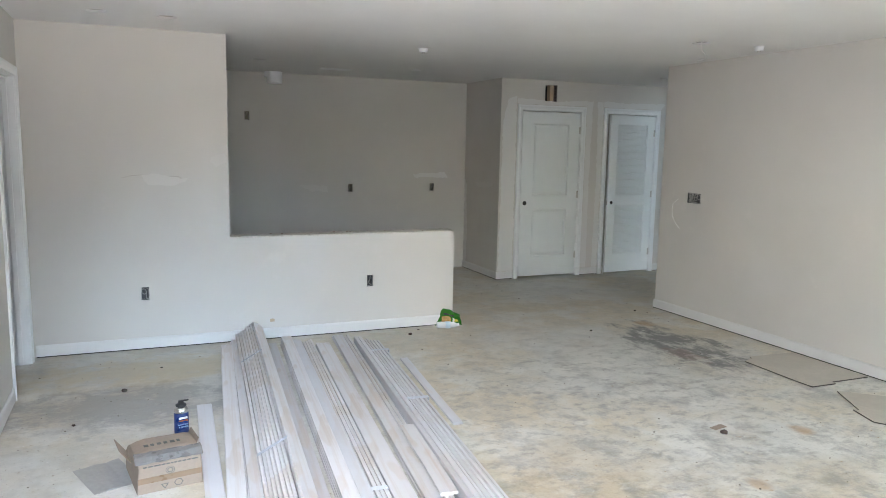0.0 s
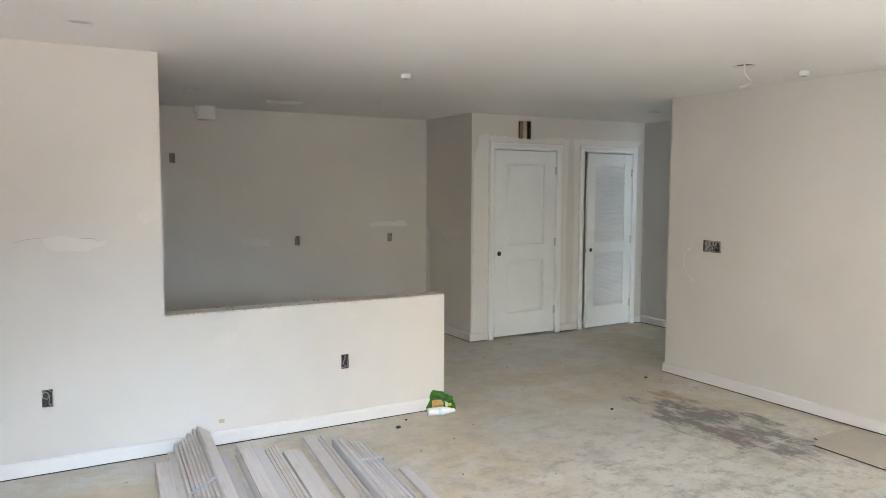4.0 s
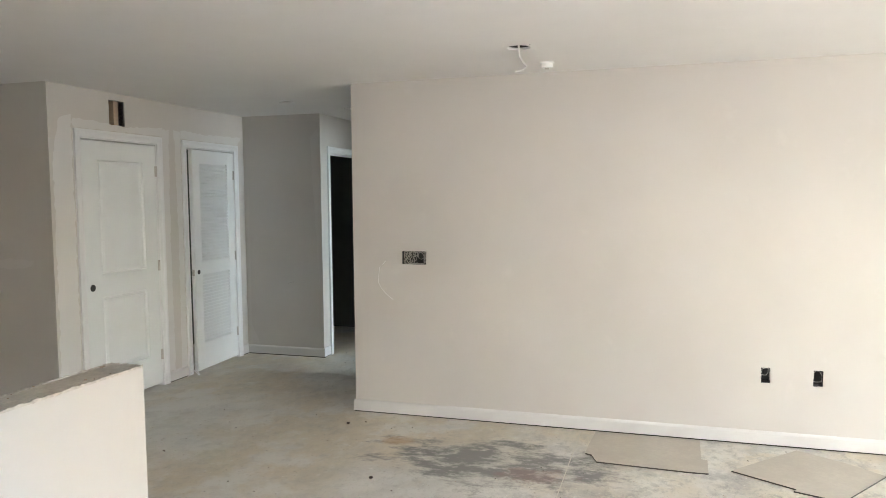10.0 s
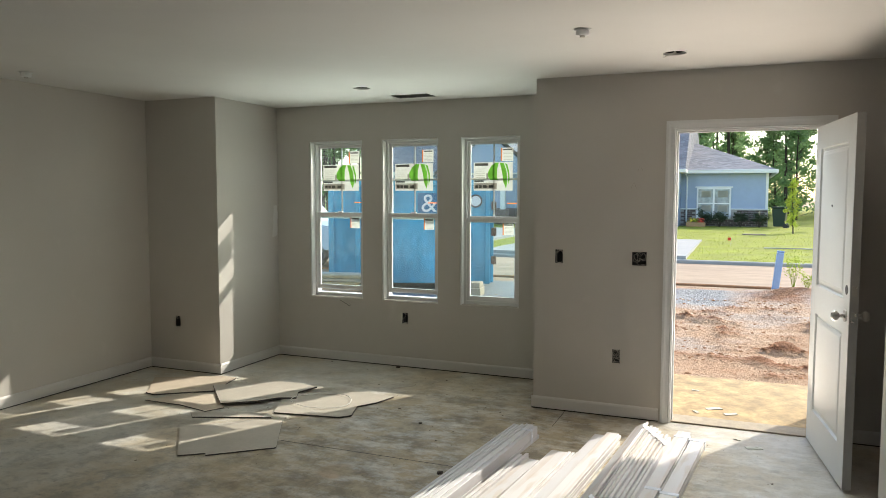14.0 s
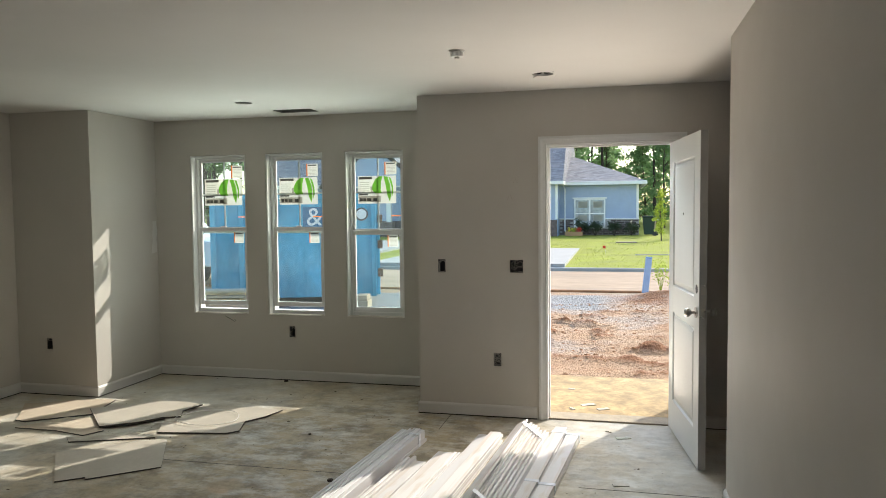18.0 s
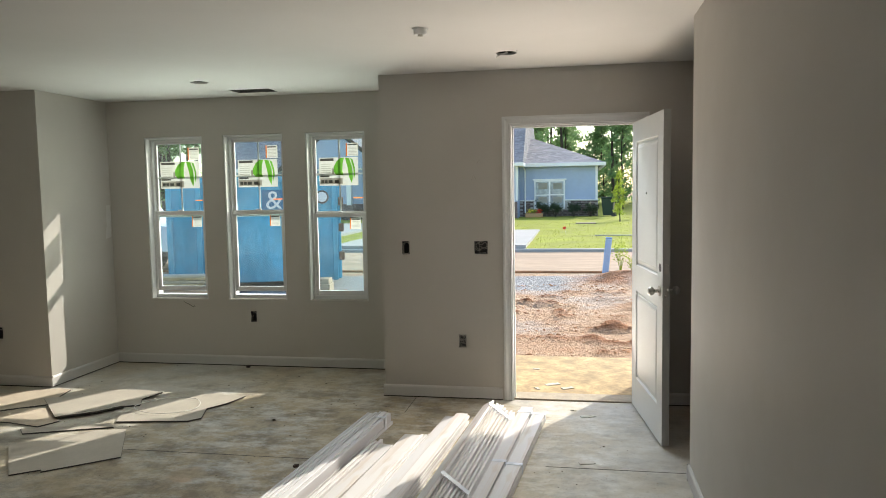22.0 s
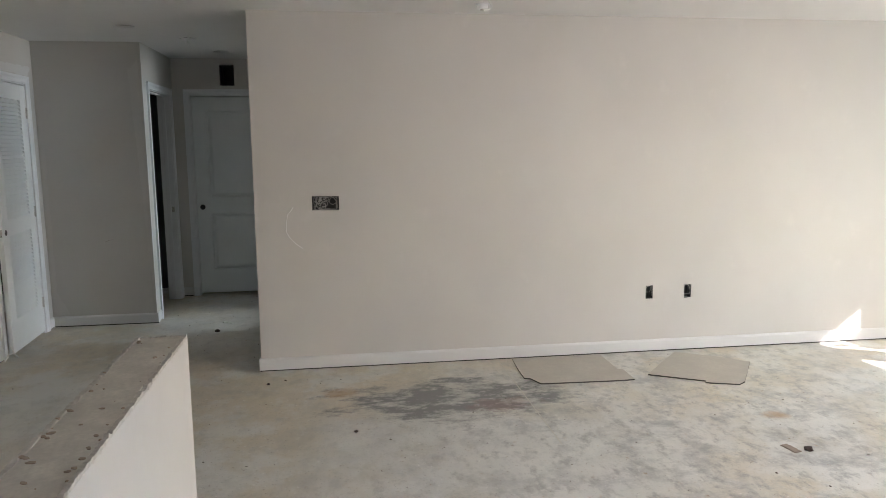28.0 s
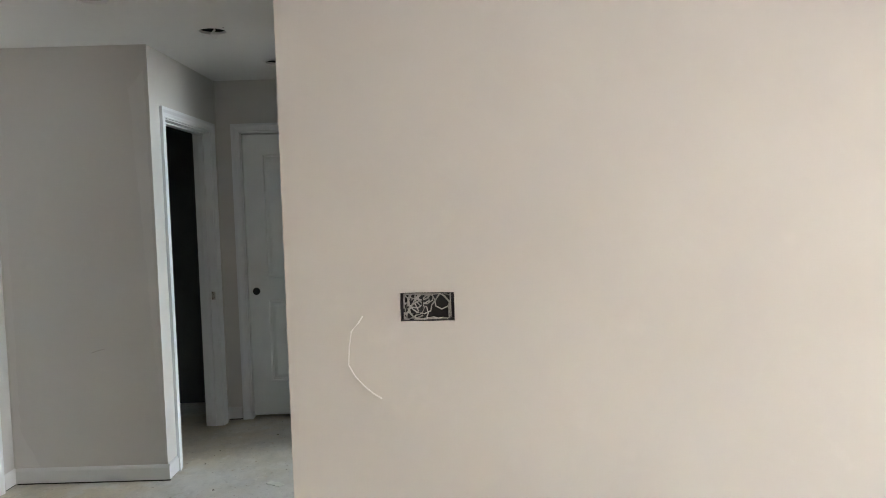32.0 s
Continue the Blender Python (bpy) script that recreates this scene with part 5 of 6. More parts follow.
    part("printed_mark", bm, INK, parent)


ring_mark(0.0, 0.112, 0.021, carton, -0.1548)
ring_mark(0.0, 0.112, 0.014, carton, -0.1549, 12, 0.3)
ring_mark(-0.026, 0.030, 0.020, carton, -0.1545, 3, 0.35, -math.pi / 2)
ring_mark(0.036, 0.033, 0.021, carton, -0.1545, 6, 0.2)
for n, (x0, x1) in enumerate(((-0.09, -0.07), (-0.06, -0.045), (-0.03, -0.012), (0.0, 0.016), (0.03, 0.05), (0.06, 0.075))):
    part("print_bar", box(x0, x1, -0.025, 0.0, 0.2030, 0.2055), INK, carton)
scrap = part("plastic_scrap", ragged_ridge(-0.22, 0.0, -0.16, 0.16, 0.001, 0.004, 21, 0.03), sheer("clear_plastic_scrap", (0.60, 0.585, 0.56), 0.25, 0.3))
scrap.matrix_world = pose(0.10, 4.28, 0.0, 0, 0, 20)
tagged(scrap, "torn clear plastic scrap lying by the carton", "plastic scrap")

can = thing("foam_can", pose(0.362, 4.655, 0, 0, 0, 12), "blue aerosol foam can with a black nozzle cap", "spray can")
can.scale = (1.2, 1.2, 0.9)
bm = bmesh.new()
prof = [(0.0, 0.0), (0.0315, 0.0), (0.033, 0.004), (0.033, 0.006), (0.0325, 0.008), (0.0325, 0.145), (0.031, 0.15)]
STEELCAN = surf("tin_can", (0.62, 0.62, 0.62), 0.25, 0.08, 20, 200, 0.03, 1.0)


def lathe(prof, segments=28):
    bm = bmesh.new()
    rings = []
    for r, z in prof:
        rings.append([bm.verts.new((max(r, 0.0004) * math.cos(k * math.tau / segments), max(r, 0.0004) * math.sin(k * math.tau / segments), z)) for k in range(segments)])
    for r, s in zip(rings, rings[1:]):
        for k in range(segments):
            j = (k + 1) % segments
            bm.faces.new((r[k], r[j], s[j], s[k]))
    bm.faces.new(rings[0][::-1])
    bm.faces.new(rings[-1])
    bmesh.ops.recalc_face_normals(bm, faces=bm.faces)
    return bm


part("can_body", lathe(prof), plain("blue_can_print", (0.012, 0.03, 0.13), 0.3), can, smooth=True)
part("can_shoulder", lathe([(0.0315, 0.150), (0.0325, 0.153), (0.030, 0.172), (0.022, 0.182), (0.018, 0.186)]), STEELCAN, can, "bare tin shoulder", smooth=True)
part("nozzle_cap", lathe([(0.019, 0.184), (0.024, 0.190), (0.024, 0.200), (0.013, 0.206), (0.011, 0.222)]), BLACK, can, "black plastic nozzle", smooth=True)
part("nozzle_lever", box(-0.006, 0.034, -0.007, 0.007, 0.216, 0.223, 0.002), BLACK, can)
part("brand_panel", box(-0.019, 0.019, -0.0345, -0.030, 0.117, 0.130, 0.002), plain("white_print", (0.8, 0.8, 0.8), 0.4), can, "plain white brand panel with a red bar")
part("brand_bar", box(-0.02, 0.02, -0.0352, -0.0310, 0.104, 0.110), ORANGE, can)


def lettering(body, size, m, material, parent, name="lettering"):
    cu = bpy.data.curves.new(name, "FONT")
    cu.body, cu.size, cu.align_x, cu.extrude = body, size, "CENTER", 0.0004
    me = bpy.data.meshes.new_from_object(new("tmp_text", cu))
    bpy.data.objects.remove(bpy.data.objects["tmp_text"])
    me.materials.append(material)
    ob = new(name, me)
    ob.parent = parent
    ob.matrix_local = m
    return ob


SKYPRINT = plain("light_blue_print", (0.45, 0.68, 0.85), 0.4)
lettering("WINDOW", 0.0112, pose(0, -0.0338, 0.080, 90), SKYPRINT, can)
lettering("& DOOR", 0.0112, pose(0, -0.0338, 0.064, 90), SKYPRINT, can)

# ---- snack bag and bottle against the half wall's end ----
BAG = plain("green_foil_bag", (0.035, 0.18, 0.02), 0.22)
bag = thing("snack_bag", pose(2.765, 6.50, 0.0, 0, 0, -12), "crumpled green foil snack bag leaning on the half wall", "snack bag")
bm = bmesh.new()
rnd = random.Random(12)
nx, nz = 14, 12
grid = {}
for side in (0, 1):
    for i in range(nx + 1):
        for j in range(nz + 1):
            u, v = i / nx, j / nz
            puff = 0.045 * (math.sin(math.pi * u) * math.sin(math.pi * v)) ** 0.6
            wob = 0.018 * noise.noise(Vector((u * 5, v * 5, side * 3.0))) + 0.010 * noise.noise(Vector((u * 13, v * 11, side * 5.0)))
            y = (-1 if side == 0 else 1) * puff + wob
            edge = i in (0, nx) or j in (0, nz)
            if edge and side == 1:
                grid[side, i, j] = grid[0, i, j]
                continue
            z = v * 0.165 * (0.35 + 2.6 * u if u < 0.25 else 1 - 0.62 * (u - 0.25)) + 0.010 * noise.noise(Vector((u * 6, v * 4, 9)))
            x = (u - 0.5) * 0.25 + 0.03 * v * (0.5 - u) + 0.012 * noise.noise(Vector((u * 4, v * 6, 4)))
            grid[side, i, j] = bm.verts.new((x, y + 0.05 * v, max(z, 0.0) + 0.0))
for side in (0, 1):
    for i in range(nx):
        for j in range(nz):
            f = bm.faces.new((grid[side, i, j], grid[side, i + 1, j], grid[side, i + 1, j + 1], grid[side, i, j + 1]))
            u, v = (i + 0.5) / nx, (j + 0.5) / nz
            if side == 0 and 0.22 < u < 0.60 and 0.18 < v < 0.62:
                f.material_index = 1
            elif side == 0 and 0.30 < u < 0.72 and 0.64 < v < 0.78:
                f.material_index = 2
            elif side == 0 and 0.74 < u < 0.86 and 0.3 < v < 0.5:
                f.material_index = 3
            elif side == 0 and 0.62 < u < 0.7 and 0.2 < v < 0.6:
                f.material_index = 4
bmesh.ops.recalc_face_normals(bm, faces=bm.faces)
part("pouch", bm, (BAG, surf("printed_snacks", (0.55, 0.33, 0.10), 0.4, 0.3, 60, 150, 0.1), BLACK, plain("yellow_print", (0.62, 0.55, 0.05), 0.4), plain("white_print_b", (0.7, 0.75, 0.65), 0.4)), bag)
bot = thing("water_bottle", pose(2.615, 6.425, 0.031, 0, 90, -14), "empty clear plastic water bottle lying on its side", "bottle")
FROST = plain("hazy_bottle_plastic", (0.72, 0.74, 0.75), 0.2)
part("bottle_body", lathe([(0.010, 0.0), (0.026, 0.002), (0.030, 0.010), (0.029, 0.03), (0.031, 0.045), (0.029, 0.06), (0.0305, 0.075), (0.0305, 0.125), (0.026, 0.155), (0.015, 0.185), (0.0125, 0.19)]), FROST, bot, smooth=True)
part("bottle_label", lathe([(0.0312, 0.078), (0.0312, 0.12)]), plain("pale_blue_label", (0.55, 0.68, 0.76), 0.4), bot, "faded pale blue label", smooth=True)
part("bottle_cap", lathe([(0.0125, 0.188), (0.0145, 0.190), (0.0145, 0.203), (0.012, 0.205)]), VINYL, bot, "white screw cap")

# ---- slab joints and grit ----
JOINT = plain("pale_joint_dust", (0.60, 0.57, 0.50), 0.9)
for x0, x1, y0, y1 in ((3.55, 5.085, 4.835, 4.840), (1.2, 2.9, 1.766, 1.769), (1.232, 1.236, 0.43, 0.80), (-0.575, 0.2, 1.70, 1.703)):
    ob = part("slab_joint", box(x0, x1, y0, y1, 0.0002, 0.0016), JOINT if y0 > 4 else SHEET_EDGE)
    tagged(ob, "thin saw-cut joint in the concrete slab", "floor joint", kind="structure")
bm = bmesh.new()
rnd = random.Random(31)
for k in range(420):
    zone = rnd.random()
    if zone < 0.30:
        x, y = rnd.uniform(-0.3, 3.6), rnd.uniform(0.5, 3.2)
    elif zone < 0.55:
        x, y = rnd.uniform(1.6, 4.2), rnd.uniform(-0.35, 1.6)
    elif zone < 0.8:
        x, y = rnd.uniform(2.2, 5.0), rnd.uniform(3.0, 8.3)
    else:
        x, y = rnd.choice(((rnd.uniform(-0.5, 0.4), rnd.uniform(3.6, 6.4)), (rnd.uniform(5.2, 7.8), rnd.uniform(6.6, 7.5))))
    r = rnd.choice((0.002, 0.0025, 0.003, 0.004, 0.006)) * rnd.uniform(0.7, 1.2)
    bmesh.ops.create_cone(bm, cap_ends=True, segments=5, radius1=r, radius2=r * 0.5, depth=r * 0.6, matrix=pose(x, y, r * 0.3, 0, 0, rnd.uniform(0, 72)) @ Matrix.Diagonal((rnd.uniform(0.7, 2.2), 1, 1, 1)))
grit = part("floor_grit", bm, surf("brown_grit", (0.13, 0.10, 0.075), 0.9, 0.4, 40, 200, 0.2))
tagged(grit, "scattered brown crumbs of dirt on the slab", "debris", kind="stuff")
CLOD = surf("dark_clay_clod", (0.07, 0.05, 0.04), 0.9, 0.3, 60, 200, 0.5)


def lump(name, x, y, r, material, label, category, flat=0.6, seed=0):
    bm = bmesh.new()
    bmesh.ops.create_icosphere(bm, subdivisions=2, radius=r)
    for v in bm.verts:
        v.co *= 1 + 0.45 * noise.noise(v.co * (2.2 / r) + Vector((seed, 0, 0)))
        v.co.z = max(v.co.z * flat, -r * 0.3)
    ob = part(name, bm, material)
    ob.matrix_world = pose(x, y, r * 0.3, 0, 0, seed * 47)
    return tagged(ob, label, category, "clods on the slab")


for n, (x, y, r) in enumerate(((2.32, 6.30, 0.018), (2.44, 6.42, 0.010), (0.06, 5.54, 0.017), (2.97, -0.34, 0.020), (3.27, 3.62, 0.022), (0.30, 5.99, 0.008), (-0.2, 5.0, 0.010), (1.62, 1.9, 0.018),
                               (2.1, 1.1, 0.012), (3.9, 5.9, 0.012), (4.8, 6.45, 0.012), (6.3, 7.0, 0.022))):
    lump("dirt_clod", x, y, r, CLOD, "dark dried clay clod on the concrete", "dirt", 0.6, n)
for n, (x, y, a) in enumerate(((-0.05, 0.75, 20), (6.6, 6.95, 60), (1.0, 6.46, 100), (3.3, 3.7, 10))):
    ob = part("paper_scrap", ragged_ridge(-0.05, 0.05, -0.022, 0.02, 0.001, 0.005, 50 + n, 0.012), PAPER if n < 2 else CARD)
    ob.matrix_world = pose(x, y, 0.0, 0, 0, a)
    tagged(ob, "small torn paper scrap on the floor", "scrap")

CHIP = plain("dusty_plaster_chip", (0.58, 0.54, 0.48), 0.8)
rnd = random.Random(91)
for x, y, r in ((-0.03, 1.62, 0.045), (0.10, -0.02, 0.05), (0.34, 0.02, 0.03), (0.22, -0.12, 0.06), (0.38, -0.62, 0.03), (0.05, 0.62, 0.022), (3.18, 3.35, 0.02)):
    ob = part("plaster_chip", ragged_ridge(-r, r, -r * 0.4, r * 0.45, 0.001, 0.006, 200 + round(100 * x), r * 0.4), CHIP)
    ob.matrix_world = pose(x, y, -0.015 if y < 0.215 else 0.0, 0, 0, rnd.uniform(0, 180))
    tagged(ob, "small white plaster chip on the dirty slab", "debris", "plaster chips")

chip = part("cardboard_chip", ragged_ridge(-0.018, 0.018, -0.003, 0.0005, -0.012, 0.012, 310, 0.008), RAWWOOD)
chip.matrix_world = pose(1.184, YP, 0.157)
tagged(chip, "small brown chip stuck to the painted wall", "debris")
# bathtub in the unlit room
tub = thing("bathtub", pose(6.95, 9.25, 0, 0, 0, 0), "white bathtub apron in the dark bathroom", "bathtub")
part("apron", box(0, 1.40, -0.75, -0.70, 0, 0.50, 0.01), VINYL, tub)
part("rim", box(0, 1.40, -0.7, -0.62, 0.46, 0.50, 0.01), VINYL, tub)
part("basin", box(0, 1.40, -0.62, 0.0, 0.10, 0.14, 0.01), VINYL, tub)


# ---- outside: ground ----
def clay_ground():
    m, nt, b = nodes_of("yard_ground")
    v = coords(nt)
    sep = nt.nodes.new("ShaderNodeSeparateXYZ")
    nt.links.new(v, sep.inputs[0])
    big = noise_at(nt, v, 0.5, 6, 0.6)
    mid = noise_at(nt, v, 2.2, 8, 0.68, (0.55, 1.0, 1.0))
    fine = noise_at(nt, v, 14.0, 6, 0.7)
    col = mix(nt, grey(nt, mid, 0.35, 0.65), (0.53, 0.30, 0.165), (0.64, 0.43, 0.275))
    col = mix(nt, grey(nt, math_node(nt, "ADD", sep.outputs[2], math_node(nt, "MULTIPLY", mid, 0.02)), -0.285, -0.245), col, (0.40, 0.175, 0.08))
    col = mix(nt, grey(nt, big, 0.47, 0.58, 0.0, 0.8), col, (0.50, 0.39, 0.31))
    col = mix(nt, grey(nt, fine, 0.52, 0.68, 0.0, 0.5), col, (0.30, 0.16, 0.085))
    # sandy tracks towards the road, gravel beside them
    sand = mix(nt, grey(nt, mid, 0.35, 0.65), (0.44, 0.28, 0.16), (0.54, 0.40, 0.28))
    col = mix(nt, grey(nt, math_node(nt, "ADD", sep.outputs[1], math_node(nt, "MULTIPLY", mid, 1.5)), -9.2, -9.9), col, sand)
    stones = nt.nodes.new("ShaderNodeTexVoronoi")
    stones.inputs["Scale"].default_value = 22.0
    nt.links.new(v, stones.inputs["Vector"])
    gravel = mix(nt, stones.outputs["Color"], (0.22, 0.215, 0.215), (0.44, 0.43, 0.42))
    y_in = math_node(nt, "MULTIPLY", grey(nt, math_node(nt, "ADD", sep.outputs[1], mid), -9.6, -9.2), grey(nt, math_node(nt, "ADD", sep.outputs[1], mid), -6.9, -7.4))
    x_in = grey(nt, math_node(nt, "ADD", sep.outputs[0], mid), 0.3, 0.9)
    wide = math_node(nt, "MULTIPLY", grey(nt, sep.outputs[0], 2.6, 3.4), grey(nt, sep.outputs[1], -1.5, -2.0))
    wide = math_node(nt, "MULTIPLY", wide, grey(nt, sep.outputs[1], -9.6, -9.2))
    col = mix(nt, math_node(nt, "MAXIMUM", math_node(nt, "MULTIPLY", y_in, x_in), wide), col, gravel)
    nt.links.new(col, b.inputs["Base Color"])
    nt.links.new(grey(nt, big, 0.4, 0.6, 0.95, 0.7), b.inputs["Roughness"])
    bump(nt, b, fine, 1.0, 0.08)
    return m


def shingles():
    """Weathered asphalt shingles in staggered courses, each tab of its own tone."""
    m, nt, b = nodes_of("grey_shingles")
    sep = nt.nodes.new("ShaderNodeSeparateXYZ")
    nt.links.new(coords(nt), sep.inputs[0])
    run = nt.nodes.new("ShaderNodeCombineXYZ")
    nt.links.new(math_node(nt, "ADD", sep.outputs[0], sep.outputs[1]), run.inputs[0])
    nt.links.new(sep.outputs[2], run.inputs[1])
    tabs = node(nt, "ShaderNodeTexBrick", Scale=1.0, Brick_Width=0.24, Row_Height=0.062, Mortar_Size=0.008)
    for key, value in (("Color1", (0.17, 0.175, 0.20, 1)), ("Color2", (0.31, 0.31, 0.34, 1)), ("Mortar", (0.12, 0.12, 0.135, 1))):
        tabs.inputs[key].default_value = value
    nt.links.new(run.outputs[0], tabs.inputs["Vector"])
    worn = noise_at(nt, coords(nt), 0.9, 5, 0.65)
    nt.links.new(mix(nt, grey(nt, worn, 0.45, 0.65, 0.0, 0.5), tabs.outputs[0], (0.33, 0.30, 0.31)), b.inputs["Base Color"])
    b.inputs["Roughness"].default_value = 0.9
    return m


CLAY = clay_ground()
CLODMAT = surf("red_clay_clods", (0.46, 0.225, 0.11), 0.95, 0.3, 6, 40, 0.5)
LAWN = surf("lawn_grass", (0.29, 0.315, 0.028), 0.9, 0.25, 0.7, 9, 0.8, depth=0.05)
ROADMAT = surf("dusty_asphalt", (0.46, 0.33, 0.23), 0.9, 0.32, 0.8, 12, 0.2, stretch=(0.2, 1, 1))
CONC = surf("pale_concrete", (0.41, 0.40, 0.385), 0.85, 0.1, 1.5, 30, 0.15)
PORCH = surf("clay_dusted_slab", (0.54, 0.385, 0.20), 0.85, 0.48, 5.5, 30, 0.3)
SHINGLE = shingles()
SIDING = surf("blue_grey_siding", (0.36, 0.44, 0.60), 0.6, 0.06, 2, 20, 0.1)
BRICK = surf("dark_mixed_brick", (0.16, 0.12, 0.115), 0.85, 0.4, 5, 12, 0.5, random_tint=0.35)
MORTAR = surf("grey_mortar", (0.40, 0.38, 0.36), 0.9, 0.1)
BARK = surf("pine_bark", (0.075, 0.058, 0.045), 0.95, 0.3, 4, 30, 0.8, stretch=(1, 1, 0.2), depth=0.01)


def leaf_material(name, c, glow=0.45):
    m, nt, b = nodes_of(name)
    v = coords(nt)
    n = noise_at(nt, v, 1.3, 3)
    geo = nt.nodes.new("ShaderNodeNewGeometry")
    rnd_island = geo.outputs["Random Per Island"]
    col = mix(nt, grey(nt, n, 0.35, 0.65), shade(c, 0.65), shade(c, 1.25))
    col = mix(nt, rnd_island, col, shade(c, 1.5))
    tr = nt.nodes.new("ShaderNodeBsdfTranslucent")
    nt.links.new(col, b.inputs["Base Color"])
    nt.links.new(col, tr.inputs["Color"])
    b.inputs["Roughness"].default_value = 0.6
    mx = nt.nodes.new("ShaderNodeMixShader")
    mx.inputs[0].default_value = glow
    nt.links.new(b.outputs[0], mx.inputs[1])
    nt.links.new(tr.outputs[0], mx.inputs[2])
    nt.links.new(mx.outputs[0], nt.nodes["Material Output"].inputs[0])
    return m


PINE = leaf_material("pine_needles", (0.16, 0.24, 0.11), 0.7)
BROAD = leaf_material("broad_leaves", (0.15, 0.25, 0.105), 0.7)
SAPLING = leaf_material("fresh_leaves", (0.30, 0.38, 0.05), 0.55)
SHRUB = leaf_material("shrub_leaves", (0.035, 0.055, 0.025), 0.2)

def yard_z(x, y):
    """Height of the churned yard."""
    z = -0.30
    if -10.2 < y < -1.2 and -14 < x < 22:
        k = min(1, (-1.2 - y) / 0.5, (y + 10.2) / 1.0)
        n1 = noise.fractal(Vector((x * 0.5, y * 0.9, 0.3)), 1.0, 2.0, 4)
        clump = max(0.0, noise.fractal(Vector((x * 1.1, y * 2.6, 7.0)), 0.8, 2.1, 5) - 0.08)
        crumbs = noise.fractal(Vector((x * 3.4, y * 4.2, 1.7)), 0.8, 2.1, 3)
        rough = max(0, 1 - abs(y + 4.9) / 4.2)
        z += k * (0.025 * n1 + rough * (clump * (0.15 + 0.18 * crumbs) + 0.016 * crumbs) - 0.03 * rough)
        z += 0.22 * math.exp(-((x + 1.0) / 0.75) ** 2 - ((y + 9.3) / 0.55) ** 2)
    elif y <= -16.2:
        z = -0.62
    elif y > -1.2:
        z = -0.34
    return z


# one sheet of ground, finer near the house
xs = [-400, -150, -60] + [-30 + 2 * k for k in range(8)] + [-15 + 0.75 * k for k in range(14)] + [-4.5 + 0.09 * k for k in range(156)] + [9.5 + 0.75 * k for k in range(15)] + [22, 30, 60, 150, 400]
ys = [400, 150, 60, 25, 10.5, 5, 0.2] + [-0.55 - 0.09 * k for k in range(109)] + [-10.4 - 0.6 * k for k in range(14)] + [-19.5, -24, -30, -40, -60, -100, -200, -400]
bm = bmesh.new()
rows = []
for y in ys:
    row = []
    for x in xs:
        z = yard_z(x, y)
        row.append(bm.verts.new((x, y, z)))
    rows.append(row)
for r, s in zip(rows, rows[1:]):
    for k in range(len(xs) - 1):
        bm.faces.new((r[k], s[k], s[k + 1], r[k + 1]))
ground = part("ground", bm, CLAY, smooth=True)
tagged(ground, "churned red clay yard with tyre ruts and gravel", "ground", kind="structure")
porch = part("pavement_porch", box(-0.62, 1.31, -1.15, 0.21, -0.34, -0.015, 0.01), PORCH)
tagged(porch, "concrete porch slab dusted with yellow clay", "porch", kind="structure")
road = part("road", box(-120, 140, -15.479, -10.6, -0.40, -0.262), ROADMAT)
tagged(road, "pale street with drifted sandy clay", "road", kind="structure")
for name, y0, y1, z, mat, lab in (("kerb", -15.7, -15.48, -0.17, CONC, "pale concrete kerb along the street"), ("kerb", -10.6, -10.50, -0.250, CLODMAT, "low gutter edge caked with clay")):
    k = part(name, box(-120, 140, y0, y1, -0.45, z, 0.02), mat)
    tagged(k, lab, "kerb", kind="structure")
bm = bmesh.new()
lx = [-120, -60, -30] + [-16 + 0.8 * k for k in range(50)] + [30, 60, 140]
ly = [-15.7 - 0.7 * k for k in range(35)] + [-44, -50, -60, -80, -120]
rows = [[bm.verts.new((x, y, -0.17 + 0.10 * min(1, (-15.7 - y) / 18) + 0.03 * noise.noise(Vector((x * 0.6, y * 0.6, 2))) * (y < -15.9))) for x in lx] for y in ly]
for r, s in zip(rows, rows[1:]):
    for k in range(len(lx) - 1):
        bm.faces.new((r[k], s[k], s[k + 1], r[k + 1]))
lawn = part("lawn", bm, LAWN, smooth=True)
tagged(lawn, "bright mown lawn across the street", "lawn", kind="structure")
bm = bmesh.new()
rnd = random.Random(77)
for k in range(15000):
    x, y = rnd.uniform(-9, 12), -15.75 - 21.8 * rnd.random() ** 1.3
    if 1.4 < x < 7.6 and y > -24.1 or x > 8.8 and y > -30.6:
        continue
    z = -0.18 + 0.10 * min(1, (-15.7 - y) / 18)
    a, hgt = rnd.uniform(0, 6.3), rnd.uniform(0.025, 0.06)
    p = Vector((x, y, z))
    side = Vector((math.cos(a), math.sin(a), 0)) * 0.014
    tip = p + Vector((rnd.uniform(-1, 1) * 0.04, rnd.uniform(-1, 1) * 0.04, hgt))
    bm.faces.new([bm.verts.new(q) for q in (p - side, p + side, tip)])
grass = part("grass_tufts", bm, leaf_material("grass_blades", (0.29, 0.33, 0.04)))
tagged(grass, "sunlit grass blades of the lawn", "grass", kind="stuff")
drive = part("pavement_driveway", box(1.5, 7.5, -24.0, -15.7, -0.3, -0.07), CONC)
tagged(drive, "pale concrete driveway crossing the lawn", "driveway", kind="structure")
wall("wall_side_bay", "x", -0.63, -2.12, -0.55, YF - 0.161, z1=2.6, material=SIDING, label="outer wall block beside the entrance")

drive = part("pavement_driveway", box(9.0, 19.0, -30.5, -15.7, -0.3, -0.045), CONC)
tagged(drive, "wide pale concrete driveway before the gabled wing", "driveway", kind="structure")
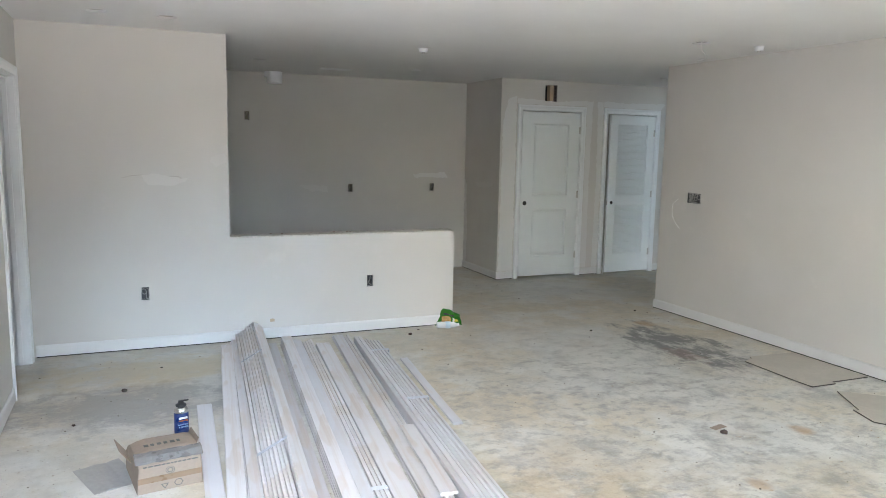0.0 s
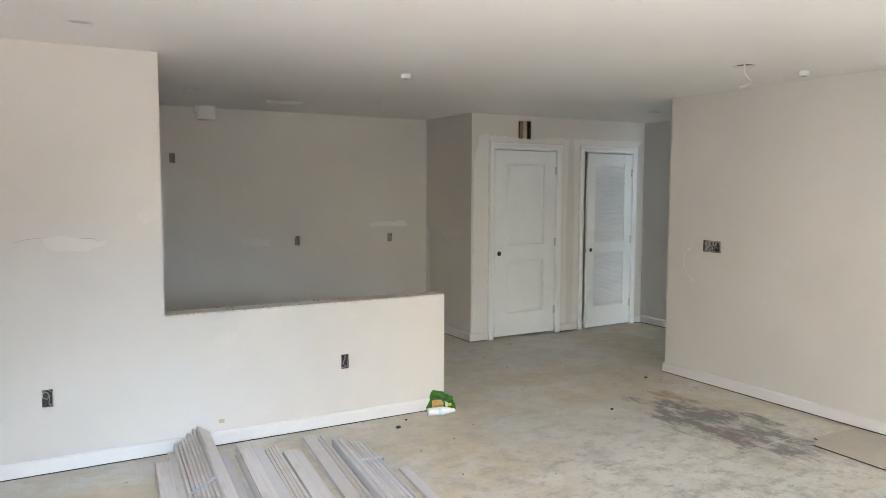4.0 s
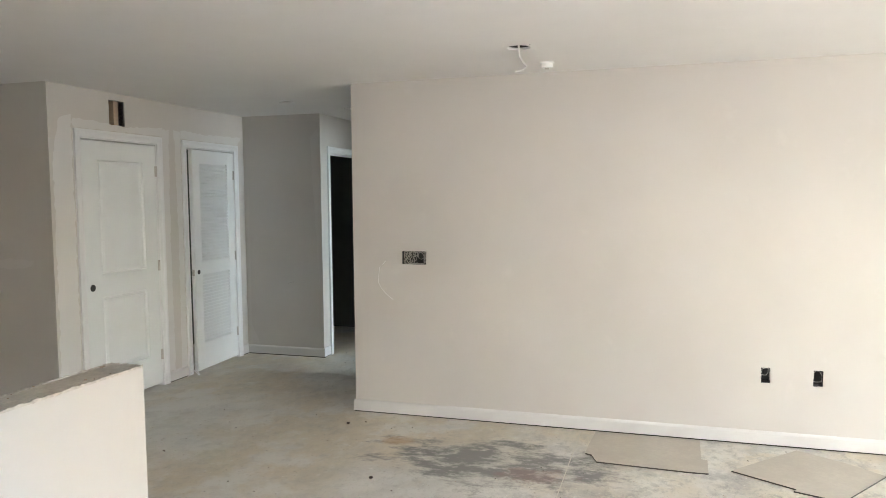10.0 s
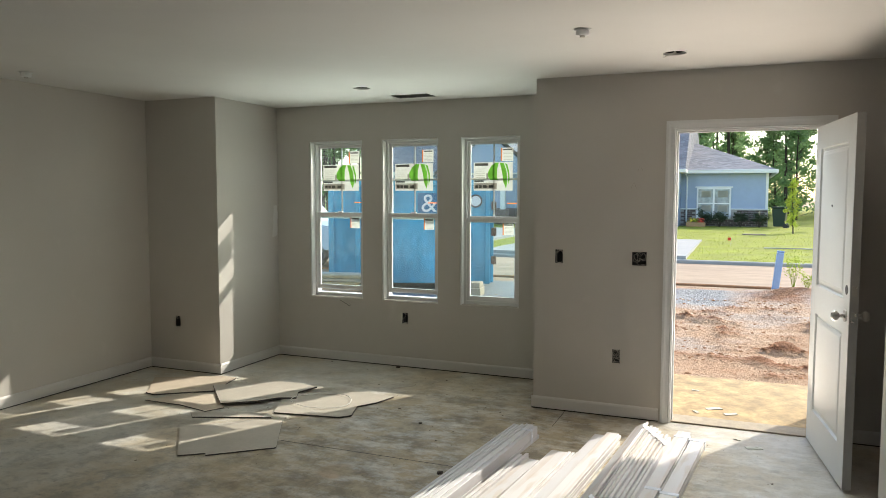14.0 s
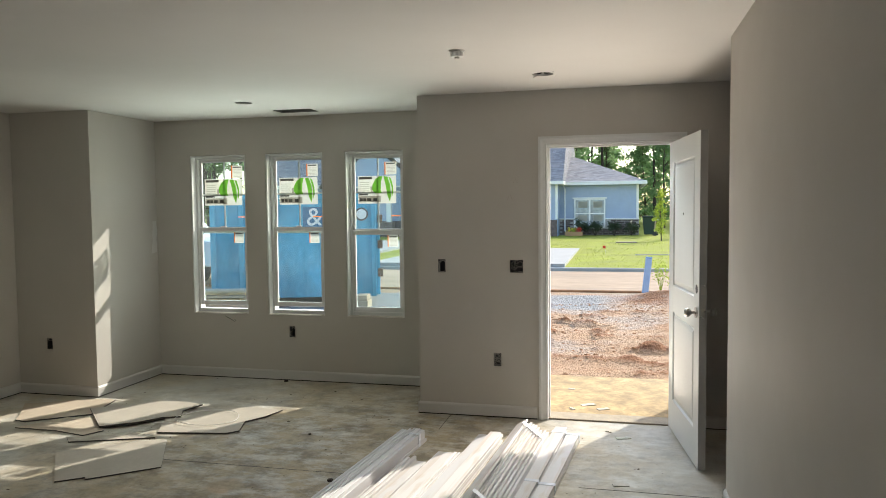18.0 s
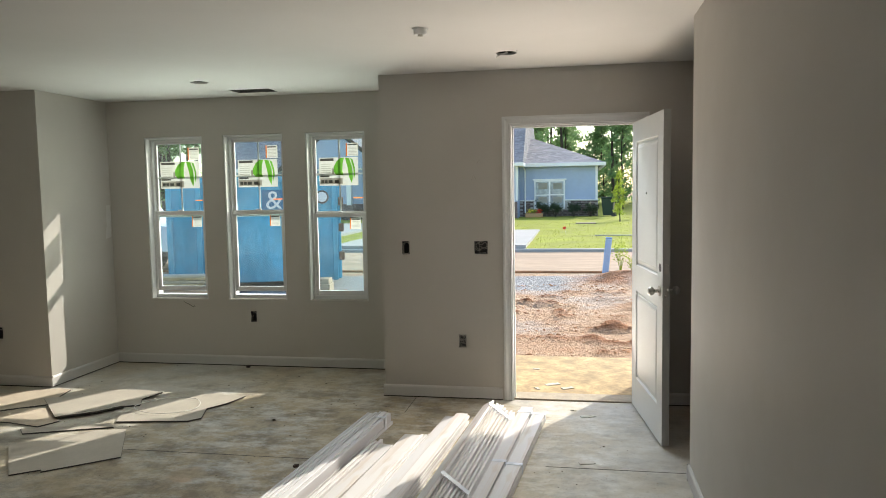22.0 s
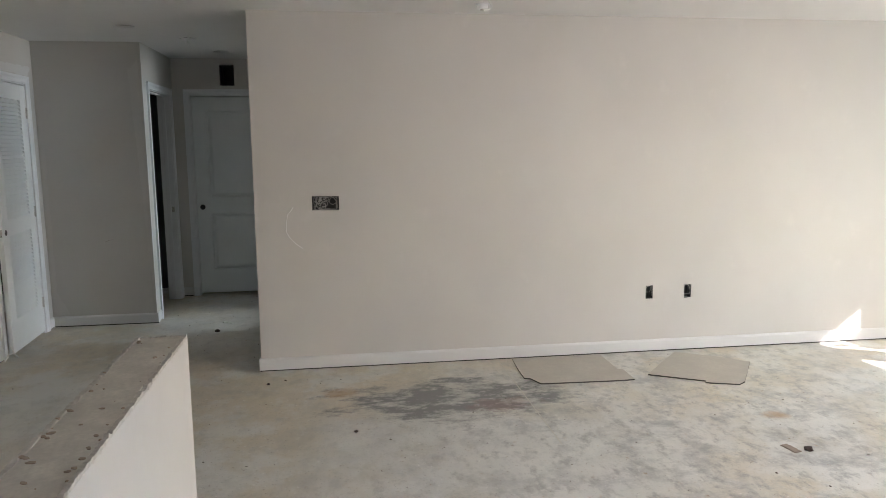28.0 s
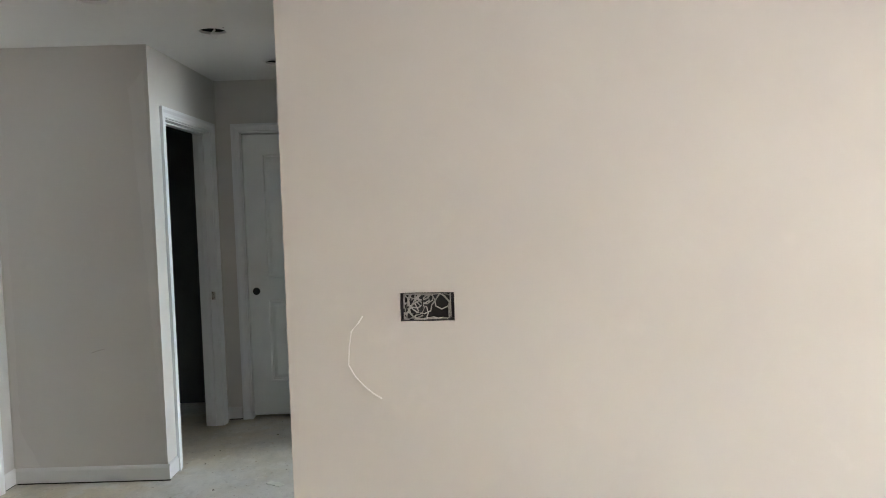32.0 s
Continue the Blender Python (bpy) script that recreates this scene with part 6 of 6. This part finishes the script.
# clods and pebbles in the yard
bm = bmesh.new()
rnd = random.Random(9)
for k in range(5200):
    x, y = rnd.uniform(-2.5, 4.5), -1.7 - 6.8 * rnd.random()
    if noise.fractal(Vector((x * 1.1, y * 2.6, 7.0)), 0.8, 2.1, 5) < rnd.uniform(-0.25, 0.35):
        continue
    r = rnd.choice((0.006, 0.009, 0.012, 0.014, 0.022)) * rnd.uniform(0.6, 1.2)
    m = Matrix.Translation((x, y, yard_z(x, y) + 0.1 * r)) @ Matrix.Rotation(rnd.uniform(0, 6), 4, "Z") @ Matrix.Diagonal((1.9, 1.2, 0.65, 1))
    pts = [m @ (Vector(q) * r * rnd.uniform(0.7, 1.4)) for q in ((1, 0, 0), (0.2, 0.95, 0), (-0.8, 0.5, 0), (-0.7, -0.7, 0), (0.4, -0.9, 0), (0.3, 0.2, 0.8), (-0.3, -0.2, 0.9))]
    vs = [bm.verts.new(q) for q in pts]
    for f in ((0, 1, 5), (1, 2, 5), (5, 2, 6), (2, 3, 6), (3, 4, 6), (6, 4, 5), (4, 0, 5)):
        bm.faces.new([vs[n] for n in f])
clods = part("clay_clods", bm, CLODMAT)
tagged(clods, "broken red clay clods over the yard", "clay", kind="stuff")


# ---- foliage ----
def add_leaves(bm, centre, radius, n, size, rnd, squash=0.8, shell=0.35):
    for _ in range(n):
        d = Vector((rnd.gauss(0, 1), rnd.gauss(0, 1), rnd.gauss(0, 1))).normalized()
        p = Vector(centre) + Vector((d.x, d.y, d.z * squash)) * radius * (shell + (1 - shell) * rnd.random() ** 0.6)
        a = Vector((rnd.uniform(-1, 1), rnd.uniform(-1, 1), rnd.uniform(-0.6, 0.6))).normalized()
        b = a.cross(d if abs(a.dot(d)) < 0.95 else Vector((0, 0, 1))).normalized()
        s = size * rnd.uniform(0.5, 1.2)
        bm.faces.new([bm.verts.new(q) for q in (p - a * s, p - b * s * 0.45, p + a * s, p + b * s * 0.45)])


def tapered(bm, p0, p1, r0, r1, sides=7, bend=0.0, rnd=None):
    pts = []
    for k in range(6):
        f = k / 5
        p = Vector(p0).lerp(Vector(p1), f)
        if bend:
            p += Vector((rnd.uniform(-1, 1), rnd.uniform(-1, 1), 0)) * bend * (0 < k < 5)
        pts.append((p, r0 + (r1 - r0) * f))
    rings = []
    for p, r in pts:
        rings.append([bm.verts.new(p + r * Vector((math.cos(q * math.tau / sides), math.sin(q * math.tau / sides), 0))) for q in range(sides)])
    for r, s in zip(rings, rings[1:]):
        for q in range(sides):
            bm.faces.new((r[q], r[(q + 1) % sides], s[(q + 1) % sides], s[q]))
    bm.faces.new(rings[-1])


def tall_tree(name, height, bare, spread, seed, leaf, label, n_clumps=34, leaf_size=0.30, per=46):
    rnd = random.Random(seed)
    t = thing(name, Matrix(), label, "tree", "woods behind the house")
    bm = bmesh.new()
    tapered(bm, (0, 0, -0.4), (rnd.uniform(-0.5, 0.5), rnd.uniform(-0.5, 0.5), height), 0.012 * height ** 0.95, 0.03, 8, 0.10, rnd)
    crown = bmesh.new()
    for k in range(n_clumps):
        f = (k + rnd.random()) / n_clumps
        z = height * (bare + (1 - bare) * f)
        a = rnd.uniform(0, math.tau)
        r = spread * (1 - 0.75 * f) * rnd.uniform(0.35, 1.1) + 0.2
        end = Vector((r * math.cos(a), r * math.sin(a), z + r * 0.15))
        tapered(bm, (0, 0, z - r * 0.25), end, 0.06, 0.012, 5)
        add_leaves(crown, end, 0.55 + 0.3 * spread * rnd.random() * 0.6, per, leaf_size, rnd, 0.6, 0.1)
    part("trunk", bm, BARK, t)
    part("crown", crown, leaf, t)
    return t


protos = [tall_tree("pine_tree", 17, 0.42, 2.6, 1, PINE, "tall thin pine behind the house", 24, 0.22, 60), tall_tree("pine_tree", 15, 0.35, 2.3, 2, PINE, "tall thin pine behind the house", 22, 0.22, 60),
          tall_tree("woodland_tree", 11, 0.12, 3.0, 3, BROAD, "leafy woodland tree behind the house", 30, 0.20, 64), tall_tree("woodland_tree", 8, 0.05, 2.6, 4, BROAD, "leafy woodland tree behind the house", 30, 0.19, 64)]
rnd = random.Random(2)
spots = []
for k in range(100):
    y = -51 - 34 * rnd.random() ** 1.4
    spots.append((rnd.uniform(-16, 8) if k < 50 else rnd.uniform(28, 50) if k < 84 else rnd.uniform(8, 70), y))
for n, (x, y) in enumerate(spots):
    p = protos[rnd.choice((0, 1, 0, 1, 2, 3)) if n >= 4 else n]
    sc = rnd.uniform(0.85, 1.2)
    m = pose(x, y, -0.25, 0, 0, rnd.uniform(0, 360))
    if n < 4:
        p.matrix_world = m
    else:
        copy_thing(p, m @ Matrix.Scale(sc, 4))

sap = thing("sapling", pose(-2.05, -30.8, -0.1), "young staked tree with yellow-green leaves on the lawn", "tree")
bm, crown = bmesh.new(), bmesh.new()
rnd = random.Random(6)
tapered(bm, (0, 0, -0.1), (0.1, 0, 2.3), 0.03, 0.012, 6, 0.03, rnd)
for k in range(26):
    z = 0.35 + 2.1 * (k + rnd.random()) / 26
    r = 0.30 * max(0.0, math.sin(math.pi * min(1, (z - 0.1) / 2.6))) ** 0.8 * rnd.uniform(0.2, 1.0)
    a = rnd.uniform(0, 6.3)
    e = (r * math.cos(a), r * math.sin(a), z)
    tapered(bm, (0.03, 0, z - 0.2), e, 0.012, 0.004, 4)
    add_leaves(crown, e, 0.20, 46, 0.06, rnd, 0.9, 0.1)
part("trunk", bm, BARK, sap)
part("crown", crown, SAPLING, sap)


def shrub(x, y, z, r, h, seed, leaf, label, size=0.05, n=420, name="shrub", stem=None):
    rnd = random.Random(seed)
    t = thing(name, pose(x, y, z), label, "shrub")
    bm, crown = bmesh.new(), bmesh.new()
    for k in range(7):
        a = k * 0.9 + rnd.random()
        e = (r * 0.6 * math.cos(a), r * 0.6 * math.sin(a), h * rnd.uniform(0.4, 0.8))
        tapered(bm, (0, 0, -0.05), e, 0.02 if stem is None else 0.006, 0.006 if stem is None else 0.002, 5)
        add_leaves(crown, e, r * 0.55, n // 7, size, rnd, h / r * 0.55, 0.1)
    part("stems", bm, stem or BARK, t)
    part("leaves", crown, leaf, t)
    return t


for n, (x, r, h) in enumerate(((2.0, 0.42, 1.0), (1.25, 0.40, 0.95), (0.2, 0.40, 0.85), (-0.75, 0.42, 0.85))):
    shrub(x, -37.1, -0.08, r, h, n + 20, SHRUB, "dark green foundation shrub by the brick base", 0.075)
shrub(-0.86, -9.6, -0.14, 0.16, 0.72, 41, SAPLING, "bright green weeds sprouting on the dirt mound", 0.024, 380, "weed_clump", SAPLING)
shrub(-1.08, -9.35, -0.12, 0.13, 0.32, 42, SAPLING, "bright green weeds sprouting on the dirt mound", 0.022, 220, "weed_clump", SAPLING)

# ---- utility post, flags, plank ----
post = thing("utility_marker", pose(-0.57, -10.25, -0.32, 0, -6, 8), "leaning light blue plastic utility marker post", "marker post")
part("post", box(-0.065, 0.065, -0.035, 0.035, 0, 0.80, 0.012), plain("sky_blue_plastic", (0.33, 0.47, 0.72), 0.4), post)
part("post_cap", box(-0.07, 0.07, -0.04, 0.04, 0.80, 0.835, 0.014), plain("sky_blue_cap", (0.25, 0.42, 0.72), 0.4), post)
RED = plain("red_flag", (0.75, 0.05, 0.02), 0.5)
for x, y, z in ((0.42, -21.4, -0.13), (-3.2, -21.2, -0.13)):
    fl = thing("marker_flag", pose(x, y, z, 0, 0, 15), "small red utility flag on a wire", "flag", "utility flags")
    part("stake", cyl((0, 0, 0.15), 0.006, 0.34, segments=6), STEEL, fl)
    part("flag", box(0.0, 0.11, -0.003, 0.003, 0.20, 0.30), RED, fl)
bd = part("plank", box(-0.9, 0.9, -0.05, 0.05, 0, 0.03), CONC)
bd.matrix_world = pose(-1.5, -20.6, -0.12, 0, 0, 2)
tagged(bd, "pale plank lying on the lawn", "plank")
bd = part("cardboard_scrap", ragged_ridge(-0.45, 0.45, -0.3, 0.25, 0.0, 0.05, 61, 0.12), CARD)
bd.matrix_world = pose(-0.4, -29.2, -0.11, 0, 0, 8)
tagged(bd, "flattened tan cardboard on the lawn", "scrap")

# ---- bin and planter ----
bin_ = thing("wheelie_bin", pose(-1.75, -37.2, -0.09, 0, 0, -10), "dark green wheeled rubbish bin with blue rails", "bin")
bm = bmesh.new()
lo = [bm.verts.new((sx * 0.27, sy * 0.27, 0.08)) for sx, sy in ((-1, -1), (1, -1), (1, 1), (-1, 1))]
hi = [bm.verts.new((sx * 0.35, sy * 0.37, 1.04)) for sx, sy in ((-1, -1), (1, -1), (1, 1), (-1, 1))]
for k in range(4):
    bm.faces.new((lo[k], lo[(k + 1) % 4], hi[(k + 1) % 4], hi[k]))
bm.faces.new(lo[::-1])
bm.faces.new(hi)
bmesh.ops.bevel(bm, geom=bm.edges, offset=0.03, segments=2, affect="EDGES")
GREENBIN = plain("bin_green", (0.012, 0.035, 0.028), 0.45)
part("tub", bm, GREENBIN, bin_)
part("lid", box(-0.38, 0.38, -0.40, 0.40, 1.04, 1.13, 0.03), GREENBIN, bin_)
BLUERAIL = plain("blue_rail", (0.03, 0.10, 0.42), 0.4)
part("handle", box(-0.46, -0.36, -0.28, 0.28, 0.88, 0.98, 0.02), BLUERAIL, bin_, "blue handle rail")
for y in (-0.3, 0.3):
    part("wheel", cyl((-0.32, y, 0.11), 0.13, 0.06, "y", 20), BLACK, bin_)
pl = thing("planter", pose(2.45, -36.6, -0.07), "tan window-box planter with red and yellow flowers", "planter")
part("trough", box(-0.5, 0.5, -0.15, 0.15, 0, 0.24, 0.02), surf("terracotta_tan", (0.42, 0.25, 0.13), 0.8), pl)
for k, (mt, cx) in enumerate(((RED, -0.25), (plain("yellow_petals", (0.75, 0.6, 0.05), 0.6), 0.2), (SAPLING, 0.0))):
    bm = bmesh.new()
    add_leaves(bm, (cx, 0, 0.34), 0.24, 120, 0.05, random.Random(k), 0.7)
    part("flowers", bm, mt, pl)


# ---- the blue house ----
HY, HX0, HX1, HZ, EAVE = -37.8, -1.15, 3.35, -0.12, 2.95
house = thing("blue_house", pose(0, 0, 0), "single-storey blue house with brick base and grey hipped roof", "house")


def lap_siding(x0, x1, z0, z1, y, face):
    """Overlapping boards on a wall plane; face is the way that it looks along y."""
    bm = bmesh.new()
    n = round((z1 - z0) / 0.15)
    p = (z1 - z0) / n
    prev = None
    for k in range(n):
        a = [bm.verts.new((x, y + face * d, z)) for x, d, z in ((x0, 0.022, z0 + k * p), (x1, 0.022, z0 + k * p), (x1, 0.004, z0 + (k + 1) * p), (x0, 0.004, z0 + (k + 1) * p))]
        bm.faces.new(a if face > 0 else a[::-1])
        if prev:
            q = [prev[3], prev[2], a[1], a[0]]
            bm.faces.new(q)
        prev = a
    return bm


def house_block(x0, x1, y0, y1, base, siding_to):
    part("wall", box(x0, x1, y0, y1, HZ - 0.3, siding_to), SIDING, house)
    part("siding", lap_siding(x0 + 0.1, x1 - 0.1, base, siding_to, y1, 1), SIDING, house)
    part("corner_board", box(x0 - 0.02, x0 + 0.11, y1 - 0.1, y1 + 0.04, base, siding_to), TRIM, house)


house_block(HX0, HX1, HY - 12, HY, 0.92, EAVE)
house_block(HX1, 21.3, HY - 14, HY + 1.6, 0.92, EAVE)
part("base_course", box(HX0 - 0.03, HX1 + 0.06, HY - 0.5, HY + 0.05, HZ - 0.3, 0.86), MORTAR, house)
part("brick_cap", box(HX0 - 0.05, HX1 + 0.1, HY - 0.4, HY + 0.09, 0.86, 0.92, 0.01), TRIM, house, "white cap over the brick base")
part("base_course", box(HX1 + 0.02, 21.4, HY + 1.1, HY + 1.65, HZ - 0.3, 0.86), BRICK, house)


def hip_roof(x0, x1, y0, y1, z, rise, ridge_in, over=0.45, gable_x=None):
    bm = bmesh.new()
    x0, x1, y0, y1 = x0 - over, x1 + over, y0 - over, y1 + over
    ym = (y0 + y1) / 2
    v = [bm.verts.new(p) for p in ((x0, y0, z), (x1, y0, z), (x1, y1, z), (x0, y1, z), (x0 + ridge_in, ym, z + rise), (x1 - ridge_in, ym, z + rise))]
    for f in ((3, 2, 5, 4), (1, 0, 4, 5), (0, 3, 4), (2, 1, 5), (0, 1, 2, 3)):
        bm.faces.new([v[k] for k in f])
    bmesh.ops.recalc_face_normals(bm, faces=bm.faces)
    part("roof", bm, SHINGLE, house)
    bm = box(x0, x1, y1 - 0.02, y1 + 0.10, z - 0.18, z + 0.02, 0.01)
    part("gutter", bm, TRIM, house, "white gutter and fascia")
    part("fascia", box(x0 - 0.03, x0 + 0.04, y0, y1, z - 0.18, z + 0.01), TRIM, house)
    part("soffit", box(x0 + 0.04, x1 - 0.04, y1 - over - 0.1, y1 - 0.02, z - 0.17, z - 0.14), TRIM, house)


hip_roof(HX0, 10.0, HY - 12, HY, EAVE + 0.08, 1.85, 4.35)
hip_roof(HX1 + 0.1, 21.3, HY - 14, HY + 1.6, EAVE + 0.1, 5.4, 0.15)
# front gable with its column
bm = bmesh.new()
g = [bm.verts.new(p) for p in ((11.2, HY + 2.3, EAVE), (17.0, HY + 2.3, EAVE), (14.1, HY + 2.3, EAVE + 2.3))]
bm.faces.new(g)
bk = bmesh.ops.extrude_face_region(bm, geom=list(bm.faces))
for v in bk["geom"]:
    if isinstance(v, bmesh.types.BMVert):
        v.co.y -= 4.5
part("gable", bm, SIDING, house)
for sx in (-1, 1):
    bm = bmesh.new()
    q = [(14.1, EAVE + 2.45), (14.1 + sx * 3.3, EAVE - 0.12), (14.1 + sx * 3.3, EAVE + 0.06), (14.1, EAVE + 2.65)]
    a = [bm.verts.new((x, HY + 2.65, z)) for x, z in q]
    b2 = [bm.verts.new((x, HY - 2.5, z)) for x, z in q]
    bm.faces.new(a)
    for k in range(4):
        bm.faces.new((a[k], a[(k + 1) % 4], b2[(k + 1) % 4], b2[k]))
    bmesh.ops.recalc_face_normals(bm, faces=bm.faces)
    part("roof", bm, SHINGLE, house)
    bm = bmesh.new()
    a = [bm.verts.new((x, HY + 2.67, z)) for x, z in q]
    bm.faces.new(a)
    bmesh.ops.solidify(bm, geom=bm.faces, thickness=0.06)
    part("barge_board", bm, TRIM, house, "white barge board")
for x in (11.8, 13.2):
    part("column", box(x - 0.14, x + 0.14, HY + 2.0, HY + 2.28, 0.8, EAVE, 0.01), TRIM, house, "white porch column")
    part("pier", box(x - 0.28, x + 0.28, HY + 1.85, HY + 2.42, HZ - 0.3, 0.8, 0.01), BRICK, house, "brick column pier")
part("downspout", add_tube(bmesh.new(), [(HX1 - 0.2, HY + 0.5, EAVE), (HX1 - 0.25, HY + 0.4, EAVE - 0.1), (HX1 - 0.32, HY + 0.1, EAVE - 0.3), (HX1 - 0.32, HY + 0.1, 0.2), (HX1 - 0.45, HY + 0.35, 0.0)], 0.05), TRIM, house, "white downspout")
# twin window
part("window_trim", box(0.70, 2.50, HY + 0.02, HY + 0.12, 0.36, 2.06, 0.008), TRIM, house)
part("window_head", box(0.62, 2.58, HY + 0.02, HY + 0.14, 2.06, 2.14, 0.008), TRIM, house)
# reflections are painted into the glass colour as pale blotches
DARKGLASS = surf("glass_with_painted_reflection", (0.42, 0.47, 0.49), 0.06, 0.5, 1.6, 5, 0.05)
for x0 in (0.79, 1.65):
    for z0, z1 in ((0.44, 1.17), (1.23, 1.98)):
        part("pane", box(x0, x0 + 0.76, HY + 0.115, HY + 0.128, z0, z1), DARKGLASS, house)
        part("blind", box(x0 + 0.08, x0 + 0.60, HY + 0.1285, HY + 0.1305, z0 + 0.30, z1 - 0.08), FADED, house, "half-drawn pale blind")

# individual bricks of the base
bm = box(0, 0.295, 0, 0.02, 0, 0.095, 0.006)
first = part("brick", bm, BRICK, house)
first.location = (HX0, HY + 0.045, HZ - 0.02)
for row in range(9):
    for col in range(15):
        x = HX0 + col * 0.31 + (0.155 if row % 2 else 0)
        if x > HX1 - 0.3 or 0.40 < x < 2.5 and row > 3:
            continue
        o = first.copy()
        scene.collection.objects.link(o)
        o.location = (x, HY + 0.045, HZ - 0.02 + row * 0.108)

PALEWOOD = surf("weathered_pale_boards", (0.52, 0.47, 0.40), 0.8, 0.2, 4, 40, 0.2)
# ---- roll-off container ----
BLUE = surf("scuffed_blue_paint", (0.085, 0.42, 0.62), 0.45, 0.4, 1.4, 16, 0.15, stretch=(1, 1, 0.35))
RUST = surf("rusty_steel", (0.17, 0.10, 0.06), 0.8, 0.3, 6, 40, 0.3)
skip = thing("roll_off_container", pose(4.60, -7.8, -0.28, 0, 0, 20), "blue steel roll-off rubbish container, scuffed", "dumpster")
L, Wd, Hh = 5.6, 3.15, 2.16
part("front_panel", box(0, Wd, -0.06, 0.0, 0.16, Hh, 0.01), BLUE, skip)
part("side_panel", box(0, 0.06, -L, -0.061, 0.16, Hh, 0.01), BLUE, skip)
part("side_panel", box(Wd - 0.06, Wd, -L, -0.061, 0.16, Hh, 0.01), BLUE, skip)
part("rear_panel", box(0.061, Wd - 0.061, -L, -L + 0.06, 0.16, Hh, 0.01), BLUE, skip)
part("bin_floor", box(0.061, Wd - 0.061, -L + 0.06, -0.061, 0.16, 0.22), RUST, skip)
part("top_rail", box(-0.05, Wd + 0.05, -0.10, 0.06, Hh - 0.10, Hh + 0.02, 0.015), BLUE, skip)
for x in (0.0, 0.62, Wd - 0.62, Wd - 0.1):
    part("rib", box(x, x + 0.10, 0.001, 0.07, 0.16, Hh - 0.1, 0.012), BLUE, skip)
for k in range(7):
    part("rib", box(-0.075, -0.001, -0.3 - k * 0.82, -0.2 - k * 0.82, 0.16, Hh - 0.1, 0.012), BLUE, skip)
for z in (0.55, 1.1, 1.6):
    part("hinge_lug", box(-0.12, -0.02, 0.0705, 0.13, z, z + 0.16, 0.01), RUST, skip)
part("skid_rail", box(0.5, 0.62, -L, -0.1, 0.0, 0.16), RUST, skip)
part("skid_rail", box(Wd - 0.62, Wd - 0.5, -L, -0.1, 0.0, 0.16), RUST, skip)
sign = part("sign_plate", box(0.97, 1.41, 0.002, 0.012, 1.52, 1.92), plain("dark_blue_sign", (0.05, 0.17, 0.30), 0.5), skip, "dark blue sign plate with a white ampersand")
lettering("&", 0.50, pose(1.19, 0.014, 1.56, 90, 0, 180), plain("white_sign_print", (0.8, 0.8, 0.8), 0.5), sign)
ring_mark(0.28, 1.77, 0.13, skip, 0.075, 24, 0.25)
part("mark_disc", cyl((0.28, 0.073, 1.77), 0.10, 0.002, "y", 24), TRIM, skip, "round white plain mark")
part("red_stripe", box(0.72, 1.0, 0.002, 0.006, 1.55, 1.58), RED, skip)
blk = thing("timber_block", pose(4.62, -7.55, -0.30, 0, 0, 8), "weathered timber blocks under the container", "timber")
part("block", box(0, 0.28, 0, 0.4, 0, 0.16, 0.01), RAWWOOD, blk)
part("block", box(0.02, 0.25, 0.03, 0.37, 0.16, 0.26, 0.01), RAWWOOD, blk)
# stacked sheathing and boards by the window
stk = thing("board_stack", pose(6.3, -6.1, -0.30, 0, 0, 10), "stack of weathered pale boards on the gravel", "lumber")
rnd = random.Random(14)
for k in range(9):
    for c in range(3):
        a = rnd.uniform(-0.12, 0.12)
        part("board", box(a, a + 2.3, 0.21 * c, 0.21 * c + 0.19, 0.055 * k, 0.055 * k + 0.045, 0.004), (RAWWOOD, PALEWOOD, PORCH)[rnd.randrange(3)], stk)

# ---- white pickup parked beyond the container ----
car = thing("pickup_truck", pose(12.2, -11.7, -0.262, 0, 0, 86), "white pickup truck parked on the street", "truck")
CARWHITE = surf("white_car_paint", (0.62, 0.68, 0.75), 0.2, 0.03, 2, 60, 0.0)


def profile_solid(pts, half, inset=0.0, top_from=9):
    bm = bmesh.new()
    sides = []
    for s in (-1, 1):
        sides.append([bm.verts.new((s * (half - (inset if z > top_from else 0)), y, z)) for y, z in pts])
    n = len(pts)
    for k in range(n):
        bm.faces.new((sides[0][k], sides[0][(k + 1) % n], sides[1][(k + 1) % n], sides[1][k]))
    bm.faces.new(sides[0])
    bm.faces.new(sides[1])
    bmesh.ops.recalc_face_normals(bm, faces=bm.faces)
    bmesh.ops.bevel(bm, geom=bm.edges, offset=0.03, segments=2, affect="EDGES")
    return bm


part("body", profile_solid([(-2.8, 0.45), (2.7, 0.45), (2.78, 0.75), (2.6, 1.05), (1.35, 1.15), (-2.8, 1.12)], 0.98), CARWHITE, car)
part("cab", profile_solid([(-0.75, 1.10), (1.35, 1.10), (0.75, 1.75), (-0.6, 1.80)], 0.92, 0.14, 1.5), CARWHITE, car)
part("side_glass", profile_solid([(-0.60, 1.2), (1.15, 1.2), (0.68, 1.66), (-0.52, 1.70)], 0.95, 0.13, 1.5), DARKGLASS, car, "dark side windows")
for y in (-1.75, 1.85):
    for s in (-1, 1):
        w = part("wheel", cyl((s * 0.86, y, 0.38), 0.38, 0.24, "x", 24), BLACK, car)
        part("rim", cyl((s * 0.985, y, 0.38), 0.22, 0.02, "x", 20), STEEL, w)
for s in (-1, 1):
    part("headlight", box(s * 0.72 - 0.16, s * 0.72 + 0.16, 2.70, 2.79, 0.74, 0.92, 0.01), GLASS, car)
